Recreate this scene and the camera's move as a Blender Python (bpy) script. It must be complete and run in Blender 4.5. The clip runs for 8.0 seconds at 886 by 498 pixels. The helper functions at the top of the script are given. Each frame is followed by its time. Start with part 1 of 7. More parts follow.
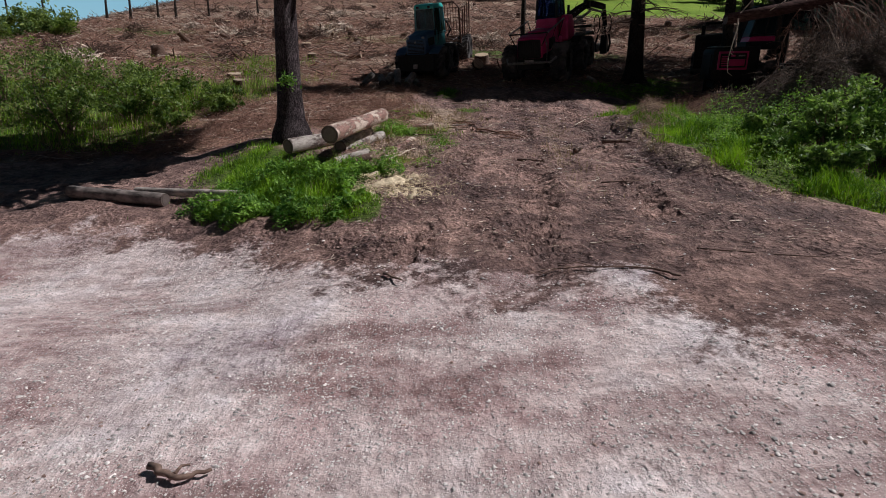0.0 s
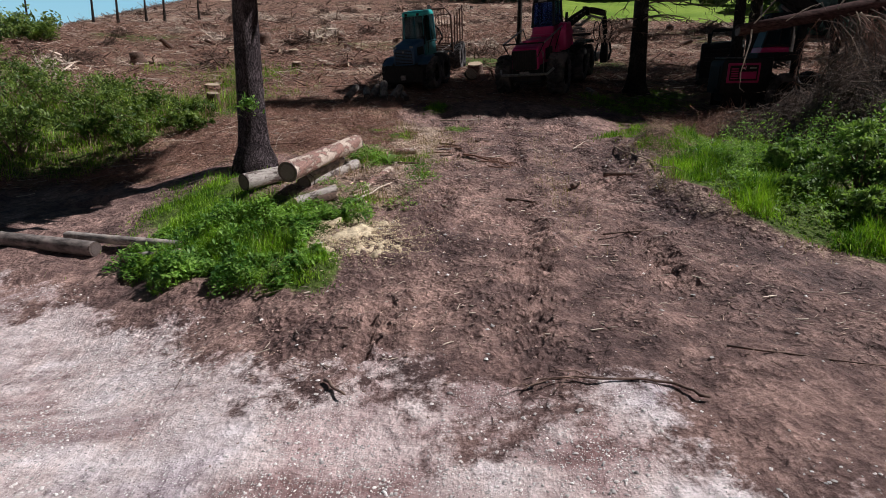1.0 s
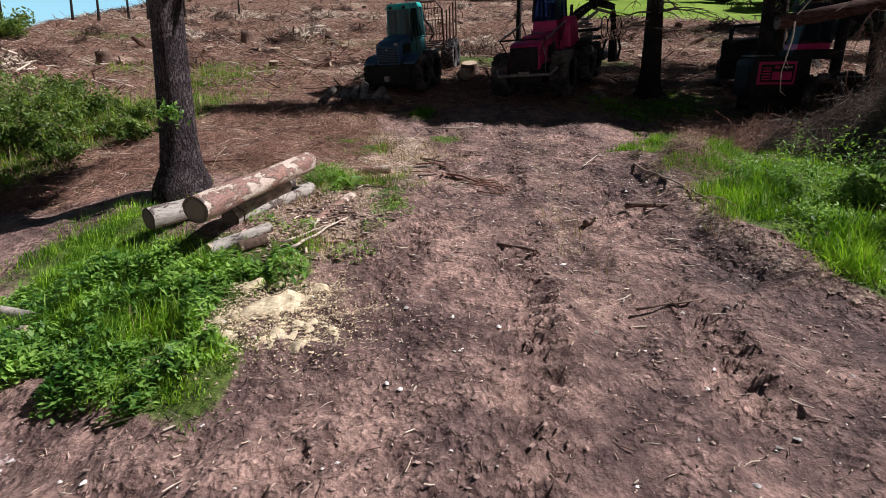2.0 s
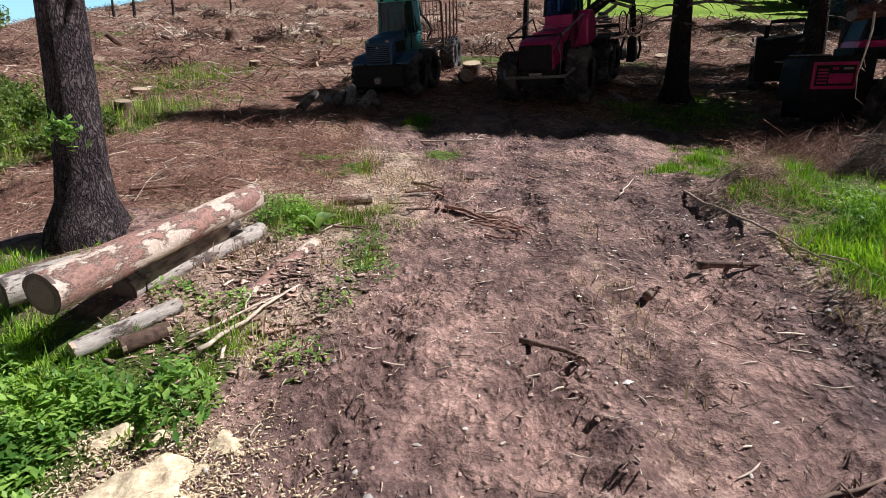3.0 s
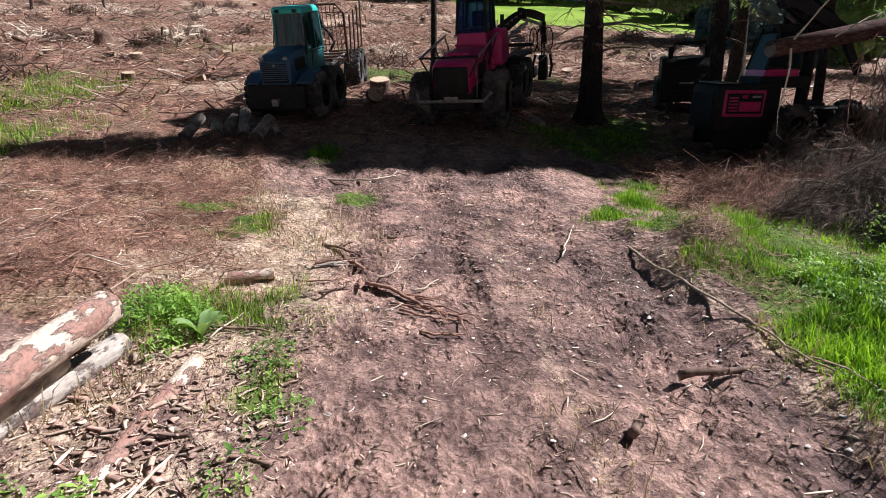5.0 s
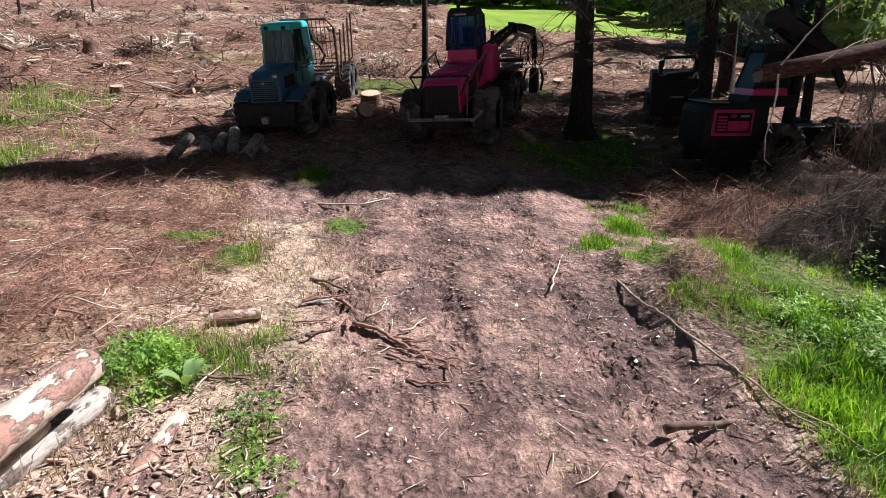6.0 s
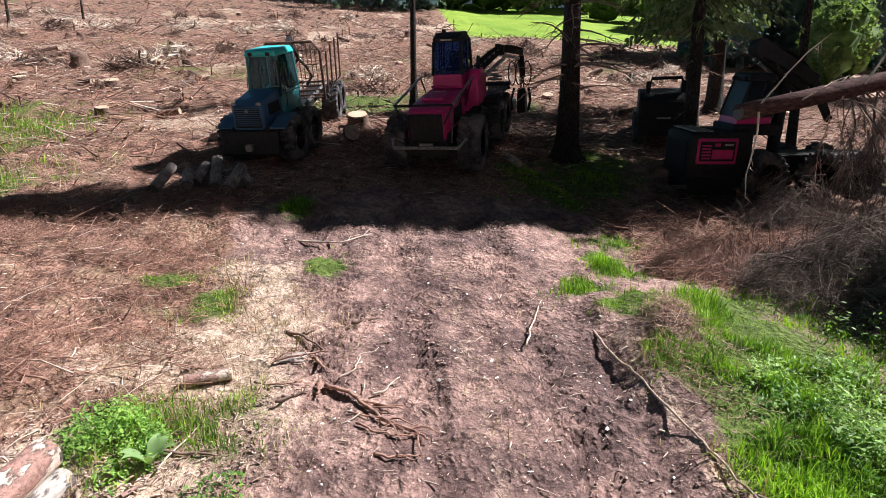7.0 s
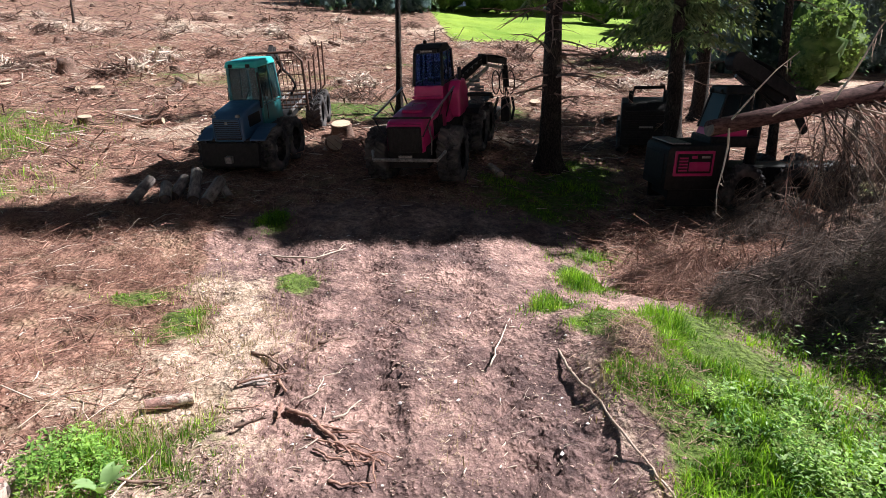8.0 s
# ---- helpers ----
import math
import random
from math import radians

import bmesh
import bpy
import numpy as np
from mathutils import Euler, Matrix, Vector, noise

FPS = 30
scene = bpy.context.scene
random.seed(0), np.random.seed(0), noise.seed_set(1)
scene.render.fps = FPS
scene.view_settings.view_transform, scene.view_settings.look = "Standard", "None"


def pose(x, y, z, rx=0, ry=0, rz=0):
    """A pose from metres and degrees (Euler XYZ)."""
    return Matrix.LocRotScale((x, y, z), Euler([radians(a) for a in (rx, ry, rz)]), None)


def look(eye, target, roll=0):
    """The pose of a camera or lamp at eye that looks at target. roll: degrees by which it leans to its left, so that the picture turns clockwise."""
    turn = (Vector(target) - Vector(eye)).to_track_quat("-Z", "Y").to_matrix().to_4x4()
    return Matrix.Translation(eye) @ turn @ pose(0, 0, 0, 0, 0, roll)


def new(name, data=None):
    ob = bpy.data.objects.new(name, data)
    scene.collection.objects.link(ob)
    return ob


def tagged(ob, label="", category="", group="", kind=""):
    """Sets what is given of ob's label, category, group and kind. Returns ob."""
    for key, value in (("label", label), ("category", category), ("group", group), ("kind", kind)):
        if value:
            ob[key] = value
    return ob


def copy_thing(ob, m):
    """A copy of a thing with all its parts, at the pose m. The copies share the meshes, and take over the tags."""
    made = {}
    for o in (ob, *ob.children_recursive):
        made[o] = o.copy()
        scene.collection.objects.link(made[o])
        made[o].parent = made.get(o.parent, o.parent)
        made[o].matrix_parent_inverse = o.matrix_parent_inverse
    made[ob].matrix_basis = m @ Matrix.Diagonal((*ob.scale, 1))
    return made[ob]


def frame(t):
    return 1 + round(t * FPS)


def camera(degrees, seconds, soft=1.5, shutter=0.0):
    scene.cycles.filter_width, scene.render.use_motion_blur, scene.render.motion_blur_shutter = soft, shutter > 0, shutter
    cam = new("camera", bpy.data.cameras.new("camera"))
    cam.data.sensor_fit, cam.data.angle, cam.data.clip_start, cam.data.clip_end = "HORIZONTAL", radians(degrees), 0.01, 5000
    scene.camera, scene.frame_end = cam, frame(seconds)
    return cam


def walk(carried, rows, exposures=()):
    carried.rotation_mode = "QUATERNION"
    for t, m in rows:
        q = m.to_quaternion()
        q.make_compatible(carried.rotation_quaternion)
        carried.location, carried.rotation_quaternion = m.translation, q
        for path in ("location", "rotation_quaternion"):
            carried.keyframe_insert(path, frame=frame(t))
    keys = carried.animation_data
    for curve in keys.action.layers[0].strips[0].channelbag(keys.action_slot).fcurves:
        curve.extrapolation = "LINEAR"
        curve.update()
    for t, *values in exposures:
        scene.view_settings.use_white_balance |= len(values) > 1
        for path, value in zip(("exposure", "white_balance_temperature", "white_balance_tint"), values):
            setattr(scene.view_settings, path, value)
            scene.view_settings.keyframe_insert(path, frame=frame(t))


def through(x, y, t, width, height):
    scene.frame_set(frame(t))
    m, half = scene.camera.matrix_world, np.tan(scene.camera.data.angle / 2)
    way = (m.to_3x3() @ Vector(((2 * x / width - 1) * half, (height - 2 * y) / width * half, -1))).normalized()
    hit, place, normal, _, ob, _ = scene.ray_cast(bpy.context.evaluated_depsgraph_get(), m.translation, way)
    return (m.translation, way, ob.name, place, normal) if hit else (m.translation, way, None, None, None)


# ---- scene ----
cam = camera(78.4, 8.0, soft=0.8)
METRES, EYE, TILT, LEAN, TURN = 11.5, 2.7, 0.0, 0.0, 0.0
ROWS = [
    (0.0, 0.0, 0.0, 0.0, 0.04, -12.16, -0.18),
    (0.5, 0.017, 0.0615, 0.0286, 0.01, -12.14, -0.16),
    (1.0, 0.0364, 0.1502, 0.0558, 0.01, -12.12, -0.14),
    (2.5, 0.0819, 0.519, 0.0909, 0.13, -12.08, -0.15),
    (3.0, 0.0794, 0.6311, 0.1075, 0.13, -12.04, -0.21),
    (3.5, 0.0738, 0.7186, 0.1269, -0.88, -12.06, -0.16),
    (4.0, 0.0686, 0.7655, 0.1448, -4.16, -12.08, -0.01),
    (4.5, 0.0668, 0.7726, 0.1612, -8.19, -12.08, 0.11),
    (6.0, 0.0761, 0.7829, 0.2208, -10.38, -12.04, 0.1),
    (6.5, 0.088, 0.7939, 0.2553, -10.66, -12.05, 0.12),
    (7.0, 0.1059, 0.7961, 0.2879, -10.84, -12.03, 0.14),
    (7.5, 0.1308, 0.7946, 0.3121, -11.02, -11.99, 0.15),
    (8.0, 0.1472, 0.789, 0.3155, -11.23, -11.97, 0.15),
]
walk(cam, [(t, pose(0, 0, EYE, TILT, LEAN, TURN) @ pose(METRES * x, METRES * y, METRES * z, 90 + pitch, roll, yaw)) for t, x, y, z, yaw, pitch, roll in ROWS],
     [(0.0, -0.42), (1.0, -0.12), (2.5, 0.36), (3.5, 0.53), (4.5, 0.75), (6.0, 0.95), (7.0, 1.09), (8.0, 1.22)])

# ---- world, sun ----
SUN = Vector((1.0, 0.1, 1.2)).normalized()
world = bpy.data.worlds.new("world")
scene.world = world
world.use_nodes = True
sky = world.node_tree.nodes.new("ShaderNodeTexSky")
sky.sky_type, sky.sun_disc = "NISHITA", False
sky.sun_elevation, sky.sun_rotation = math.asin(SUN.z), math.atan2(SUN.x, SUN.y)
world.node_tree.links.new(sky.outputs[0], world.node_tree.nodes["Background"].inputs[0])
world.node_tree.nodes["Background"].inputs[1].default_value = 0.011
sun = new("sun", bpy.data.lights.new("sun", "SUN"))
sun.data.energy, sun.data.angle, sun.data.color = 5.0, radians(0.55), (0.985, 0.968, 0.975)
sun.matrix_world = look(SUN * 60, (0, 0, 0))


# ---- materials ----
class Nodes:
    """A small wrapper that wires a node material."""

    def __init__(self, name):
        self.m = bpy.data.materials.new(name)
        self.m.use_nodes = True
        self.t = self.m.node_tree
        self.out = self.t.nodes["Principled BSDF"]

    def n(self, kind, **inputs):
        node = self.t.nodes.new("ShaderNode" + kind)
        for key, v in inputs.items():
            self.put(node.inputs[key.replace("_", " ")], v)
        return node

    def put(self, socket, v):
        if isinstance(v, bpy.types.NodeSocket):
            self.t.links.new(v, socket)
        elif isinstance(v, tuple) and len(v) == 3 and socket.type == "RGBA":
            socket.default_value = (*v, 1)
        else:
            socket.default_value = v

    def noise(self, co, scale, detail=4, rough=0.55, stretch=None):
        if stretch:
            mp = self.n("Mapping", Scale=stretch)
            self.put(mp.inputs["Vector"], co)
            co = mp.outputs[0]
        return self.n("TexNoise", Vector=co, Scale=scale, Detail=detail, Roughness=rough).outputs["Fac"]

    def ramp(self, fac, *stops):
        r = self.n("ValToRGB", Fac=fac)
        e = r.color_ramp.elements
        while len(e) < len(stops):
            e.new(0.5)
        for el, (p, c) in zip(e, stops):
            el.position = p
            el.color = (*c, 1) if isinstance(c, tuple) else (c, c, c, 1)
        return r.outputs["Color"]

    def mix(self, fac, a, b, blend="MIX"):
        x = self.t.nodes.new("ShaderNodeMix")
        x.data_type, x.blend_type = "RGBA", blend
        self.put(x.inputs["Factor"], fac)
        self.put(x.inputs[6], a)
        self.put(x.inputs[7], b)
        return x.outputs[2]

    def math(self, op, a, b=0.0):
        x = self.t.nodes.new("ShaderNodeMath")
        x.operation = op
        self.put(x.inputs[0], a)
        self.put(x.inputs[1], b)
        return x.outputs[0]

    def bump(self, height, strength=0.5, distance=0.02, normal=None):
        b = self.n("Bump", Height=height, Strength=strength, Distance=distance)
        if normal is not None:
            self.put(b.inputs["Normal"], normal)
        return b.outputs[0]

    def end(self, colour, rough=0.8, normal=None, metal=0.0, **more):
        self.put(self.out.inputs["Base Color"], colour)
        self.put(self.out.inputs["Roughness"], rough)
        self.put(self.out.inputs["Metallic"], metal)
        if normal is not None:
            self.put(self.out.inputs["Normal"], normal)
        for key, v in more.items():
            self.put(self.out.inputs[key.replace("_", " ")], v)
        return self.m


def mat(name, c1, c2, scale=8.0, rough=0.8, bump=0.4, dist=0.01, metal=0.0, stretch=None, c3=None, vary=0.0, island=0.0, big=None, **more):
    """Two or three colours mottled by noise at two scales, with relief; vary and island shift the brightness piece by piece."""
    k = Nodes(name)
    co = k.n("TexCoord").outputs["Object"]
    f = k.noise(co, scale, 8, 0.65, stretch)
    g = k.noise(co, big or scale * 0.17, 3)
    col = k.ramp(f, (0.36, c1), (0.64, c2))
    if c3:
        col = k.mix(k.ramp(g, (0.48, 0.0), (0.6, 1.0)), col, c3)
    else:
        col = k.mix(0.5, col, k.ramp(g, (0.3, 0.62), (0.7, 1.3)), "MULTIPLY")
    if vary:
        r = k.n("ObjectInfo").outputs["Random"]
        col = k.mix(1.0, col, k.ramp(r, (0.0, 1 - vary), (1.0, 1 + vary)), "MULTIPLY")
    if island:
        r = k.n("NewGeometry").outputs["Random Per Island"]
        col = k.mix(1.0, col, k.ramp(r, (0.0, 1 - island), (1.0, 1 + island)), "MULTIPLY")
    return k.end(col, rough, k.bump(f, bump, dist), metal, **more)


def ground_material():
    k = Nodes("forest ground")
    co = k.n("NewGeometry").outputs["Position"]
    a = k.n("Attribute")
    a.attribute_name = "cover"
    sep = k.n("SeparateColor", Color=a.outputs["Color"])
    gravel, grass, brash = sep.outputs[0], sep.outputs[1], sep.outputs[2]
    b = k.n("Attribute")
    b.attribute_name = "extra"
    sep2 = k.n("SeparateColor", Color=b.outputs["Color"])
    pale, field, wet = sep2.outputs[0], sep2.outputs[1], sep2.outputs[2]
    n1 = k.noise(co, 1.1, 5, 0.6)
    n2 = k.noise(co, 6.0, 6, 0.65)
    n3 = k.noise(co, 32.0, 5, 0.7)
    n4 = k.noise(co, 110.0, 3, 0.6)
    vor = k.n("TexVoronoi", Vector=co, Scale=36.0)
    vor2 = k.n("TexVoronoi", Vector=co, Scale=80.0)
    stone = k.n("SeparateColor", Color=vor.outputs["Color"]).outputs[0]
    stone2 = k.n("SeparateColor", Color=vor2.outputs["Color"]).outputs[0]
    fleck = k.noise(co, 22.0, 4, 0.6, (1.0, 0.35, 1.0))
    # trodden mud with needles and chips in it
    mud = k.ramp(n3, (0.3, (0.155, 0.1, 0.09)), (0.5, (0.275, 0.182, 0.16)), (0.7, (0.42, 0.298, 0.26)))
    mud = k.mix(0.85, mud, k.ramp(k.noise(co, 0.8, 6, 0.62), (0.36, (0.5, 0.47, 0.5)), (0.62, (1.4, 1.36, 1.32))), "MULTIPLY")
    mud = k.mix(k.ramp(n4, (0.58, 0.0), (0.72, 0.4)), mud, (0.44, 0.34, 0.31))
    mid = k.noise(co, 2.7, 3, 0.5)
    mud = k.mix(0.8, mud, k.ramp(mid, (0.36, (0.66, 0.63, 0.65)), (0.6, (1.3, 1.29, 1.28))), "MULTIPLY")
    mud = k.mix(0.75, mud, k.ramp(n2, (0.36, (0.42, 0.38, 0.4)), (0.62, (1.25, 1.22, 1.2))), "MULTIPLY")
    mud = k.mix(wet, mud, k.mix(1.0, mud, (0.5, 0.46, 0.49), "MULTIPLY"))
    # crushed stone
    grav = k.ramp(k.noise(co, 0.5, 6, 0.66), (0.37, (0.35, 0.23, 0.222)), (0.44, (0.48, 0.365, 0.355)), (0.51, (0.6, 0.505, 0.49)), (0.6, (0.62, 0.55, 0.555)), (0.68, (0.5, 0.43, 0.46)))
    grav = k.mix(0.7, grav, k.ramp(n3, (0.32, 0.78), (0.68, 1.18)), "MULTIPLY")
    streak = k.noise(co, 1.0, 5, 0.6, (0.55, 1.7, 1.0))
    grav = k.mix(0.9, grav, k.ramp(streak, (0.38, (0.52, 0.42, 0.42)), (0.5, (0.92, 0.88, 0.88)), (0.64, (1.16, 1.16, 1.17))), "MULTIPLY")
    grav = k.mix(0.8, grav, k.ramp(n2, (0.36, (0.62, 0.57, 0.57)), (0.6, (1.12, 1.12, 1.12))), "MULTIPLY")
    strewn = k.ramp(k.noise(co, 1.7, 5, 0.65), (0.4, 0.12), (0.6, 1.0))
    big_pale = k.math("MULTIPLY", k.math("MULTIPLY", k.ramp(stone, (0.66, 0.0), (0.7, 1.0)), k.ramp(vor.outputs["Distance"], (0.28, 1.0), (0.38, 0.0))), strewn)
    fine_pale = k.math("MULTIPLY", k.ramp(stone2, (0.72, 0.0), (0.76, 0.9)), k.ramp(vor2.outputs["Distance"], (0.3, 1.0), (0.45, 0.0)))
    dark = k.math("MULTIPLY", k.math("MULTIPLY", k.ramp(stone, (0.17, 1.0), (0.2, 0.0)), k.ramp(vor.outputs["Distance"], (0.26, 0.9), (0.4, 0.0))), strewn)
    grav = k.mix(dark, grav, (0.13, 0.1, 0.1))
    grav = k.mix(1.0, grav, (1.19, 1.19, 1.19), "MULTIPLY")
    grav = k.mix(fine_pale, grav, (0.74, 0.68, 0.66))
    grav = k.mix(big_pale, grav, (0.86, 0.82, 0.8))
    # red-brown needles and bark
    litter = k.ramp(fleck, (0.3, (0.1, 0.05, 0.04)), (0.5, (0.26, 0.145, 0.11)), (0.72, (0.46, 0.31, 0.25)))
    litter = k.mix(0.85, litter, k.ramp(k.noise(co, 1.9, 4, 0.55), (0.38, (0.45, 0.38, 0.37)), (0.6, (1.3, 1.25, 1.2))), "MULTIPLY")
    litter = k.mix(0.8, litter, k.ramp(n2, (0.3, 0.55), (0.7, 1.3)), "MULTIPLY")
    litter = k.mix(k.ramp(n1, (0.5, 0.0), (0.66, 0.5)), litter, (0.33, 0.25, 0.16))
    # dry grass, chips and straw
    straw = k.ramp(n3, (0.3, (0.28, 0.185, 0.14)), (0.52, (0.53, 0.4, 0.32)), (0.7, (0.74, 0.6, 0.49)))
    straw = k.mix(0.8, straw, k.ramp(k.noise(co, 3.3, 4, 0.6), (0.36, (0.62, 0.6, 0.52)), (0.6, (1.15, 1.13, 1.1))), "MULTIPLY")
    green = k.ramp(n2, (0.3, (0.035, 0.055, 0.012)), (0.6, (0.12, 0.17, 0.035)), (0.8, (0.22, 0.24, 0.07)))
    meadow = k.ramp(k.noise(co, 0.16, 5), (0.35, (0.14, 0.25, 0.02)), (0.65, (0.25, 0.36, 0.045)))

    def edge(v, amount=0.35):
        s = k.math("ADD", v, k.math("MULTIPLY", k.math("SUBTRACT", n2, 0.5), amount * 2.2))
        s = k.math("ADD", s, k.math("MULTIPLY", k.math("SUBTRACT", n3, 0.5), amount))
        return k.ramp(s, (0.38, 0.0), (0.62, 1.0))

    col = k.mix(edge(brash), mud, litter)
    col = k.mix(edge(pale), col, straw)
    col = k.mix(edge(gravel, 0.5), col, grav)
    col = k.mix(edge(grass, 0.25), col, green)
    col = k.mix(edge(field, 0.06), col, meadow)
    h = k.math("ADD", k.math("MULTIPLY", n3, 0.6), k.math("MULTIPLY", n2, 0.7))
    hs = k.math("ADD", k.math("MULTIPLY", big_pale, 0.6), k.math("MULTIPLY", fine_pale, 0.3))
    h = k.math("ADD", k.math("MULTIPLY", h, k.math("SUBTRACT", 1.0, k.math("MULTIPLY", gravel, 0.6))), k.math("MULTIPLY", hs, gravel))
    h = k.math("ADD", h, k.math("MULTIPLY", fleck, 0.5))
    rough = k.ramp(wet, (0.0, 0.93), (1.0, 0.62))
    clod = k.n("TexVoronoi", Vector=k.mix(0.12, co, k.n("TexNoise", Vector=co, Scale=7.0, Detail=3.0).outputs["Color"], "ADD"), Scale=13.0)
    clod.feature = "SMOOTH_F1"
    lumps = k.math("MULTIPLY", k.math("SUBTRACT", 0.6, clod.outputs["Distance"]), k.ramp(n1, (0.38, 0.1), (0.6, 1.0)))
    lumps = k.math("MULTIPLY", lumps, k.math("SUBTRACT", 1.0, k.math("MULTIPLY", gravel, 0.9)))
    # Clod tops lightened and the hollows between darkened in colour, as painted shade.
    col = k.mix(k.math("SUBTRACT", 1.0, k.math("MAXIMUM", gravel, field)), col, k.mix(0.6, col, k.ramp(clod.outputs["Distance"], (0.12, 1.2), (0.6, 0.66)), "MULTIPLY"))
    coarse = k.bump(k.math("ADD", lumps, k.math("MULTIPLY", n2, 0.6)), 1.0, 0.08)
    return k.end(col, rough, k.bump(h, 0.8, 0.026, coarse), 0.0, Specular_IOR_Level=0.25)


def bark_material(name, dark, light, lichen, scale=1.0):
    k = Nodes(name)
    co = k.n("TexCoord").outputs["Object"]
    v = k.n("TexVoronoi", Scale=17.0 * scale)
    v.feature = "DISTANCE_TO_EDGE"
    mp = k.n("Mapping", Scale=(1.0, 1.0, 0.35))
    k.put(mp.inputs["Vector"], co)
    warp = k.mix(0.3, mp.outputs[0], k.n("TexNoise", Vector=mp.outputs[0], Scale=9.0 * scale, Detail=4.0).outputs["Color"], "ADD")
    k.put(v.inputs["Vector"], warp)
    crack = k.ramp(v.outputs["Distance"], (0.0, 0.0), (0.2, 1.0))
    n = k.noise(co, 26.0 * scale, 6, 0.7)
    big = k.noise(co, 1.7 * scale, 4)
    col = k.ramp(n, (0.32, dark), (0.68, light))
    col = k.mix(k.ramp(big, (0.5, 0.0), (0.66, 0.7)), col, lichen)
    col = k.mix(1.0, col, k.ramp(crack, (0.0, 0.3), (1.0, 1.1)), "MULTIPLY")
    h = k.math("ADD", crack, k.math("MULTIPLY", n, 0.6))
    return k.end(col, 0.9, k.bump(h, 1.0, 0.05), Specular_IOR_Level=0.2)


def peeled_material():
    """A spruce log: red-brown bark flaked off in patches down to pale wood."""
    k = Nodes("peeling log bark")
    co = k.n("TexCoord").outputs["Object"]
    n = k.noise(co, 3.2, 8, 0.7, (1.0, 1.0, 0.5))
    f = k.noise(co, 24.0, 6, 0.7)
    bark = k.ramp(f, (0.3, (0.14, 0.07, 0.06)), (0.7, (0.46, 0.27, 0.225)))
    bark = k.mix(k.ramp(k.noise(co, 6.0, 4), (0.45, 0.0), (0.6, 0.7)), bark, (0.4, 0.21, 0.17))
    wood = k.ramp(f, (0.3, (0.5, 0.37, 0.31)), (0.7, (0.76, 0.63, 0.54)))
    cut = k.ramp(n, (0.47, 0.0), (0.51, 1.0))
    h = k.math("SUBTRACT", k.math("MULTIPLY", f, 0.5), k.math("MULTIPLY", cut, 0.55))
    return k.end(k.mix(cut, bark, wood), 0.8, k.bump(h, 1.0, 0.035))


def grey_bark_material():
    """A weathered log: pale grey wood under dark flakes of bark left in patches."""
    k = Nodes("weathered log with bark patches")
    co = k.n("TexCoord").outputs["Object"]
    f = k.noise(co, 22.0, 6, 0.7, (1.0, 1.0, 0.35))
    n = k.noise(co, 4.2, 8, 0.72, (1.0, 1.0, 0.55))
    wood = k.ramp(f, (0.3, (0.27, 0.23, 0.21)), (0.7, (0.55, 0.49, 0.45)))
    bark = k.ramp(f, (0.3, (0.05, 0.035, 0.032)), (0.7, (0.24, 0.175, 0.155)))
    cut = k.ramp(n, (0.5, 1.0), (0.56, 0.0))
    h = k.math("SUBTRACT", k.math("MULTIPLY", f, 0.5), k.math("MULTIPLY", cut, 0.5))
    return k.end(k.mix(cut, bark, wood), 0.88, k.bump(h, 1.0, 0.03))


def cut_material(name, c1, c2, heart):
    """Sawn end grain with rings about the local z axis."""
    k = Nodes(name)
    co = k.n("TexCoord").outputs["Object"]
    w = k.n("TexWave", Vector=co, Scale=14.0, Distortion=1.5, Detail=3.0)
    w.wave_type, w.rings_direction = "RINGS", "Z"
    n = k.noise(co, 11.0, 5)
    col = k.mix(0.55, k.ramp(w.outputs["Fac"], (0.2, c1), (0.8, c2)), k.ramp(n, (0.3, heart), (0.7, c2)))
    r = k.n("ObjectInfo").outputs["Random"]
    col = k.mix(1.0, col, k.ramp(r, (0.0, 0.72), (1.0, 1.12)), "MULTIPLY")
    return k.end(col, 0.75, k.bump(n, 0.4, 0.01))


def leaf_material(name, c1, c2, through=0.35, rough=0.5):
    k = Nodes(name)
    r = k.n("NewGeometry").outputs["Random Per Island"]
    co = k.n("NewGeometry").outputs["Position"]
    n = k.noise(co, 1.6, 4)
    col = k.ramp(k.math("ADD", k.math("MULTIPLY", r, 0.5), k.math("MULTIPLY", k.ramp(n, (0.35, 0.0), (0.65, 1.0)), 0.5)), (0.25, c1), (0.85, c2))
    k.end(col, rough, None, Specular_IOR_Level=0.3 if rough < 0.7 else 0.1)
    tr = k.n("BsdfTranslucent", Color=k.mix(1.0, col, (1.25, 1.35, 0.6), "MULTIPLY"))
    ms = k.n("MixShader", Fac=through)
    k.t.links.new(k.out.outputs[0], ms.inputs[1])
    k.t.links.new(tr.outputs[0], ms.inputs[2])
    k.t.links.new(ms.outputs[0], k.t.nodes["Material Output"].inputs["Surface"])
    return k.m


def paint(name, colour, worn, dirt, rough=0.38):
    """Machine paint, faded, scratched and dusty."""
    k = Nodes(name)
    co = k.n("TexCoord").outputs["Object"]
    n = k.noise(co, 3.0, 6, 0.65)
    f = k.noise(co, 30.0, 5, 0.7, (1.0, 1.0, 0.4))
    col = k.mix(k.ramp(n, (0.42, 0.0), (0.7, 0.55)), colour, worn)
    col = k.mix(k.ramp(f, (0.6, 0.0), (0.74, 0.7)), col, dirt)
    return k.end(col, k.ramp(n, (0.3, rough), (0.7, rough + 0.25)), k.bump(f, 0.15, 0.004))


def glass_material(name, tint, rough=0.04):
    k = Nodes(name)
    return k.end(tint, rough, None, 0.0, Transmission_Weight=0.9, IOR=1.22, Specular_IOR_Level=0.3)


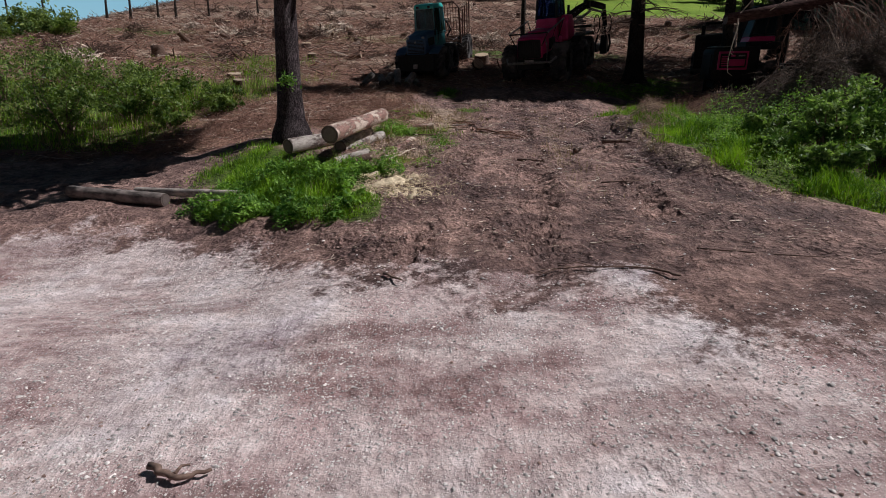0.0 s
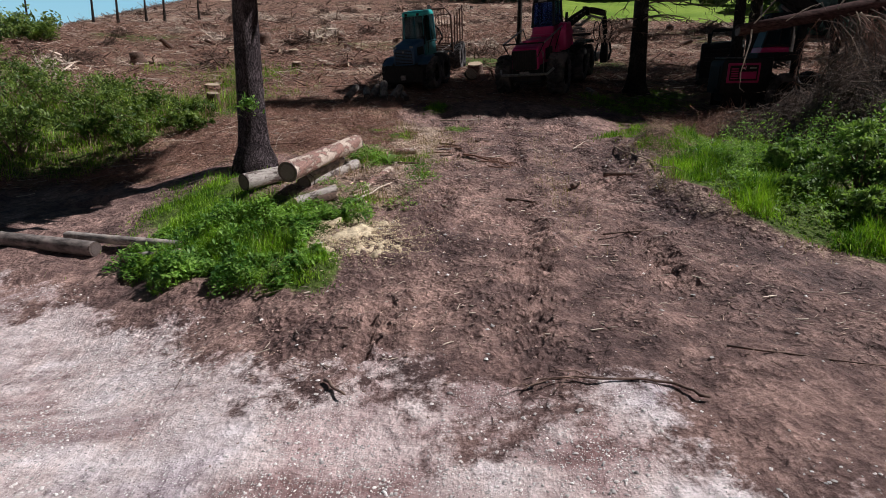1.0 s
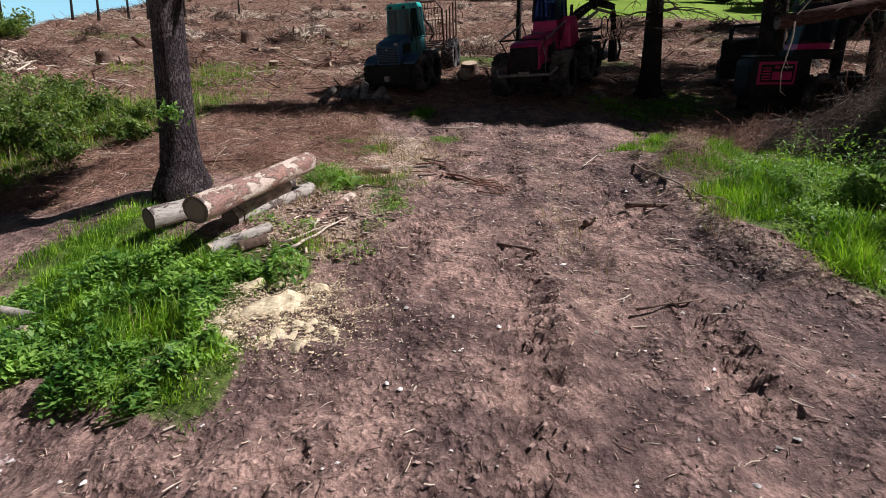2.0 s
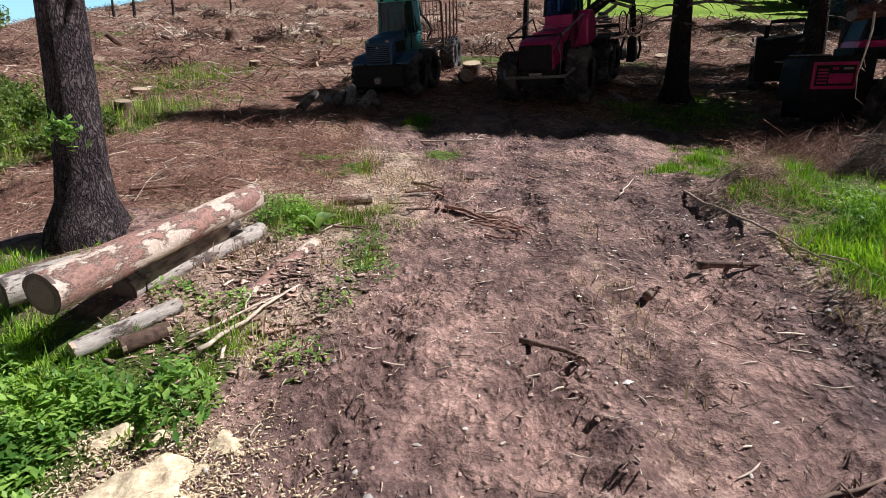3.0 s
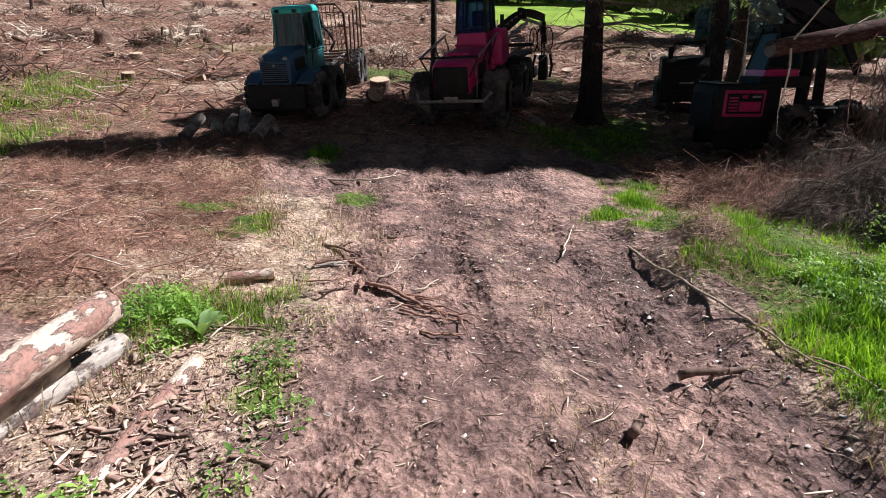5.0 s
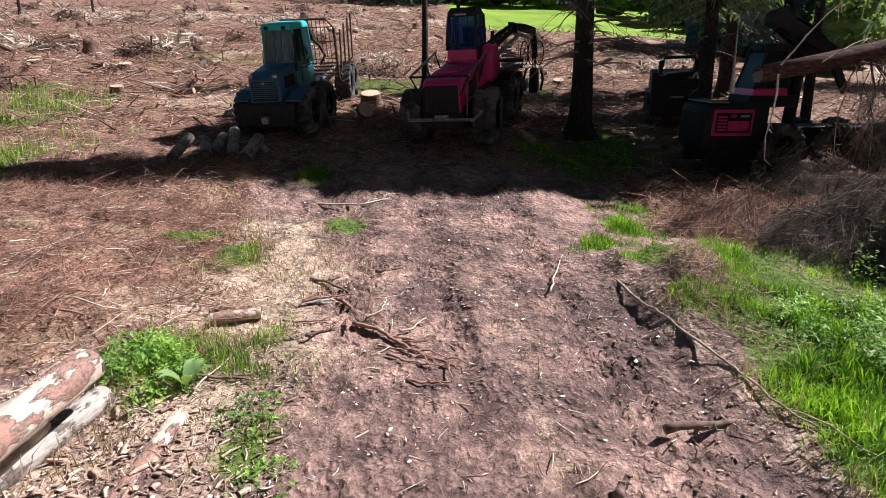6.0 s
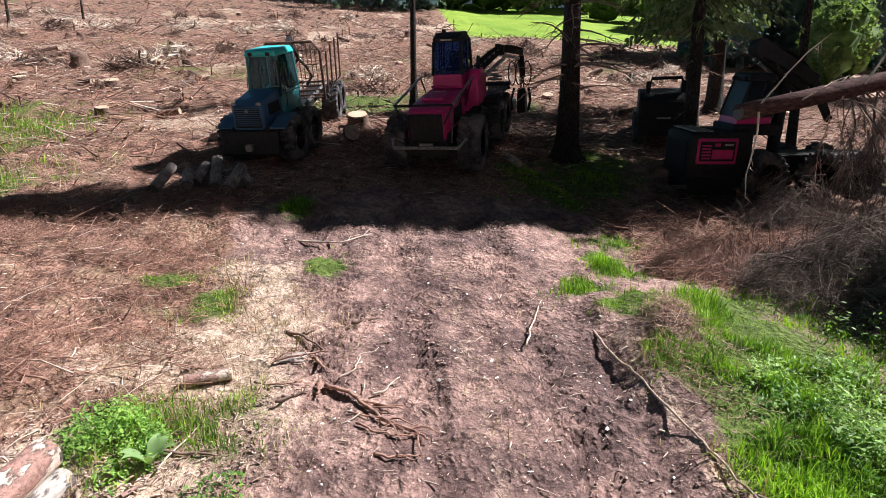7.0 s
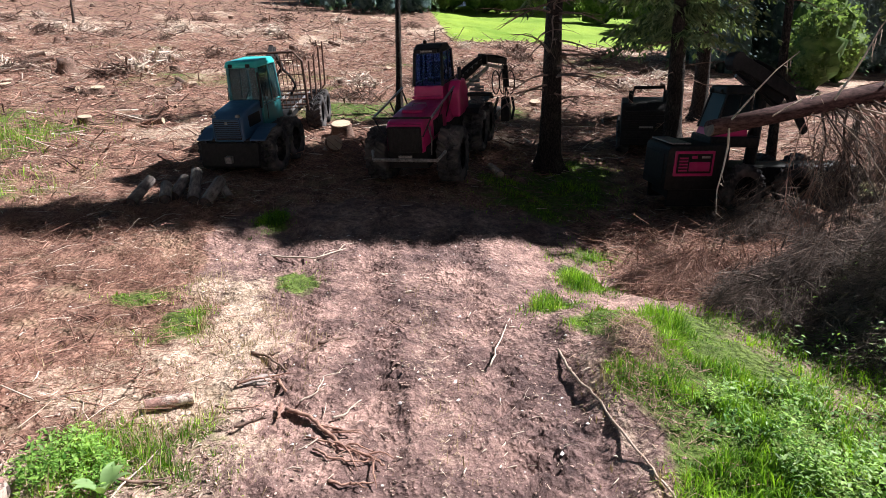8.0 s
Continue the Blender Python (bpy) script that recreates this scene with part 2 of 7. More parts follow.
GROUND = ground_material()
BARK = bark_material("spruce bark", (0.024, 0.017, 0.021), (0.15, 0.113, 0.124), (0.21, 0.168, 0.178))
# Darker bark colour with the shade under the spruces put into it.
BARK_DARK = bark_material("spruce bark darkened for shade", (0.02, 0.015, 0.013), (0.075, 0.058, 0.052), (0.09, 0.075, 0.062), 0.8)
PEEL = peeled_material()
GREYLOG = mat("weathered grey log", (0.14, 0.115, 0.105), (0.46, 0.4, 0.37), 16, 0.85, 0.7, 0.014, stretch=(1, 1, 0.3), c3=(0.54, 0.46, 0.41))
GREYBARK = grey_bark_material()
WEATHERED_DARK = mat("dull grey-brown log bark", (0.06, 0.05, 0.047), (0.24, 0.2, 0.185), 14, 0.9, 0.7, 0.014, stretch=(1, 1, 0.3), c3=(0.3, 0.25, 0.23), vary=0.3)
CUT = cut_material("fresh sawn wood", (0.36, 0.25, 0.17), (0.6, 0.48, 0.36), (0.4, 0.28, 0.18))
CUT_OLD = cut_material("old sawn log end", (0.06, 0.045, 0.04), (0.15, 0.11, 0.095), (0.045, 0.032, 0.03))
HEART = cut_material("greyed heartwood", (0.1, 0.075, 0.07), (0.18, 0.14, 0.13), (0.12, 0.09, 0.085))
STUMPBARK = mat("stump bark", (0.07, 0.04, 0.03), (0.2, 0.12, 0.09), 14, 0.9, 0.8, 0.02, vary=0.25)
TWIG = mat("dead twigs", (0.1, 0.06, 0.048), (0.29, 0.19, 0.15), 9, 0.9, 0.3, 0.004, island=0.4)
TWIG_RED = mat("red-brown brash", (0.16, 0.073, 0.055), (0.42, 0.245, 0.185), 7, 0.9, 0.3, 0.004, island=0.45)
DEADFERN = mat("dry tan fern", (0.2, 0.12, 0.085), (0.5, 0.35, 0.25), 7, 0.9, 0.3, 0.004, island=0.5)
TWIG_PALE = mat("bleached sticks", (0.42, 0.33, 0.27), (0.72, 0.6, 0.5), 9, 0.85, 0.3, 0.004, island=0.3)
CHIP = mat("pale bark chips", (0.34, 0.23, 0.18), (0.68, 0.53, 0.43), 12, 0.9, 0.3, 0.004, island=0.5)
SAWDUST = mat("sawdust", (0.5, 0.37, 0.25), (0.84, 0.71, 0.5), 26, 0.95, 0.6, 0.015, big=9.0)
STONE = mat("pale gravel stones", (0.42, 0.37, 0.36), (0.72, 0.67, 0.65), 20, 0.85, 0.3, 0.003, island=0.5)
FLAKE = mat("red bark flakes", (0.26, 0.15, 0.12), (0.55, 0.37, 0.31), 12, 0.9, 0.3, 0.004, island=0.45)
GRASS = leaf_material("grass blades", (0.065, 0.165, 0.014), (0.36, 0.56, 0.055))
STRAW = leaf_material("dry grass", (0.24, 0.16, 0.09), (0.46, 0.36, 0.22), 0.2)
LEAF = leaf_material("weed leaves", (0.06, 0.16, 0.028), (0.34, 0.53, 0.12))
LEAF_DULL = leaf_material("bramble leaves", (0.06, 0.13, 0.035), (0.33, 0.46, 0.17))
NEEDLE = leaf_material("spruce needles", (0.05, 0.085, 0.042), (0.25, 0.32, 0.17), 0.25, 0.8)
# Bluer, paler needles: distance haze is put into this colour.
NEEDLE_HAZED = leaf_material("hazed far spruce needles", (0.06, 0.1, 0.11), (0.22, 0.31, 0.32), 0.5, 0.95)
TRUNK_SMOOTH = mat("smooth dead spruce bark", (0.024, 0.012, 0.012), (0.1, 0.056, 0.052), 18, 0.95, 0.35, 0.006, stretch=(0.3, 1, 1), island=0.0, Specular_IOR_Level=0.1)
POLE = mat("grey-brown bare pole", (0.24, 0.17, 0.13), (0.5, 0.39, 0.31), 14, 0.9, 0.4, 0.005)
# Greyed greens hold some distance haze in the colour as well.
BROADLEAF = leaf_material("broadleaf crowns", (0.085, 0.14, 0.06), (0.22, 0.3, 0.13), 0.5, 0.8)
BUSH = leaf_material("shrub leaves", (0.055, 0.105, 0.025), (0.27, 0.36, 0.1), 0.35)
TEAL = paint("faded turquoise paint", (0.012, 0.14, 0.16), (0.03, 0.2, 0.21), (0.1, 0.12, 0.11))
TEAL_ROOF = paint("bright turquoise roof paint", (0.02, 0.42, 0.4), (0.07, 0.5, 0.46), (0.25, 0.36, 0.33), 0.3)
BLUE = paint("dull blue hood paint", (0.022, 0.07, 0.15), (0.04, 0.105, 0.19), (0.07, 0.08, 0.09))
RED = paint("crimson machine paint", (0.43, 0.006, 0.11), (0.5, 0.035, 0.17), (0.17, 0.05, 0.07), 0.3)
BLACK = mat("black machine steel", (0.005, 0.005, 0.006), (0.017, 0.0155, 0.016), 9, 0.65, 0.25, 0.004, Specular_IOR_Level=0.25)
STEEL = mat("worn grey steel", (0.14, 0.13, 0.13), (0.36, 0.34, 0.33), 12, 0.45, 0.2, 0.003, metal=0.6)
RUST = mat("rusty rack steel", (0.05, 0.025, 0.02), (0.15, 0.075, 0.05), 11, 0.75, 0.3, 0.004)
RUBBER = mat("muddy tyre rubber", (0.014, 0.014, 0.017), (0.055, 0.053, 0.056), 7, 0.85, 0.4, 0.01, c3=(0.1, 0.09, 0.088), Specular_IOR_Level=0.2)
RIM = mat("dusty wheel rim", (0.16, 0.14, 0.13), (0.36, 0.32, 0.3), 9, 0.6, 0.2, 0.004)
GLASS = glass_material("green-tinted cab glass", (0.1, 0.2, 0.22))
# Dark and rough, so the glowing backdrop does not mirror in it.
GLASS_DARK = glass_material("dark rough cab glass", (0.05, 0.07, 0.08), 0.5)
# Blue tint stands for the sky mirrored in the harvester's windows.
GLASS_SKY = glass_material("cab glass tinted with sky reflection", (0.12, 0.2, 0.45))
SEAT = mat("dark cab seat", (0.02, 0.02, 0.022), (0.06, 0.06, 0.065), 20, 0.8, 0.3, 0.004)


# ---- helpers of this scene ----
def noise2(x, y, seed=0):
    """Value noise in -1..1 on arrays."""
    xi, yi = np.floor(x).astype(np.int64), np.floor(y).astype(np.int64)
    u, v = x - xi, y - yi
    u, v = u * u * (3 - 2 * u), v * v * (3 - 2 * v)

    def h(i, j):
        n = (i * 374761393 + j * 668265263 + seed * 974634777) & 0xFFFFFFFF
        n = ((n ^ (n >> 13)) * 1274126177) & 0xFFFFFFFF
        return ((n ^ (n >> 16)) & 0xFFFF) / 32767.5 - 1

    return (h(xi, yi) * (1 - u) + h(xi + 1, yi) * u) * (1 - v) + (h(xi, yi + 1) * (1 - u) + h(xi + 1, yi + 1) * u) * v


def fbm(x, y, size, octaves=4, seed=0):
    x, y = np.asarray(x, float), np.asarray(y, float)
    total, amp, s = 0.0, 0.5, 1.0 / size
    for o in range(octaves):
        total = total + amp * noise2(x * s + 17.3 * o, y * s - 9.1 * o, seed + o)
        amp, s = amp * 0.5, s * 2.03
    return total


def thing(name, m, label, category, group="", kind=""):
    ob = new(name)
    ob.empty_display_size = 0.1
    ob.matrix_basis = m
    return tagged(ob, label, category, group, kind)


def part(name, bm, material, parent, label="", smooth=False):
    """Links a bmesh as one mesh object under a thing or a part."""
    me = bpy.data.meshes.new(name)
    bm.to_mesh(me)
    bm.free()
    me.materials.append(material)
    if smooth:
        me.shade_smooth()
    ob = new(name, me)
    if parent is not None:
        ob.parent = parent
    return tagged(ob, label)


def raw_mesh(name, verts, faces, material, smooth=False):
    """One object from arrays of corners and of triangles or quads."""
    me = bpy.data.meshes.new(name)
    verts, faces = np.asarray(verts, np.float32), np.asarray(faces, np.int32)
    k = faces.shape[1]
    me.vertices.add(len(verts))
    me.vertices.foreach_set("co", verts.ravel())
    me.loops.add(faces.size)
    me.loops.foreach_set("vertex_index", faces.ravel())
    me.polygons.add(len(faces))
    me.polygons.foreach_set("loop_start", np.arange(0, faces.size, k, dtype=np.int32))
    me.polygons.foreach_set("loop_total", np.full(len(faces), k, np.int32))
    me.update(calc_edges=True)
    me.materials.append(material)
    if smooth:
        me.shade_smooth()
    return new(name, me)


def box(bm, x0, x1, y0, y1, z0, z1, bevel=0.02, taper=(0, 0, 0, 0)):
    """A bevelled block; taper draws the top in at x0, x1, y0, y1."""
    lo = [(x0, y0, z0), (x1, y0, z0), (x1, y1, z0), (x0, y1, z0)]
    a, b, c, d = taper
    hi = [(x0 + a, y0 + c, z1), (x1 - b, y0 + c, z1), (x1 - b, y1 - d, z1), (x0 + a, y1 - d, z1)]
    v = [bm.verts.new(p) for p in lo + hi]
    fs = [bm.faces.new([v[i] for i in q]) for q in ((3, 2, 1, 0), (4, 5, 6, 7), (0, 1, 5, 4), (1, 2, 6, 5), (2, 3, 7, 6), (3, 0, 4, 7))]
    if bevel:
        es = list({e for f in fs for e in f.edges})
        bmesh.ops.bevel(bm, geom=es, offset=bevel, segments=2, affect="EDGES", profile=0.5)
    return bm


def block(*a, **k):
    return box(bmesh.new(), *a, **k)


def tube(bm, pts, radii, sides=8, wobble=0.0, rnd=None, caps=True):
    """A tapering round bar through the points."""
    pts = [Vector(p) for p in pts]
    if not hasattr(radii, "__len__"):
        radii = [radii] * len(pts)
    rings = []
    side = None
    for i, p in enumerate(pts):
        d = (pts[min(i + 1, len(pts) - 1)] - pts[max(i - 1, 0)]).normalized()
        if side is None:
            side = d.orthogonal().normalized()
        side = (side - d * side.dot(d)).normalized()
        up = d.cross(side)
        ring = []
        for j in range(sides):
            a = 2 * math.pi * j / sides
            r = radii[i] * (1 + (rnd.uniform(-wobble, wobble) if rnd else 0))
            ring.append(bm.verts.new(p + side * (r * math.cos(a)) + up * (r * math.sin(a))))
        rings.append(ring)
    for a, b in zip(rings, rings[1:]):
        for j in range(sides):
            bm.faces.new((a[j], a[(j + 1) % sides], b[(j + 1) % sides], b[j]))
    if caps:
        bm.faces.new(rings[0][::-1])
        bm.faces.new(rings[-1])
    return bm


def bars(paths, r, sides=6):
    bm = bmesh.new()
    for p in paths:
        tube(bm, p, r, sides)
    return bm


# ---- terrain ----
PROFILE = ((-60, -6.5), (-20, -2.4), (0, 0.0), (6, 0.85), (8, 1.17), (10, 1.72), (12, 2.15), (15, 2.6), (17, 2.95),
           (20, 3.5), (22.3, 4.1), (27, 5.25), (30, 6.15), (38, 8.2), (47, 10.4), (63, 14.5), (80, 19.0), (100, 25.0), (118, 30.5), (140, 34.0), (400, 40))
PY, PZ = [np.array(c, float) for c in zip(*PROFILE)]


def bump(x, y, cx, cy, rx, ry):
    return np.exp(-((x - cx) / rx) ** 2 - ((y - cy) / ry) ** 2)


def step(a, b, v):
    u = np.clip((v - a) / (b - a), 0, 1)
    return u * u * (3 - 2 * u)


def track_right(y):
    """The x of the right-hand edge of the muddy track, a low bank."""
    return np.interp(y, [6, 9, 10.5, 12, 14, 17, 19.5, 21, 23], [9.5, 6.0, 4.7, 4.35, 4.7, 5.1, 5.3, 5.9, 7.5])


def base_height(x, y):
    z = sum(np.interp(y + d, PY, PZ) for d in (-1.2, -0.6, 0, 0.6, 1.2)) / 5
    z = z - 0.75 * step(0.0, -5.0, x - np.interp(y, [7, 9, 12, 16, 20], [0.0, -0.6, -1.6, -4.6, -5.5])) * step(26, 16, y) * step(5, 8.5, y)           # hollow on the left
    z = z - 0.45 * step(-6, -11, x) * step(22, 28, y) * step(45, 34, y)
    z = z + 0.08 * np.clip(x - 0.4, -3, 4) * step(11, 5, y)                                # cross fall of the gravel
    z = z - 0.3 * step(5.5, 9, x) * step(17, 20, y) * step(60, 34, y)
    z = np.where(x < -8, np.minimum(z, 2.3 + 0.2245 * y - 0.2 * (-x - 0.43 * y) + 60 * step(30, 15, y)), z)   # the hill's left shoulder
    bank = step(-0.3, 0.5, x - track_right(y) + 0.2 * fbm(x, y, 0.9, 2, 211)) * step(8.6, 11, y) * step(19.0, 16.8, y)
    z = z + 0.33 * bank
    return z
# ---- end terrain ----


def track_left(y):
    return np.interp(y, [6, 8, 9.4, 10.4, 11.6, 13.8, 16, 18.9, 21], [-9, -5, -1.9, -0.7, -0.4, 0.1, 0.5, 0.9, 0.5])


def gravel_edge(x):
    return np.interp(x, [-30, -7.2, -3, -1.4, 1.5, 4.5, 8, 30], [12, 9.9, 8.0, 7.2, 6.5, 5.9, 5.6, 5.5])


def covers(x, y):
    """Weights of gravel, grass, brash, straw, meadow and wet mud."""
    w1, w2 = fbm(x, y, 2.2, 4, 5), fbm(x, y, 0.8, 3, 11)
    gravel = step(0.9, -1.1, y - gravel_edge(x) + 1.6 * w1 + 0.7 * w2)
    gravel = gravel * (1 - 0.5 * step(-0.1, 0.45, fbm(x, 1.5 * y, 1.7, 4, 303)) * step(-1.5, 2.5, x) * step(1.5, 4.0, y))
    gravel = gravel * (1 - 0.3 * step(0.0, 0.5, fbm(x, 1.6 * y, 2.1, 4, 305)))
    xl, xr = track_left(y), track_right(y)
    inside = step(-0.35, 0.35, x - xl + 0.5 * w1) * step(0.3, -0.3, x - xr + 0.3 * w1) * step(24.5, 22, y)
    wet = np.clip(0.55 * step(-0.2, 0.2, fbm(x, y, 1.3, 4, 31)) * inside + 0.5 * np.exp(-((x - xr + 0.1) / 0.3) ** 2) * step(9, 11, y) * step(19, 17, y), 0, 1)
    left = step(8.5, 9.3, y + 0.43 * (x + 2) + 0.6 * w1) * step(13.0, 11.4, y + 0.15 * (x + 2)) * step(-5.2, -4.2, x + 0.5 * w1) * step(0.1, -0.4, x + 0.75 + 0.4 * w1 - 0.12 * (y - 10)) * (1 - np.clip(1.5 * bump(x, y, -0.95, 10.12, 0.5, 0.5), 0, 1))
    left = np.maximum(left, 0.8 * bump(x, y, -1.35, 15.4, 0.6, 0.7) + (0.5 + w2) * bump(x, y, -0.25, 15.3, 0.75, 0.7) + (0.7 + w2) * bump(x, y, -0.15, 13.6, 0.3, 0.7))
    left = np.maximum(left, 0.85 * bump(x, y, -4.6, 12.8, 1.3, 1.5))
    right = step(-0.05, 0.5, x - xr - 0.12 + 0.7 * w1) * step(8.2, 9.2, y + 0.4 * w1) * step(17.9, 17.0, y + 0.5 * w1) * (0.5 + 0.5 * step(3.4, 1.6, x - xr + w1)) * step(14.5, 10, x) * (1 - 0.9 * np.clip(1.2 * bump(x, y, 5.95, 15.9, 0.42, 0.55) + 0.3 * bump(x, y, 5.45, 14.6, 0.22, 0.9) + w2 * 0.5, 0, 1))
    spots = 1.6 * (bump(x, y, -1.8, 19.6, 0.5, 0.45) + bump(x, y, -1.0, 18.5, 0.45, 0.55) + bump(x, y, 0.9, 19.8, 0.4, 0.5) + bump(x, y, 0.1, 22.9, 0.4, 0.7))
    spots = spots + 0.85 * bump(x, y, 6.66, 19.3, 0.6, 0.8) + 0.6 * bump(x, y, 7.5, 20.6, 1.0, 0.5) + 0.75 * bump(x, y, 5.5, 18.1, 0.5, 0.45) + bump(x, y, 7.4, 24.7, 1.6, 2.2) + 0.9 * bump(x, y, 10, 26.5, 1.6, 2.0)
    far = 1.1 * bump(x, y, -9.7, 32, 2.6, 3.2) + 0.8 * bump(x, y, -25, 49, 5, 3) + 0.7 * bump(x, y, 9.5, 36, 3, 3) + 0.8 * bump(x, y, 1.8, 35, 2.5, 2.5) + 0.7 * bump(x, y, 20, 25.5, 3, 2)
    far = far + 0.4 * step(0.16, 0.34, fbm(x, y, 7, 4, 201)) * step(30, 36, y) * step(66, 58, y)
    shrub = 0.9 * step(-7.5, -9.5, x + 0.35 * (y - 19) * -1 + 1.5 * w1) * step(15.5, 17.5, y) * step(29, 24, y + 2 * w1)
    grass = np.clip(np.maximum.reduce([left, right, spots * (1 + w2), far * (1 + w1), shrub]), 0, 1)
    brash = step(14.2, 16.0, y + 0.8 * w1) * (1 - inside) * step(0.2, -1.2, x - xl + 0.8 + w1)
    brash = np.maximum(brash, step(22.5, 24.5, y + w1))
    brash = np.maximum(brash, step(7.2, 8.4, x + 0.6 * w1) * step(17.2, 18.5, y + 0.6 * w1))
    pale = (0.5 + 0.35 * w2 + 0.25 * step(13.5, 12, y)) * step(-0.7, 0.7, x - np.interp(y, [12, 15, 17, 18.5, 20], [-1.7, -3.0, -2.8, -1.7, -1.2]) + 0.6 * w1) * step(1.6, -0.6, x - xl + 0.9 * w1) * step(10.8, 12, y) * step(23, 20, y + w1)
    pale = np.maximum(pale, 0.6 * step(0.12, 0.3, fbm(x, y, 3.1, 4, 77)) * step(24, 30, y))
    pale = np.maximum(pale, 0.38 * bump(x, 0 * y, np.interp(y, [8, 14, 20], [2.3, 2.75, 3.3]), 0.0, 0.5, 1.0) * step(8.5, 10, y) * step(21, 18, y))
    pale = np.maximum(pale, 0.45 * np.exp(-((x - xr - 0.3) / 0.4) ** 2) * step(8, 9, y) * step(18, 16, y))
    field = step(0, 2.5, y - 66 - 0.02 * (x - 30) + 2.5 * fbm(x, y, 18, 3, 3)) * step(13, 16, x - 0.1 * (y - 66))
    return gravel, grass * (1 - 0.85 * gravel), brash, pale, field, wet


def height(x, y):
    x, y = np.asarray(x, float), np.asarray(y, float)
    z = base_height(x, y)
    gravel = step(0.9, -1.1, y - gravel_edge(x))
    xl, xr = track_left(y), track_right(y)
    inside = step(-0.3, 0.6, x - xl) * step(0.2, -0.4, x - xr) * step(26, 21, y) * (1 - gravel)
    z = z + (0.10 - 0.06 * gravel) * fbm(x, y, 2.6, 3, 1) + (0.1 - 0.08 * gravel) * fbm(x, y, 0.55, 4, 2)
    out = (1 - gravel) * (1 - inside)
    z = z + 0.07 * out * fbm(x, y, 0.9, 3, 7) + 0.16 * (np.abs(fbm(x, y, 0.75, 3, 57)) - 0.4) * step(14.5, 16.5, y) * out * step(34, 28, y) + 0.22 * step(24, 34, y) * fbm(x, y, 2.4, 4, 9) + 0.5 * step(35, 60, y) * fbm(x, y, 9, 3, 13)
    for c, w in ((np.interp(y, [5, 10, 20, 26], [1.15, 1.7, 2.45, 3.4]), 0.36), (np.interp(y, [5, 10, 20, 26], [3.2, 3.5, 4.3, 5.3]), 0.36), (np.interp(y, [8, 14, 20, 27], [-0.4, 0.75, 1.2, 0.1]), 0.3)):
        d = (x - c) / w
        rut = np.exp(-d ** 4)
        lug = np.tanh(2.2 * np.sin(2 * math.pi * y / 0.27 + 5.5 * np.abs(d) + 2.0 * fbm(x, y, 1.5, 2, 23)))
        z = z + step(5.5, 8, y) * step(27, 22, y) * (-0.03 * rut * np.clip(0.5 + fbm(x, y, 2.2, 3, 43), 0, 1) + 0.035 * np.exp(-((np.abs(d) - 1.35) / 0.4) ** 2) * np.clip(0.4 + 1.6 * fbm(x, y, 0.7, 3, 41), 0, 2) + 0.06 * lug * rut * step(-0.45, 0.05, fbm(x, y, 1.9, 2, 19)))
    z = z + inside * (0.11 * np.abs(fbm(x, y, 0.28, 3, 91)) * step(-0.1, 0.25, fbm(x, y, 1.4, 3, 93)) + 0.035 * fbm(x, y, 0.16, 2, 95))
    ridge = np.exp(-((x - np.interp(y, [8, 14, 17, 21], [1.95, 2.45, 2.75, 3.0])) / 0.2) ** 2) * step(8, 10, y) * step(21, 18, y)
    z = z + ridge * 0.26 * np.abs(fbm(x, y, 0.4, 3, 97)) * step(-0.25, 0.1, fbm(x, y, 1.7, 2, 98))
    # clods along the foot of the bank
    foot = np.exp(-((x - xr + 0.1) / 0.32) ** 2) * step(9.5, 11, y) * step(20, 17.5, y)
    z = z + foot * (0.11 * np.abs(fbm(x, y, 0.3, 4, 51)) - 0.01)
    z = z + 0.28 * bump(x, y, -3.3, 17.2, 1.5, 1.7) + 0.2 * bump(x, y, -1.9, 22.3, 1.2, 0.7) + 0.38 * bump(x, y, 6.0, 16.1, 0.5, 0.6) - 0.22 * bump(x, y, 7.5, 19.1, 0.5, 0.25) - 0.09 * bump(x, y, -0.9, 16.2, 1.2, 0.9)
    return z


def gz(x, y):
    return float(height(x, y))


def spot(x, y, rx=0, ry=0, rz=0, dz=0.0):
    return pose(x, y, gz(x, y) + dz, rx, ry, rz)


# ---- ground ----
def spaced(parts):
    out = []
    for a, b, d0, d1 in parts:
        n = max(2, int(abs(b - a) / ((d0 + d1) / 2)))
        u = np.linspace(0, 1, n, endpoint=False)
        out.append(a + (b - a) * (u * d0 + u * u * (d1 - d0) / 2) / ((d0 + d1) / 2))
    out.append(np.array([parts[-1][1]]))
    return np.concatenate(out)


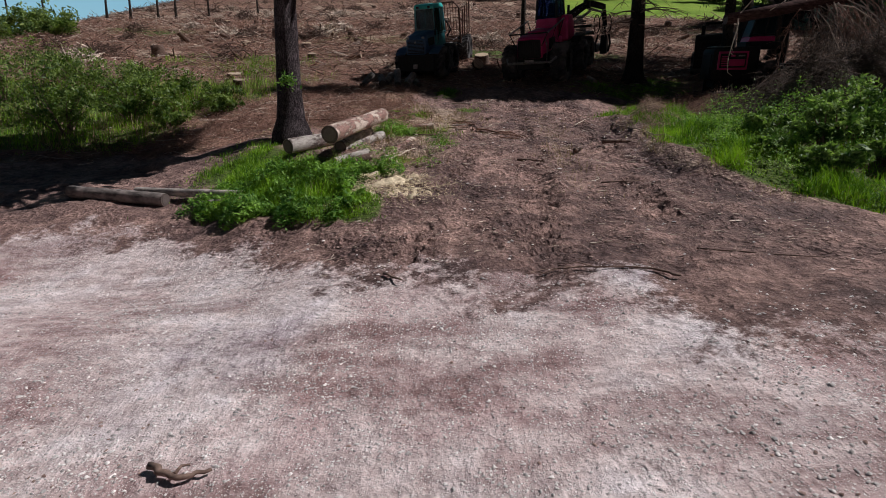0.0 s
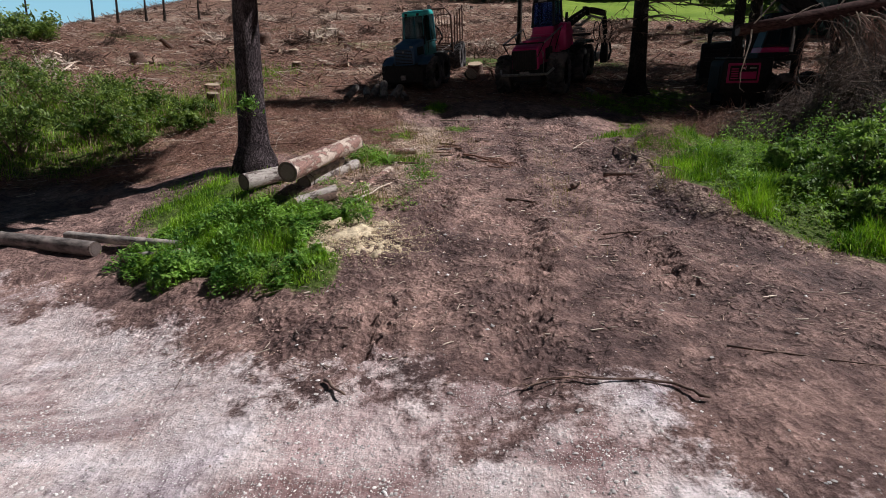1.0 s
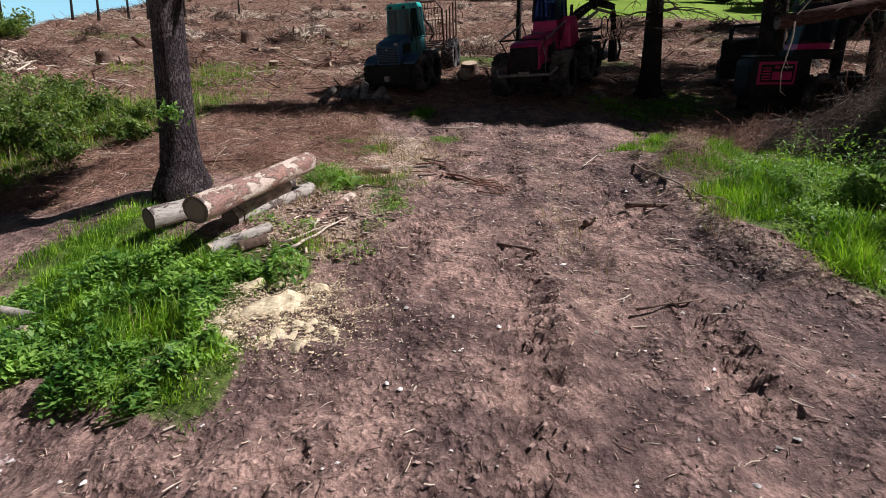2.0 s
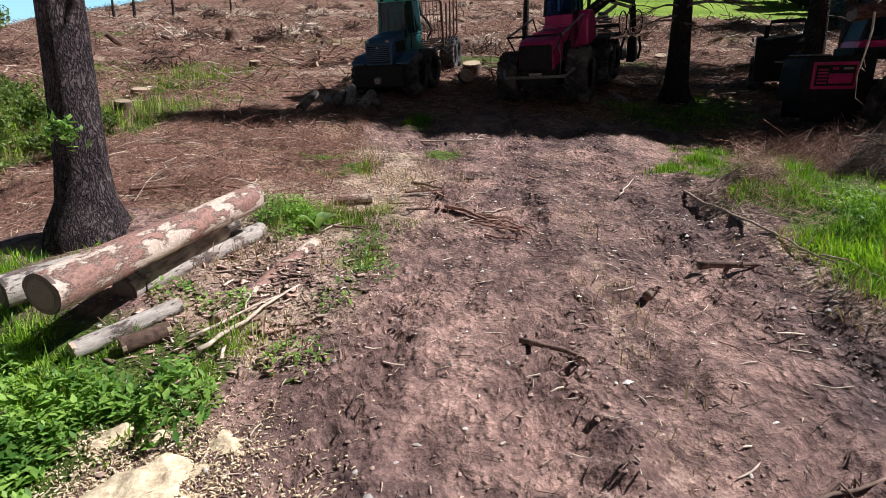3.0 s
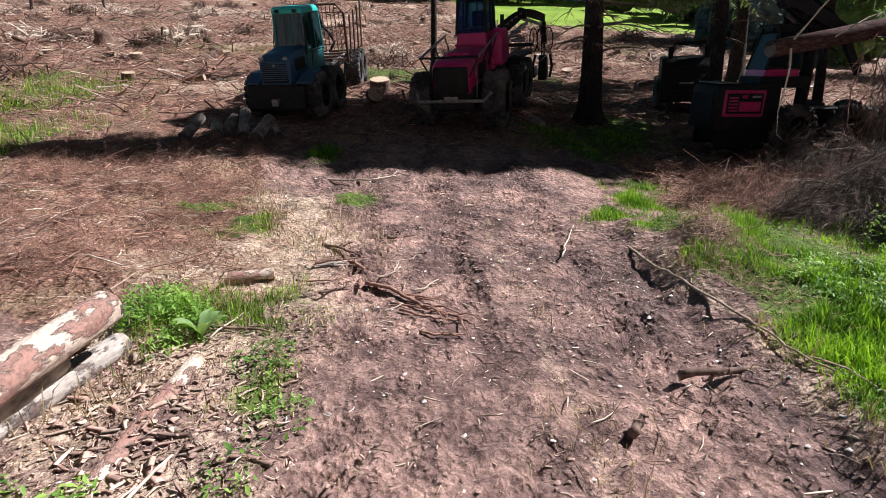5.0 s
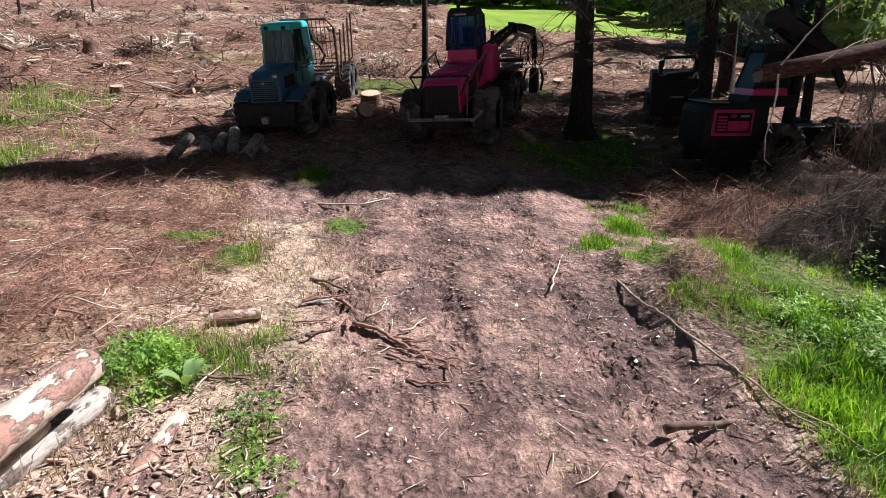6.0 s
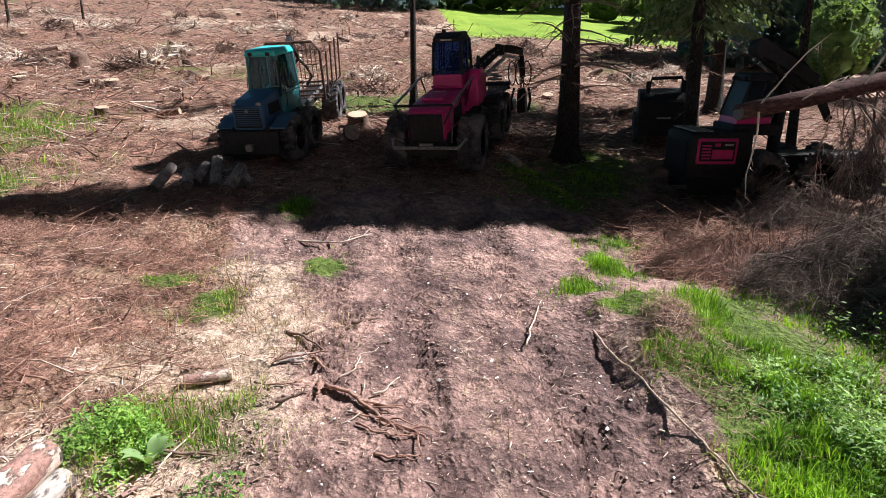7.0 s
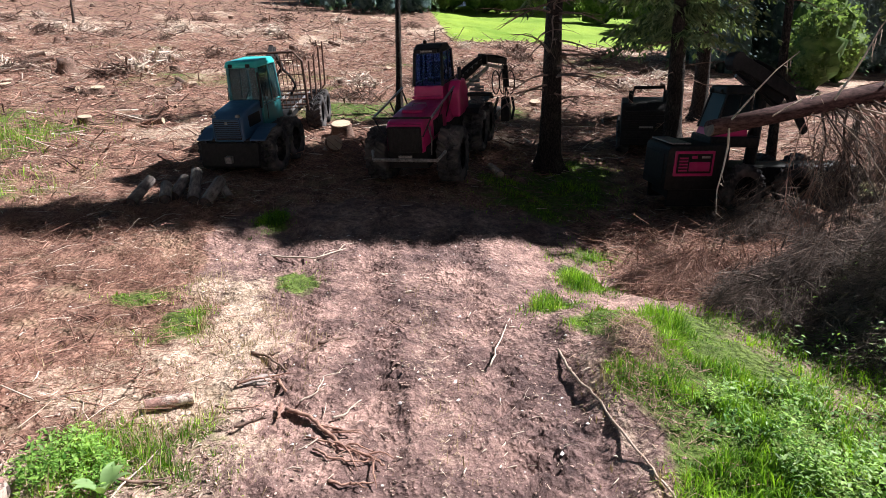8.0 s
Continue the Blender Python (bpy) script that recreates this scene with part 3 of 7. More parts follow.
def build_ground():
    xs = spaced([(-400, -60, 40, 3), (-60, -16, 2.5, 0.35), (-16, -6, 0.35, 0.08), (-6, 7.5, 0.065, 0.065), (7.5, 22, 0.07, 0.4), (22, 60, 0.5, 2.5), (60, 420, 3, 40)])
    ys = spaced([(-300, -20, 40, 2), (-20, 1, 2, 0.12), (1, 20, 0.07, 0.06), (20, 40, 0.06, 0.34), (40, 75, 0.3, 0.9), (75, 150, 1, 3), (150, 900, 6, 60)])
    X, Y = np.meshgrid(xs, ys)
    Z = height(X, Y)
    nx, ny = len(xs), len(ys)
    v = np.stack([X, Y, Z], -1).reshape(-1, 3)
    i = np.arange(nx * ny).reshape(ny, nx)
    f = np.stack([i[:-1, :-1], i[:-1, 1:], i[1:, 1:], i[1:, :-1]], -1).reshape(-1, 4)
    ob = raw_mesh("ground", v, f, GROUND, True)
    c = covers(X, Y)
    for name, three in (("cover", c[:3]), ("extra", c[3:])):
        at = ob.data.attributes.new(name, "FLOAT_COLOR", "POINT")
        at.data.foreach_set("color", np.stack([*three, np.ones_like(X)], -1).astype(np.float32).ravel())
    return tagged(ob, "sloping forest ground of gravel, mud, brash and grass", "ground", kind="structure")


build_ground()


# ---- machines ----
def wheel(parent, x, y, r, w, side, name="wheel", rim_mat=None):
    """A forestry wheel with chevron lugs; side is +1 where the dish looks to +x."""
    hub = new(name)
    hub.empty_display_size = 0.1
    hub.parent = parent
    hub.location = (x, y, r)
    key = (r, w)
    if key not in TYRES:
        bm = bmesh.new()
        prof = [(-0.42, 0.56), (-0.5, 0.62), (-0.53, 0.76), (-0.5, 0.87), (-0.45, 0.93), (-0.34, 0.945), (-0.23, 0.95), (-0.12, 0.95), (-0.03, 0.95),
                (0.03, 0.95), (0.12, 0.95), (0.23, 0.95), (0.34, 0.945), (0.45, 0.93), (0.5, 0.87), (0.53, 0.76), (0.5, 0.62), (0.42, 0.56)]
        n = 108
        rings = []
        for i in range(n):
            ring = []
            for p, q in prof:
                t = 2 * math.pi * i / n
                lug = ((i / n * 18 + (0.5 if p > 0 else 0.0) + abs(p) * 1.3) % 1.0) < 0.42 and q > 0.8
                ring.append(bm.verts.new((p * w * (1.03 if lug else 1.0), (q + (0.085 if lug else 0)) * r * math.cos(t), (q + (0.085 if lug else 0)) * r * math.sin(t))))
            rings.append(ring)
        for i in range(n):
            p, q = rings[i], rings[(i + 1) % n]
            for j in range(len(prof) - 1):
                bm.faces.new((p[j], p[j + 1], q[j + 1], q[j]))
        bmesh.ops.recalc_face_normals(bm, faces=bm.faces)
        rm = bmesh.new()
        prof = [(-0.4, 0.57), (-0.36, 0.53), (-0.1, 0.5), (0.02, 0.32), (0.02, 0.18), (0.16, 0.16), (0.18, 0.0)]
        rings = [[rm.verts.new((a * w, max(b, 0.002) * r * math.cos(t), max(b, 0.002) * r * math.sin(t))) for a, b in prof] for t in [2 * math.pi * i / 28 for i in range(28)]]
        for i in range(28):
            p, q = rings[i], rings[(i + 1) % 28]
            for j in range(len(prof) - 1):
                rm.faces.new((p[j], p[j + 1], q[j + 1], q[j]))
        for i in range(10):
            t = 2 * math.pi * i / 10
            c = Vector((0.0, 0.25 * r * math.cos(t), 0.25 * r * math.sin(t)))
            tube(rm, (c, c + Vector((0.09 * w, 0, 0))), 0.022, 6)
        bmesh.ops.recalc_face_normals(rm, faces=rm.faces)
        tyre = part("tyre", bm, RUBBER, hub, "muddy black lugged tyre")
        rim = part("rim", rm, rim_mat or RIM, hub, "dusty grey steel rim", True)
        TYRES[key] = (tyre.data, rim.data)
    else:
        for nm, me, lb in zip(("tyre", "rim"), TYRES[key], ("muddy black lugged tyre", "dusty grey steel rim")):
            ob = new(nm, me)
            ob.parent = hub
            tagged(ob, lb)
    hub.scale = (1, 1, 1)
    hub.rotation_euler = (random.uniform(0, 3), 0, 0) if side > 0 else (random.uniform(0, 3), 0, math.pi)
    return hub


TYRES = {}


def prism(bm, outline, x0, x1, bevel=0.02):
    """A solid with the outline (y, z) drawn out from x0 to x1."""
    a = [bm.verts.new((x0, y, z)) for y, z in outline]
    b = [bm.verts.new((x1, y, z)) for y, z in outline]
    fs = [bm.faces.new(a), bm.faces.new(b[::-1])]
    n = len(a)
    fs += [bm.faces.new((a[i], b[i], b[(i + 1) % n], a[(i + 1) % n])) for i in range(n)]
    bmesh.ops.recalc_face_normals(bm, faces=fs)
    if bevel:
        bmesh.ops.bevel(bm, geom=list({e for f in fs for e in f.edges}), offset=bevel, segments=2, affect="EDGES", profile=0.5)
    return bm


def pane(bm, corners, t=0.012):
    """A thin glass sheet over four corners."""
    c = [Vector(p) for p in corners]
    n = (c[1] - c[0]).cross(c[2] - c[0]).normalized() * t
    box_v = [bm.verts.new(p) for p in c] + [bm.verts.new(p + n) for p in c]
    for q in ((0, 1, 2, 3), (7, 6, 5, 4), (0, 4, 5, 1), (1, 5, 6, 2), (2, 6, 7, 3), (3, 7, 4, 0)):
        bm.faces.new([box_v[i] for i in q])
    bmesh.ops.recalc_face_normals(bm, faces=bm.faces)
    return bm


def cab(parent, x0, x1, y0, y1, z0, z1, lean, frame_mat, roof_mat, lower_mat, lower=0.3, roof_t=0.2, over=0.08, glass=None):
    """A glazed cab: lower panels, corner posts, panes and a roof; lean draws the windscreen back at the top."""
    w = x1 - x0
    inx = 0.07 * w
    zl = z0 + lower * (z1 - z0)

    def P(sx, sy, z):
        u = (z - z0) / (z1 - z0)
        x = (x0 + inx * u) if sx < 0 else (x1 - inx * u)
        y = (y0 + lean * u) if sy < 0 else (y1 - 0.03 * u)
        return Vector((x, y, z))

    bm = bmesh.new()
    box(bm, x0, x1, y0, y1, z0, zl, 0.03, (inx * lower, inx * lower, lean * lower, 0.01))
    part("lower_panel", bm, lower_mat, parent)
    for sx in (-1, 1):
        for sy in (-1, 1):
            bm = bmesh.new()
            tube(bm, (P(sx, sy, zl - 0.02), P(sx, sy, z1)), 0.055, 8)
            part("cab_post", bm, frame_mat, parent)
        bm = bmesh.new()
        tube(bm, (P(sx, -1, zl).lerp(P(sx, 1, zl), 0.55), P(sx, -1, z1).lerp(P(sx, 1, z1), 0.6)), 0.04, 8)
        tube(bm, (P(sx, -1, zl + 0.05), P(sx, 1, zl + 0.05)), 0.035, 8)
        part("door_frame", bm, frame_mat, parent)
    g = 0.03
    quads = {"windscreen": [P(-1, -1, zl), P(1, -1, zl), P(1, -1, z1 - g), P(-1, -1, z1 - g)],
             "rear_window": [P(1, 1, zl), P(-1, 1, zl), P(-1, 1, z1 - g), P(1, 1, z1 - g)],
             "side_window": [P(1, -1, zl), P(1, 1, zl), P(1, 1, z1 - g), P(1, -1, z1 - g)],
             "side_pane": [P(-1, 1, zl), P(-1, -1, zl), P(-1, -1, z1 - g), P(-1, 1, z1 - g)]}
    for name, q in quads.items():
        part(name, pane(bmesh.new(), q), glass or GLASS, parent, "dusty cab window").visible_shadow = False
    a, b = P(-1, -1, z1), P(1, 1, z1)
    bm = block(a.x - over, b.x + over, a.y - over - 0.06, b.y + over, z1 - 0.02, z1 + roof_t, 0.06, (0.08, 0.08, 0.05, 0.1))
    roof = part("cab_roof", bm, roof_mat, parent, "", True)
    for u in (0.2, 0.8):
        x = a.x + (b.x - a.x) * u
        lamp = block(x - 0.07, x + 0.07, a.y - over - 0.13, a.y - over - 0.05, z1 + 0.0, z1 + 0.11, 0.02)
        part("work_lamp", lamp, BLACK, parent)
    xm = (x0 + x1) / 2
    bm = block(xm - 0.27, xm + 0.27, y1 - 0.6, y1 - 0.15, zl - 0.1, zl + 0.12, 0.05)
    box(bm, xm - 0.25, xm + 0.25, y1 - 0.25, y1 - 0.1, zl + 0.08, z1 - 0.35, 0.05)
    part("seat", bm, SEAT, parent, "dark driver's seat")
    return roof


def crane_arm(parent, pts, sizes, name="crane_boom", material=None):
    bm = bmesh.new()
    for (a, b), s in zip(zip(pts, pts[1:]), sizes):
        a, b = Vector(a), Vector(b)
        m = Matrix.Translation(a) @ (b - a).to_track_quat("Z", "Y").to_matrix().to_4x4()
        L = (b - a).length
        one = block(-s, s, -s * 1.3, s * 1.3, -s, L + s, 0.02, (s * 0.25, s * 0.25, s * 0.3, s * 0.3))
        one.transform(m)
        me = bpy.data.meshes.new("tmp")
        one.to_mesh(me)
        one.free()
        bm.from_mesh(me)
        bpy.data.meshes.remove(me)
    return part(name, bm, material or BLACK, parent, "black steel crane arm with hoses")


def hoses(parent, a, b, sag, n=3, r=0.022, spread=0.06):
    for i in range(n):
        o = Vector((spread * (i - (n - 1) / 2), 0.02 * i, 0))
        pts = [Vector(a).lerp(Vector(b), u) + o + Vector((0, 0, -sag * 4 * u * (1 - u))) for u in [k / 8 for k in range(9)]]
        bm = bmesh.new()
        tube(bm, pts, r, 6)
        part("hydraulic_hose", bm, BLACK, parent, "black rubber hydraulic hose")


def forwarder():
    x, y = -1.12, 26.35
    f = thing("forwarder", pose(x, y, base_z(x, y), 14.0, 0, -19) @ Matrix.Diagonal((0.84, 0.94, 0.94, 1)), "old turquoise eight-wheeled timber forwarder with an empty log bunk", "forestry machine")
    for s in (-1, 1):
        for yy in (0.75, 2.1):
            wheel(f, s * 1.08, yy, 0.7, 0.66, s)
        part("bogie_beam", prism(bmesh.new(), ((0.5, 0.55), (2.35, 0.55), (2.2, 0.85), (1.7, 1.0), (1.1, 1.0), (0.65, 0.85)), s * 0.62, s * 0.78), BLACK, f)
        part("mudguard", prism(bmesh.new(), ((-0.05, 1.2), (0.1, 1.26), (0.55, 1.42), (1.0, 1.46), (1.0, 1.42), (0.55, 1.38), (0.12, 1.22), (-0.05, 1.15)), s * 0.7, s * 1.25, 0.01), BLUE, f)
    part("front_frame", block(-0.72, 0.72, -0.05, 3.3, 0.62, 1.2, 0.04), BLACK, f)
    part("front_blade", prism(bmesh.new(), ((-0.35, 0.45), (-0.25, 0.35), (-0.1, 0.6), (-0.05, 1.1), (-0.18, 1.12)), -1.05, 1.05), BLACK, f)
    hood = prism(bmesh.new(), ((-0.1, 1.15), (-0.05, 1.85), (0.25, 2.0), (1.35, 2.16), (1.35, 1.15)), -0.58, 0.58, 0.08)
    part("engine_hood", hood, BLUE, f, "dull blue engine hood", True)
    part("grille_surround", bars([((-0.5, -0.13, 1.18), (-0.46, -0.1, 1.82), (0.46, -0.1, 1.82), (0.5, -0.13, 1.18), (-0.5, -0.13, 1.18))], 0.03, 6), BLUE, f)
    for s in (-1, 1):
        part("hood_louvre", block(s * 0.59 - 0.012, s * 0.59 + 0.012, 0.3, 1.1, 1.5, 1.85, 0.01), BLACK, f)
        part("grab_rail", bars([((s * 0.7, 1.5, 1.5), (s * 0.74, 1.48, 1.9), (s * 0.68, 1.5, 2.5))], 0.016), BLACK, f)
    part("wiper", bars([((-0.1, 1.38, 2.0), (0.2, 1.42, 2.45))], 0.012), BLACK, f)
    part("towing_hitch", block(-0.12, 0.12, -0.45, -0.2, 0.55, 0.75, 0.02), STEEL, f)
    g = bmesh.new()
    box(g, -0.46, 0.46, -0.115, -0.06, 1.2, 1.84, 0.02)
    part("grille", g, BLACK, f)
    for i in range(9):
        z = 1.26 + i * 0.062
        part("grille_slat", block(-0.44, 0.44, -0.135, -0.11, z, z + 0.03, 0.006), BLUE, f)
    part("emblem", block(-0.05, 0.05, -0.145, -0.13, 1.68, 1.75, 0.01), STEEL, f)
    cab(f, -0.63, 0.63, 1.36, 2.85, 1.3, 3.13, 0.14, TEAL, TEAL_ROOF, TEAL, 0.34, 0.19)
    for s in (-1, 1):
        part("side_step", block(s * 0.98 - 0.14, s * 0.98 + 0.14, 1.55, 2.2, 0.8, 0.86, 0.01), BLACK, f)
        part("headlight", block(s * 0.44 - 0.08, s * 0.44 + 0.08, -0.12, -0.03, 1.87, 1.96, 0.02), STEEL, f)
    bm = bmesh.new()
    tube(bm, ((0.6, 1.3, 1.9), (0.68, 1.25, 2.4), (0.66, 1.3, 3.0)), 0.045, 8)
    part("exhaust_pipe", bm, BLACK, f)
    # rear half, swung back about the joint
    front = set(f.children)
    for s in (-1, 1):
        for yy in (6.1, 7.45):
            wheel(f, s * 1.08, yy, 0.7, 0.66, s)
        part("rear_bogie_beam", prism(bmesh.new(), ((5.85, 0.55), (7.7, 0.55), (7.5, 0.85), (7.0, 1.0), (6.5, 1.0), (6.0, 0.85)), s * 0.62, s * 0.78), BLACK, f)
    part("rear_frame", block(-0.4, 0.4, 3.2, 8.6, 0.85, 1.15, 0.03), BLACK, f)
    part("articulation_joint", block(-0.3, 0.3, 2.9, 3.6, 0.7, 1.3, 0.05), BLACK, f)
    grate = [((x, 4.15, 1.3), (x, 4.15, 3.25 - 0.25 * (abs(x) > 0.9))) for x in np.linspace(-1.15, 1.15, 15)]
    grate += [((-1.15, 4.15, z), (1.15, 4.15, z)) for z in (1.3, 1.9, 2.5, 3.0)]
    part("bunk_gate_mesh", bars(grate, 0.018), RUST, f, "rusty barred bunk gate")
    part("bunk_gate_frame", bars([((-1.2, 4.15, 1.2), (-1.2, 4.15, 2.95), (-0.9, 4.15, 3.28), (0.9, 4.15, 3.28), (1.2, 4.15, 2.95), (1.2, 4.15, 1.2))], 0.045, 8), RUST, f)
    for yy in (4.9, 6.0, 7.2, 8.3):
        for s in (-1, 1):
            part("bunk_stake", bars([((0, yy, 1.28), (s * 1.0, yy, 1.28), (s * 1.22, yy, 1.5), (s * 1.3, yy, (3.0 if s > 0 else 2.2) + 0.12 * (yy - 6)))], 0.042, 8), RUST, f, "rusty curved bunk stake")
    for s in (-1, 1):
        part("bunk_rail", bars([((s * 0.5, 3.9, 1.22), (s * 0.5, 8.5, 1.22))], 0.07, 8), STEEL, f)
    # folded crane behind the cab with its grapple
    part("crane_pillar", bars([((0, 3.65, 1.2), (0, 3.65, 3.1))], 0.16, 12), BLACK, f)
    crane_arm(f, ((0, 3.65, 3.0), (-0.15, 4.9, 3.35), (-0.2, 6.2, 2.6)), (0.11, 0.09))
    hoses(f, (0.1, 3.65, 3.1), (-0.05, 5.0, 3.4), 0.12)
    for a in (-0.3, 0.3):
        part("grapple_claw", bars([((-0.2, 6.2, 2.5), (-0.2 + a, 6.2, 2.2), (-0.2 + 1.6 * a, 6.3, 1.8), (-0.2 + 0.7 * a, 6.3, 1.45))], 0.06, 8), BLACK, f)
    swing = pose(0, 3.3, 0, 0, 0, 11) @ pose(0, -3.3, 0)
    for ob in f.children:
        if ob not in front:
            ob.matrix_basis = swing @ ob.matrix_basis
    return f


def base_z(x, y):
    """The ground under a machine's wheels, without small bumps."""
    return float(base_height(np.array(x), np.array(y)))


def harvester():
    x, y = 3.88, 24.95
    h = thing("harvester", pose(x, y, base_z(x, y), 13.5, 0, -26), "crimson wheeled timber harvester with a folded crane, parked in shade", "forestry machine")
    for s in (-1, 1):
        wheel(h, s * 1.1, 0.95, 0.8, 0.66, s)
        wheel(h, s * 1.1, 4.3, 0.7, 0.66, s)
        wheel(h, s * 1.1, 5.8, 0.7, 0.66, s)
        part("mudguard", prism(bmesh.new(), ((3.4, 1.5), (3.7, 1.62), (6.3, 1.62), (6.6, 1.45), (6.5, 1.42), (6.25, 1.55), (3.75, 1.55), (3.45, 1.44)), s * 0.75, s * 1.4, 0.01), BLACK, h)
    part("rear_frame", block(-0.6, 0.6, 0.0, 3.0, 0.62, 1.25, 0.04), BLACK, h)
    part("front_frame", block(-0.6, 0.6, 3.0, 6.9, 0.7, 1.2, 0.04), BLACK, h)
    hood = prism(bmesh.new(), ((-0.15, 1.1), (-0.12, 1.85), (0.0, 1.96), (0.3, 2.02), (1.2, 2.1), (2.5, 2.14), (2.5, 1.1)), -0.56, 0.56, 0.09)
    part("engine_hood", hood, RED, h, "crimson engine hood with dents", True)
    part("radiator_grille", block(-0.5, 0.5, -0.2, -0.14, 1.12, 1.86, 0.05), BLACK, h)
    for i in range(10):
        xx = -0.44 + i * 0.098
        part("grille_bar", block(xx - 0.015, xx + 0.015, -0.225, -0.195, 1.18, 1.8, 0.004), BLACK, h)
    part("hood_hatch", block(-0.32, 0.32, 0.7, 1.3, 2.06, 2.15, 0.03), RED, h)
    part("hood_handle", bars([((-0.22, 1.45, 2.1), (-0.2, 1.5, 2.2), (0.2, 1.5, 2.2), (0.22, 1.45, 2.1))], 0.015), STEEL, h)
    for s in (-1, 1):
        part("warning_label", block(s * 0.565 - 0.006, s * 0.565 + 0.006, 0.5, 0.62, 1.55, 1.7, 0.0), STEEL, h)
        part("side_vent", block(s * 0.57 - 0.015, s * 0.57 + 0.015, 0.9, 1.9, 1.35, 1.8, 0.01), BLACK, h)
        part("side_hose", bars([((s * 0.6, 0.2, 1.85), (s * 0.64, 0.35, 1.4), (s * 0.62, 0.3, 0.95))], 0.025), STEEL, h)
    # guard rail round the hood
    rail = [((-0.84, 2.5, 2.5), (-0.84, -0.25, 2.12)), ((0.84, 2.5, 2.5), (0.84, -0.25, 2.12))]
    part("guard_rail", bars(rail, 0.035, 8), STEEL, h, "pale steel guard rail")
    part("guard_rail", bars([((-0.84, -0.25, 2.12), (0.84, -0.25, 2.12))], 0.03, 8), BLACK, h)
    for s in (-1, 1):
        for yy in (-0.22, 1.2, 2.4):
            part("rail_post", bars([((s * 0.56, yy, 1.6), (s * 0.83, yy, 2.14 + 0.13 * yy))], 0.025), BLACK, h)
    part("bumper", bars([((-1.1, 0.1, 1.1), (-0.95, -0.3, 0.95), (0.95, -0.3, 0.95), (1.1, 0.1, 1.1))], 0.05, 8), STEEL, h, "scuffed grey tube bumper")
    part("number_plate", block(-0.2, 0.2, -0.24, -0.22, 0.98, 1.06, 0.0), STEEL, h)
    # turntable and cab
    part("turntable", bars([((0.1, 3.5, 1.15), (0.1, 3.5, 1.45))], 0.7, 24), BLACK, h)
    part("cab_base", block(-0.62, 0.66, 2.5, 4.3, 1.4, 1.75, 0.05), RED, h)
    cab(h, -0.5, 0.5, 2.4, 4.0, 1.72, 3.5, 0.36, BLACK, BLACK, RED, 0.46, 0.14, 0.05, GLASS_SKY)
    part("roof_visor", prism(bmesh.new(), ((2.62, 3.5), (2.62, 3.62), (3.0, 3.74), (3.7, 3.72), (3.9, 3.58), (3.9, 3.5)), -0.43, 0.43, 0.04), BLACK, h)
    part("lettering_bar", block(-0.18, 0.18, 2.6, 2.615, 3.53, 3.58, 0.0), STEEL, h)
    part("front_ledge", block(-0.5, 0.5, 2.36, 2.5, 2.16, 2.24, 0.02), RED, h)
    for sx in (-1, 1):
        part("windscreen_bar", bars([((sx * 0.2, 2.6, 2.56), (sx * 0.18, 2.76, 3.48))], 0.02), BLACK, h)
    part("antenna", bars([((0.1, 3.3, 3.68), (0.12, 3.3, 4.1))], 0.012), BLACK, h)
    part("beacon", bars([((-0.2, 3.2, 3.7), (-0.2, 3.2, 3.83))], 0.06, 10), BLACK, h)
    part("side_console", prism(bmesh.new(), ((2.75, 1.5), (2.75, 2.35), (3.0, 2.62), (3.7, 2.6), (4.1, 2.2), (4.1, 1.5)), 0.56, 0.95, 0.08), RED, h)
    part("exhaust_stack", bars([((0.85, 3.2, 2.5), (0.87, 3.25, 3.0))], 0.06, 10), BLACK, h)
    part("tank_ribs", bars([((1.15, 4.3, z), (1.45, 4.3, z)) for z in np.linspace(1.6, 2.2, 7)], 0.04), STEEL, h)
    part("catwalk", block(0.75, 1.75, 3.9, 4.2, 1.95, 2.05, 0.02), BLACK, h)
    # crane: pillar, twin boom, cylinders, stick, head
    part("crane_pillar", bars([((0.35, 4.7, 1.2), (0.38, 4.75, 2.4))], 0.2, 12), BLACK, h)
    crane_arm(h, ((0.42, 4.75, 2.3), (1.05, 6.3, 2.85)), (0.1,))
    crane_arm(h, ((0.55, 4.75, 2.0), (1.2, 6.35, 2.55)), (0.06,), "boom_cylinder", STEEL)
    crane_arm(h, ((1.02, 6.2, 2.95), (1.65, 7.6, 2.62)), (0.095,), "crane_stick")
    crane_arm(h, ((1.1, 6.3, 2.7), (1.6, 7.4, 2.42)), (0.05,), "stick_cylinder", STEEL)
    part("boom_knuckle", bars([((0.95, 6.28, 2.85), (1.22, 6.28, 2.85))], 0.17, 14), BLACK, h)
    for i in range(5):
        u = 0.12 + 0.18 * i
        p = Vector((0.42, 4.75, 2.42)).lerp(Vector((1.05, 6.3, 2.97)), u)
        part("hose_clamp", block(p.x - 0.12, p.x + 0.12, p.y - 0.03, p.y + 0.03, p.z - 0.02, p.z + 0.07, 0.01), STEEL, h)
    hoses(h, (0.45, 4.65, 2.5), (1.1, 6.3, 3.0), -0.06, 4)
    hoses(h, (1.1, 6.3, 3.0), (1.66, 7.6, 2.72), -0.05, 4)
    hoses(h, (1.65, 7.6, 2.6), (1.7, 7.6, 1.1), -0.02, 3)
    for dx in (-0.28, 0.02, 0.3):
        part("hose_loop", bars([[(1.6 + dx + (0.16 + 0.04 * dx) * math.cos(q), 7.5 - 0.1 * dx, 1.85 + 0.45 * math.sin(q)) for q in np.linspace(0, 6.28, 17)]], 0.024), BLACK, h)
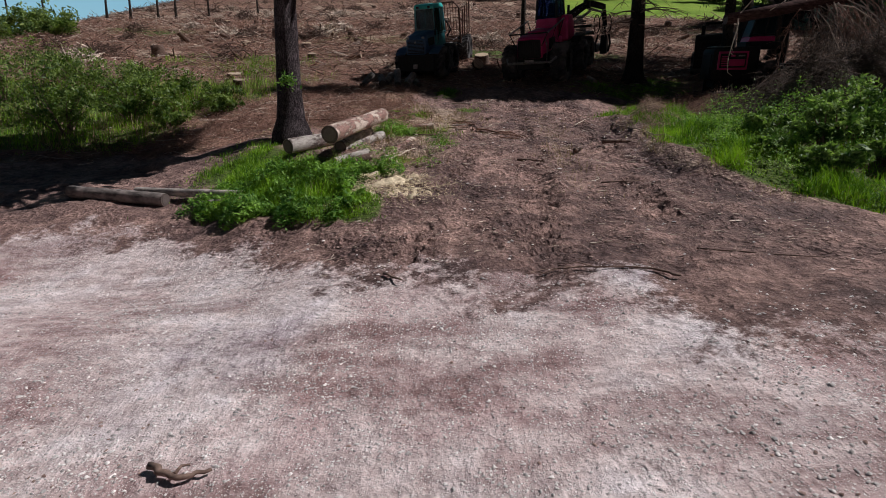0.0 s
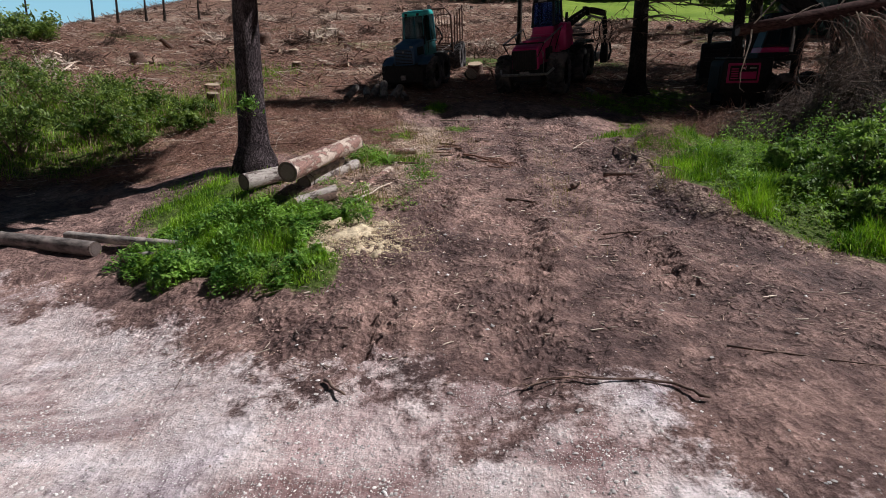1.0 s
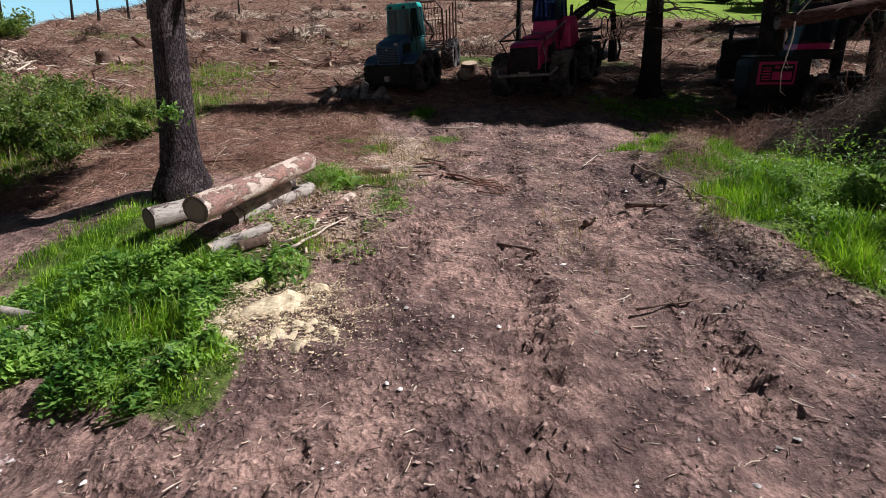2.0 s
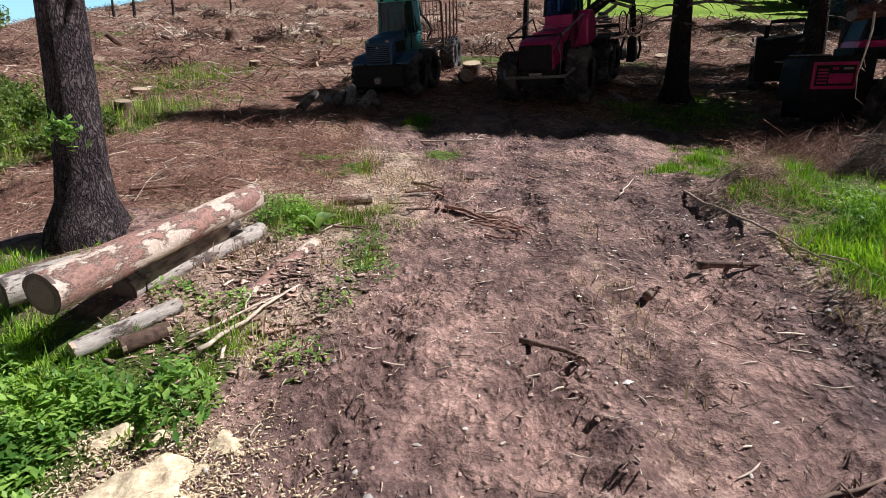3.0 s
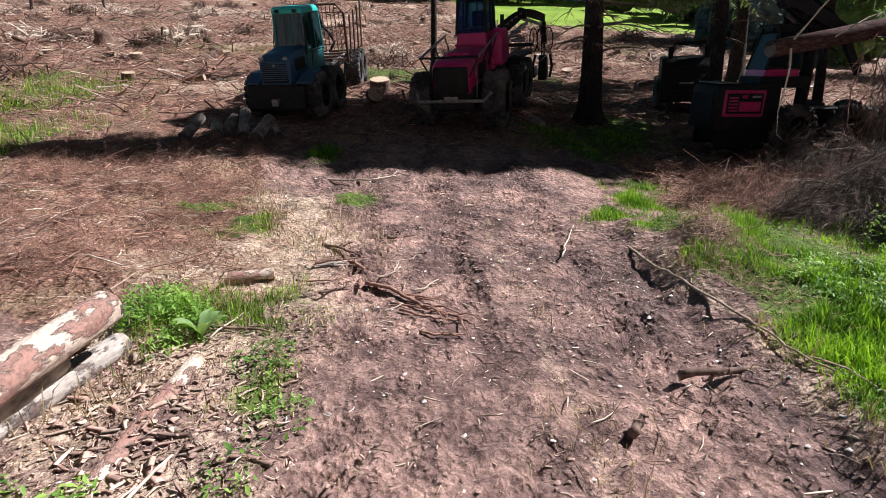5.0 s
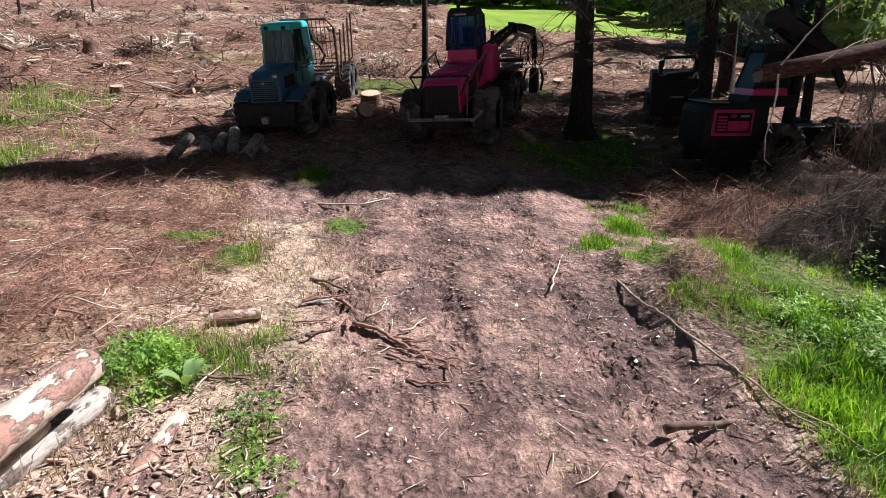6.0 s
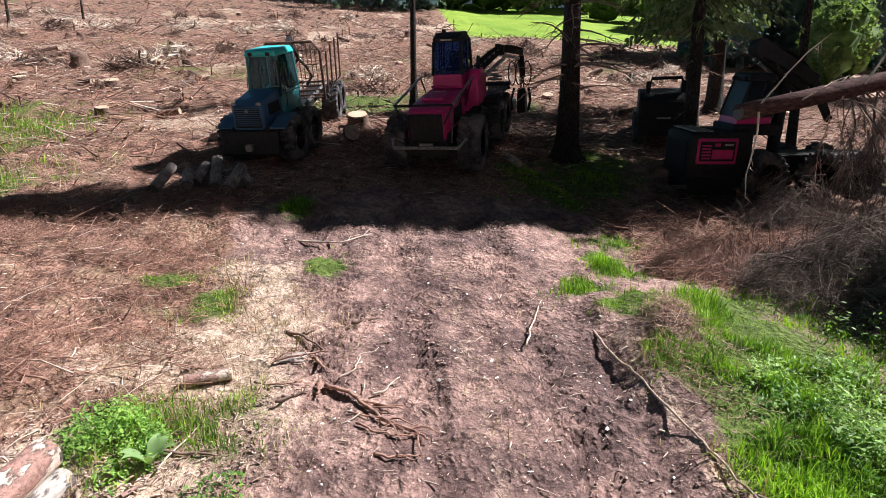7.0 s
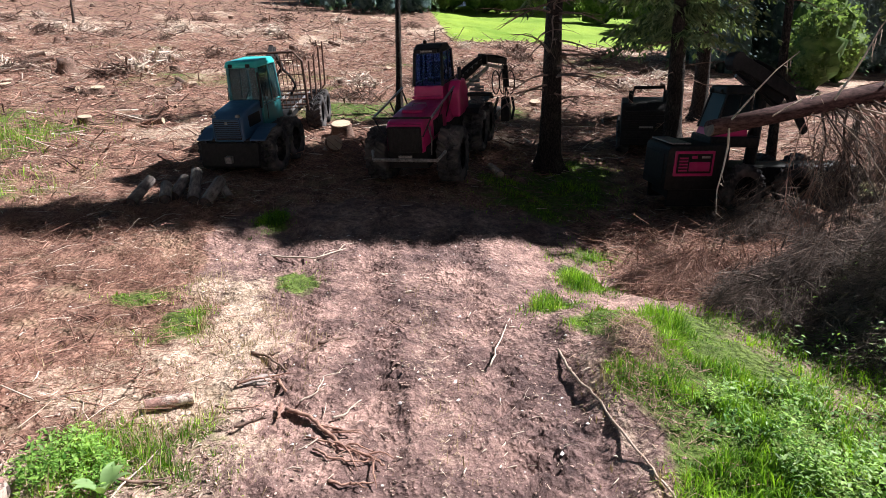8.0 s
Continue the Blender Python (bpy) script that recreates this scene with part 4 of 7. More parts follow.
    for i in range(6):
        part("hydraulic_filter", bars([((0.95, 4.35, 1.7 + 0.14 * i), (1.3, 4.35, 1.7 + 0.14 * i))], 0.05, 8), STEEL, h)
    crane_arm(h, ((1.65, 7.6, 2.4), (1.72, 7.65, 1.75)), (0.09,), "rotator")
    part("felling_head", prism(bmesh.new(), ((7.3, 0.35), (7.35, 0.8), (7.55, 1.3), (7.8, 1.15), (7.9, 0.75), (8.1, 0.6), (8.1, 0.35)), 1.52, 1.86, 0.05), BLACK, h, "black harvester felling head")
    for s in (1.42, 1.98):
        part("delimbing_knife", bars([((s, 7.4, 1.3), (s + 0.35 * (s - 1.7), 7.2, 0.9), (s + 0.1 * (s - 1.7), 7.05, 0.5))], 0.05, 8), BLACK, h)
    for yy in (6.8, 7.4):
        part("feed_roller", bars([((1.15, yy + 0.5, 0.65), (1.45, yy + 0.5, 0.65))], 0.2, 14), STEEL, h)
    return h


def harvester_side():
    x, y = 11.05, 23.7
    h = thing("harvester", pose(x, y, base_z(x, y) + 0.12, 0, 7, -100) @ Matrix.Diagonal((0.85, 0.82, 1, 1)), "dark red and black timber harvester standing in deep shade under spruces", "forestry machine")
    for s in (-1, 1):
        for yy in (2.45, 4.3, 5.7):
            # Black rims put the deep shade on these wheels into the colour.
            wheel(h, s * 1.05, yy, 0.66, 0.6, s, rim_mat=BLACK)
        # Black plates under the hood fill what is only deep shade there.
        part("skirt", block(s * 0.8 - 0.06, s * 0.8 + 0.06, 0.0, 1.7, 0.1, 0.9, 0.03), BLACK, h)
    part("rear_frame", block(-0.74, 0.74, 0.1, 3.4, 0.3, 1.2, 0.04), BLACK, h)
    part("front_frame", block(-0.6, 0.6, 3.2, 6.8, 0.65, 1.2, 0.04), BLACK, h)
    # Hood is plain black, standing in for the deep shade on it.
    part("engine_hood", prism(bmesh.new(), ((-0.2, 0.6), (-0.18, 1.72), (-0.08, 1.82), (1.9, 1.88), (1.95, 0.6)), -0.95, 0.95, 0.05), BLACK, h, "black engine hood", True)
    part("end_grille", block(-0.75, 0.75, -0.23, -0.18, 0.8, 1.6, 0.02), BLACK, h)
    for s in (-1, 1):
        part("side_panel", block(s * 0.965 - 0.02, s * 0.965 + 0.02, 0.05, 1.4, 1.0, 1.7, 0.03), RED, h, "crimson side panel")
        part("panel_recess", block(s * 0.99 - 0.012, s * 0.99 + 0.012, 0.14, 1.32, 1.08, 1.62, 0.02), BLACK, h)
        part("vent_panel", block(s * 1.0 - 0.012, s * 1.0 + 0.012, 0.55, 1.26, 1.14, 1.4, 0.02), RED, h)
        for i in range(5):
            z = 1.14 + 0.085 * i
            part("vent_slot", block(s * 1.004 - 0.01, s * 1.004 + 0.01, 0.2, 0.5, z, z + 0.045, 0.0), RED, h)
        part("lettering_bar", block(s * 1.006 - 0.006, s * 1.006 + 0.006, 0.95, 1.24, 1.5, 1.56, 0.0), STEEL, h)
        part("lettering_bar", block(s * 1.006 - 0.006, s * 1.006 + 0.006, 0.62, 0.8, 1.49, 1.57, 0.0), RED, h)
    part("top_plate", block(-0.85, 0.85, -0.05, 0.6, 1.86, 1.9, 0.02), STEEL, h)
    part("cab_base", block(-0.7, 0.7, 1.3, 3.0, 1.75, 2.05, 0.05), BLACK, h)
    cab(h, -0.6, 0.6, 1.4, 2.6, 2.0, 3.2, 0.35, BLACK, BLACK, RED, 0.2, 0.2, 0.06, GLASS_DARK)
    part("crane_pillar", bars([((0.0, 3.2, 1.2), (0.0, 3.2, 3.4))], 0.2, 12), BLACK, h)
    crane_arm(h, ((0.1, 3.7, 3.1), (0.1, 2.0, 4.0)), (0.16,))
    crane_arm(h, ((0.3, 2.0, 4.05), (0.3, 3.9, 3.25), (0.3, 4.7, 2.2)), (0.15, 0.1), "crane_stick")
    crane_arm(h, ((-0.1, 2.3, 3.65), (-0.1, 3.6, 2.9)), (0.06,), "boom_cylinder", STEEL)
    part("boom_knuckle", bars([((-0.05, 2.0, 4.03), (0.45, 2.0, 4.03))], 0.24, 16), BLACK, h)
    hoses(h, (0.1, 2.1, 4.1), (0.1, 3.9, 3.4), -0.2, 4)
    hoses(h, (0.4, 2.4, 3.7), (0.4, 3.8, 2.7), 0.15, 3)
    return h


def dark_carrier():
    x, y = 13.75, 28.5
    h = thing("winch_tractor", pose(x - 0.3, y, base_z(x, y), 10, 0, -28) @ Matrix.Diagonal((0.78, 0.85, 0.95, 1)), "black forestry tractor with a slatted rear guard, half hidden in shade", "forestry machine")
    part("body", prism(bmesh.new(), ((0, 0.5), (0.1, 1.9), (0.5, 2.15), (2.6, 2.15), (2.6, 0.5)), -1.15, 1.15, 0.06), BLACK, h)
    for i in range(7):
        part("guard_slat", block(-0.95, 0.95, -0.03 + 0.01 * i, 0.03 + 0.01 * i, 0.7 + 0.18 * i, 0.78 + 0.18 * i, 0.01), BLACK, h)
    part("lamp_strip", block(-0.3, 0.35, -0.06, 0.0, 1.2, 1.27, 0.01), STEEL, h)
    part("roll_bar", bars([((-0.75, 0.6, 2.1), (-0.6, 0.75, 2.7), (0.75, 0.75, 2.7), (0.95, 0.6, 2.1))], 0.07, 8), BLACK, h)
    part("roll_plate", prism(bmesh.new(), ((0.5, 2.1), (0.7, 2.6), (1.4, 2.1)), 0.75, 0.95, 0.01), BLACK, h)
    part("roll_plate", prism(bmesh.new(), ((0.5, 2.1), (0.7, 2.6), (1.4, 2.1)), -0.85, -0.65, 0.01), BLACK, h)
    for s in (-1, 1):
        wheel(h, s * 1.0, 0.8, 0.66, 0.6, s)
        wheel(h, s * 1.0, 2.9, 0.66, 0.6, s)
    return h


forwarder()
harvester()
harvester_side()
dark_carrier()


# ---- trees ----
def rot_to(d):
    return Vector(d).to_track_quat("Z", "Y").to_matrix().to_4x4()


def trunk_mesh(h, r0, r1, seed, lean=(0, 0), flare=1.65, sides=20, rings=26):
    rnd = random.Random(seed)
    bm = bmesh.new()
    ring0 = None
    ph = [rnd.uniform(0, 6.28) for _ in range(4)]
    for i in range(rings):
        u = (i / (rings - 1)) ** 1.6
        z = -0.35 + (h + 0.35) * u
        r = r0 + (r1 - r0) * max(0, z / h) ** 0.85
        fl = 1 + (flare - 1) * math.exp(-max(z, 0) / 0.28)
        ring = []
        for j in range(sides):
            a = 2 * math.pi * j / sides
            k = 1 + 0.05 * math.sin(3 * a + ph[0] + z) + 0.04 * math.sin(5 * a + ph[1] - 0.6 * z) + (fl - 1) * (0.75 + 0.6 * math.sin(4 * a + ph[2]) ** 2)
            ring.append(bm.verts.new((r * k * math.cos(a) + lean[0] * z, r * k * math.sin(a) + lean[1] * z, z)))
        if ring0:
            for j in range(sides):
                bm.faces.new((ring0[j], ring0[(j + 1) % sides], ring[(j + 1) % sides], ring[j]))
        ring0 = ring
    bm.faces.new(ring0)
    return bm


def branch_path(rnd, start, az, length, rise, droop, n=6):
    p, pts = Vector(start), []
    d = Vector((math.cos(az), math.sin(az), rise)).normalized()
    for i in range(n):
        pts.append(p.copy())
        p = p + d * (length / (n - 1))
        d = (d + Vector((rnd.uniform(-0.12, 0.12), rnd.uniform(-0.12, 0.12), -droop / n + rnd.uniform(-0.06, 0.06)))).normalized()
    return pts


def dead_branches(h0, h1, count, seed, length=2.0, r=0.022, az=None, droop=0.7):
    """Bare dead branches with side twigs, one mesh each is made by the caller."""
    rnd = random.Random(seed)
    made = []
    for i in range(count):
        bm = bmesh.new()
        a = rnd.uniform(0, 6.28) if az is None else rnd.uniform(*az)
        L = length * rnd.uniform(0.5, 1.2)
        pts = branch_path(rnd, (0, 0, rnd.uniform(h0, h1)), a, L, rnd.uniform(-0.25, 0.3), droop)
        tube(bm, pts, [r * (1 - 0.8 * k / (len(pts) - 1)) for k in range(len(pts))], 5)
        for k in range(rnd.randint(4, 9)):
            q = pts[rnd.randint(1, len(pts) - 2)]
            tw = branch_path(rnd, q, a + rnd.uniform(-1.2, 1.2), L * rnd.uniform(0.15, 0.45), rnd.uniform(-0.5, 0.2), 0.8, 4)
            tube(bm, tw, [r * 0.35, r * 0.28, r * 0.2, r * 0.1], 4)
        made.append(bm)
    return made


def spruce_crown(h, zb, radius, seed, whorls, per, twigs, coarse=1.0, drop=0.5, bare=None, hang=1.0):
    """Drooping branches hung with needle sprays, as triangles."""
    rnd = np.random.RandomState(seed)
    V, F = [], []
    count = 0
    for w in range(whorls):
        u = (w + rnd.rand()) / whorls
        z = zb + (h - zb) * u
        L0 = radius * ((1 - u) ** 0.75) * (0.55 + 0.45 * min(1, u * 5 + 0.35)) + 0.15
        for b in range(per):
            az = rnd.rand() * 6.283
            if bare and z < bare[1] and math.cos(az - bare[0]) > bare[2]:
                if len(bare) < 4:
                    continue
                reach = bare[3]
            else:
                reach = 99.0
            L = min(reach, L0 * rnd.uniform(0.65, 1.15))
            d = np.array([math.cos(az), math.sin(az), 0])
            s = np.array([-d[1], d[0], 0])
            for t in range(twigs):
                q = (t + rnd.rand()) / twigs
                p = d * (L * q) + np.array([0, 0, z - drop * L * q * q * 0.9 + 0.15 * L * q + rnd.uniform(-0.06, 0.06)])
                for side in (-1, 1):
                    l = (0.2 + 0.26 * (1 - q) * L / radius) * rnd.uniform(0.6, 1.4) * (0.6 + 0.12 * radius) * coarse
                    e = p + (d * rnd.uniform(0.2, 0.8) + s * side * rnd.uniform(0.4, 1.0) + np.array([0, 0, -hang * rnd.uniform(0.25, 1.1)])) * l
                    wd = (s * rnd.uniform(-0.5, 0.5) + d * rnd.uniform(0.3, 1.0) + np.array([0, 0, rnd.uniform(-0.4, 0.4)])) * (0.075 + 0.018 * radius) * rnd.uniform(0.6, 1.3) * coarse
                    V += [p - wd * 0.3, p + wd * 0.5, e + wd * 0.15, (p + e) / 2 - wd * 0.55]
                    F += [(count, count + 1, count + 2), (count, count + 2, count + 3)]
                    count += 4
    return V, F


def spruce(x, y, h, r, zb, radius, seed, label, whorls=34, per=7, twigs=9, dead=8, lean=(0, 0), bark=None, sink=0.0, dead_len=1.9, dead_from=2.0, coarse=1.0, bare=None, dead_r=0.022, drop=0.5, hang=1.0):
    tr = thing("spruce_tree", spot(x, y, 0, 0, 0, -sink), label, "tree", "standing spruces")
    part("trunk", trunk_mesh(h, r, 0.03, seed, lean), bark or BARK_DARK, tr, "", True)
    for bm in dead_branches(dead_from, zb + 2, dead, seed + 1, dead_len, dead_r):
        part("dead_branch", bm, TWIG, tr)
    V, F = spruce_crown(h, zb, radius, seed, whorls, per, twigs, coarse, drop, bare, hang)
    V = [(v[0] + lean[0] * v[2], v[1] + lean[1] * v[2], v[2]) for v in V]
    c = raw_mesh("crown", V, F, NEEDLE)
    c.parent = tr
    return tr


big = spruce(-3.98, 14.7, 23, 0.33, 4.5, 5.4, 11, "tall spruce with a thick grey flaking trunk beside felled logs", 64, 17, 16, 5, (-0.012, 0.0), BARK, dead_from=4.2, dead_len=1.2, coarse=2.1, bare=(0.1, 10.0, 0.35, 1.6), drop=-0.12, hang=0.2)
sprig_at = Vector((0.03, -0.42, 1.35))
gen = np.random.RandomState(6)
sv, sf = [], []
for i in range(150):
    c = np.array(sprig_at) + gen.normal(0, 1, 3) * (0.13, 0.06, 0.09)
    d, s = gen.normal(0, 0.035, 3), gen.normal(0, 0.016, 3)
    sv += [c - d, c - s, c + d, c + s]
    sf += [(4 * i, 4 * i + 1, 4 * i + 2), (4 * i, 4 * i + 2, 4 * i + 3)]
sprig = raw_mesh("leafy_sprig", sv, sf, LEAF)
sprig.parent = big
tagged(sprig, "small green leafy sprig on the bark", kind="stuff")
spruce(9.2, 27.6, 16.5, 0.42, 6.4, 2.7, 21, "tall dark spruce trunk with bare dead lower branches", 36, 10, 13, 34, (0.006, 0), dead_from=2.2, dead_len=3.0, coarse=1.8, dead_r=0.042)
spruce(12.6, 25.6, 24, 0.24, 4.7, 3.2, 31, "slim dark spruce with drooping green boughs", 48, 9, 18, 8)
spruce(15.7, 30.1, 21, 0.33, 4.3, 3.2, 41, "dark spruce beside the black forestry tractor", 50, 10, 20, 8)
spruce(19.8, 34.2, 22, 0.4, 6.0, 3.6, 51, "broad dark spruce at the clearing's edge", 44, 9, 18, 6)
# This one and those labelled alike below are added to cast shade.
spruce(22.6, 26.4, 33, 0.34, 10.0, 3.5, 61, "dark spruce added off to the side to shade the clearing", 56, 9, 13, 6, coarse=1.8, bare=(-1.57, 13.0, 0.1))
# Added, with its copies, to hold sky light off the shaded ground.
SKY_BLOCKER = spruce(38.0, 38.6, 20, 0.3, 6.0, 3.4, 71, "dark spruce added off to the side to shade the clearing", 36, 8, 20, 6, coarse=1.05)
spruce(24.9, 26.2, 38, 0.36, 11.0, 4.0, 75, "dark spruce added off to the side to shade the clearing", 62, 9, 12, 6, coarse=1.8, bare=(-1.57, 14.5, 0.1))
spruce(17.2, 26.3, 25, 0.17, 9.5, 3.3, 77, "slender dark spruce behind the dark harvester", 46, 9, 11, 6, coarse=1.8, bare=(-1.57, 16, 0.2))
spruce(23, 24.4, 27, 0.3, 10.0, 3.6, 79, "dark spruce added off to the side to shade the clearing", 46, 8, 12, 6, coarse=1.8, bare=(-1.57, 17.5, 0.65))
spruce(4.73, 34.5, 14, 0.16, 9.5, 1.6, 81, "thin bare spruce pole behind the red harvester", 20, 6, 8, 4, dead_len=0.8)


# ---- logs ----
def log_thing(name, a, b, r0, r1, seed, bark, end, label, category="log", sides=22, group=""):
    """A felled log from a to b (its axis), with sawn ends."""
    a, b = Vector(a), Vector(b)
    L = (b - a).length
    ob = thing(name, Matrix.Translation(a) @ rot_to(b - a), label, category, group)
    rnd = random.Random(seed)
    bm = bmesh.new()
    n = max(5, int(L / 0.14))
    rings = []
    ph = [rnd.uniform(0, 6.28) for _ in range(6)]
    for i in range(n + 1):
        z = L * i / n
        r = r0 + (r1 - r0) * i / n
        ring = []
        for j in range(sides):
            t = 2 * math.pi * j / sides
            k = 1 + 0.035 * math.sin(2 * t + ph[0] + z) + 0.03 * math.sin(5 * t + ph[1] + 3 * z) + rnd.uniform(-0.02, 0.02)
            ring.append(bm.verts.new((r * k * math.cos(t), r * k * math.sin(t), z)))
        rings.append(ring)
    for p, q in zip(rings, rings[1:]):
        for j in range(sides):
            bm.faces.new((p[j], p[(j + 1) % sides], q[(j + 1) % sides], q[j]))
    part("bark", bm, bark, ob, "", True)
    for z, r, s in ((0.0, r0, -1), (L, r1, 1)):
        bm = bmesh.new()
        tube(bm, ((0, 0, z - 0.03 * s), (0, 0, z + 0.004 * s)), (r * 0.985, r * 0.97), sides)
        part("sawn_end", bm, end, ob, "dark sawn log end" if end is CUT_OLD else "pale sawn end")
        if end is CUT_OLD and r > 0.13:
            bm = bmesh.new()
            tube(bm, ((0, 0, z - 0.01 * s), (0, 0, z + 0.009 * s)), (r * 0.74, r * 0.72), sides, 0.03, rnd)
            part("heartwood", bm, HEART, ob, "greyish heartwood")
    return ob


def lying(x0, y0, x1, y1, r0, r1, up0=0.0, up1=0.0):
    return (x0, y0, gz(x0, y0) + r0 + up0), (x1, y1, gz(x1, y1) + r1 + up1)


log_thing("felled_log", (-2.36, 11.5, 2.64), (-1.55, 14.3, 3.12), 0.19, 0.165, 1, PEEL, CUT_OLD, "thick felled spruce log with flaking red bark, stacked on others", "log", 26, "felled logs")
log_thing("felled_log", (-3.5, 12.45, 2.37), (-2.0, 14.7, 2.72), 0.165, 0.145, 2, GREYBARK, CUT_OLD, "weathered grey felled log lying by the tree", "log", 22, "felled logs")
log_thing("felled_log", *lying(-2.3, 12.72, -1.64, 14.7, 0.06, 0.04), 0.15, 0.13, 3, GREYBARK, CUT_OLD, "slim peeled grey log beside the thick one", "log", 18, "felled logs")
log_thing("felled_log", (-2.35, 12.6, 2.35), (-1.9, 14.0, 2.72), 0.15, 0.14, 4, GREYLOG, CUT_OLD, "hidden grey log that carries the thick one", "log", 18, "felled logs")
log_thing("felled_log", *lying(-1.25, 12.2, -0.8, 14.3, -0.03, -0.03), 0.11, 0.1, 6, PEEL, CUT, "half-buried flaking log among bark chips", "log", 18, "felled logs")


# ---- stumps ----
def stump(x, y, r, h, seed, fresh=True, group="felled stumps", tilt=0):
    ob = thing("tree_stump", pose(x, y, gz(x, y), random.uniform(8, 20) + tilt, random.uniform(-6, 6), 0) @ pose(0, 0, 0, 0, 0, random.uniform(0, 360)), "sawn spruce stump with a pale cut top" if fresh else "broken grey-brown stump among brash", "stump", group)
    rnd = random.Random(seed)
    ph = [rnd.uniform(0, 6.28) for _ in range(4)]
    bm = bmesh.new()
    prev = None
    for z, k in ((-0.3, 1.5), (0.0, 1.4), (0.1 * h, 1.25), (0.35 * h, 1.08), (0.7 * h, 1.0), (h, 0.97)):
        ring = []
        for j in range(18):
            a = 2 * math.pi * j / 18
            q = 1 + (k - 1) * (0.5 + math.sin(2.5 * a + ph[0]) ** 2) + 0.06 * math.sin(3 * a + ph[1]) + rnd.uniform(-0.03, 0.03)
            top = 0 if z < h or fresh else rnd.uniform(-0.3, 0.35) * h
            ring.append(bm.verts.new((r * q * math.cos(a), r * q * math.sin(a), z + top)))
        if prev:
            for j in range(18):
                bm.faces.new((prev[j], prev[(j + 1) % 18], ring[(j + 1) % 18], ring[j]))
        prev = ring
    if not fresh:
        bm.faces.new(prev)
    part("bark", bm, STUMPBARK, ob, "", True)
    if fresh:
        bm = bmesh.new()
        ring = [bm.verts.new((0.93 * r * math.cos(2 * math.pi * j / 18), 0.93 * r * math.sin(2 * math.pi * j / 18), h + 0.005 + 0.01 * rnd.random())) for j in range(18)]
        low = [bm.verts.new((v.co.x * 1.03, v.co.y * 1.03, h - 0.04)) for v in ring]
        bm.faces.new(ring)
        for j in range(18):
            bm.faces.new((low[j], low[(j + 1) % 18], ring[(j + 1) % 18], ring[j]))
        part("cut_top", bm, CUT, ob, "pale sawn top")
    return ob


stump(2.05, 30.6, 0.38, 0.5, 5, True, tilt=8)
for i, (x, y, r, h) in enumerate(((-8.7, 24.1, 0.24, 0.42), (-10.5, 28.5, 0.34, 0.3), (-7.4, 32.3, 0.24, 0.3), (-9.3, 39, 0.34, 0.3), (-13.6, 39.8, 0.3, 0.3), (-14.2, 41.2, 0.28, 0.25))):
    stump(x, y, r, h, 100 + i)
kinds = [stump(-5.5, 41, 0.3, 0.28, 31), stump(7, 43, 0.28, 0.22, 32), stump(-3, 47, 0.34, 0.25, 33), stump(12, 49, 0.36, 0.5, 34, False), stump(-12.8, 44.5, 0.42, 0.6, 35, False), stump(1, 60, 0.34, 0.32, 36)]
rs = random.Random(7)
placed = 0
while placed < 100:
    y = rs.uniform(33, 105)
    x = rs.uniform(-0.85, 0.75) * y
    if x > 14 + 0.1 * (y - 66) and y > 63:
        continue
    k = rs.choice(kinds)
    s = rs.uniform(0.45, 1.0)
    c = copy_thing(k, pose(x, y, gz(x, y), rs.uniform(5, 28), rs.uniform(-10, 10), 0) @ pose(0, 0, 0, 0, 0, rs.uniform(0, 360)))
    c.scale = (s, s, s)
    placed += 1


# ---- sawn rounds, billets and rocks ----
def billet(x, y, az, L, r, bark, end, seed, label, tilt=0.0):
    dx, dy = math.cos(radians(az)) * L / 2, math.sin(radians(az)) * L / 2
    a, b = lying(x - dx, y - dy, x + dx, y + dy, r * 0.9, r * 0.9, 0.0, tilt)
    return log_thing("log_piece", a, b, r, r * 0.95, seed, bark, end, label, "log", 14, "short log pieces")


billet(-0.6, 16.3, 6, 0.62, 0.085, PEEL, CUT, 201, "short brown log piece lying on grass")
for i, (x, y, az, L, r, t) in enumerate(((-3.3, 24.6, 70, 0.85, 0.14, 0.3), (-2.65, 24.4, 100, 0.6, 0.15, 0.15), (-2.4, 24.8, 75, 0.7, 0.15, 0.25), (-2.0, 24.75, 95, 1.05, 0.15, 0.4), (-1.45, 24.25, 72, 0.85, 0.16, 0.3), (-1.2, 24.5, 120, 0.6, 0.12, 0.2))):
    billet(x, y, az, L, r, WEATHERED_DARK, CUT_OLD, 210 + i, "short weathered log piece dumped before the forwarder", t)
log_thing("felled_log", *lying(7.28, 13.02, 8.05, 13.25, 0.12, 0.02), 0.22, 0.21, 219, GREYLOG, CUT_OLD, "thick pale felled log half sunk in bramble", "log", 22, "felled logs")
billet(7.0, 26.8, 100, 0.8, 0.13, GREYLOG, CUT, 220, "short log piece on shaded ground")
billet(-5.25, 11.13, -24, 3.0, 0.085, GREYLOG, CUT, 221, "long weathered log half in shade on the grass verge")
billet(-4.35, 10.45, -15, 1.1, 0.08, GREYLOG, CUT, 222, "short grey log at the grass edge")
# Darker bark on this log stands for the shade it lies in.
billet(-6.8, 11.3, -15, 2.4, 0.14, WEATHERED_DARK, CUT_OLD, 223, "shaded grey log on the grass verge")
billet(-2.0, 12.03, 51, 0.95, 0.085, GREYBARK, CUT, 224, "pale split log at the grass edge")
billet(-1.75, 11.85, 40, 0.4, 0.08, STUMPBARK, CUT, 225, "bark-covered pole among chips")
rs = random.Random(17)
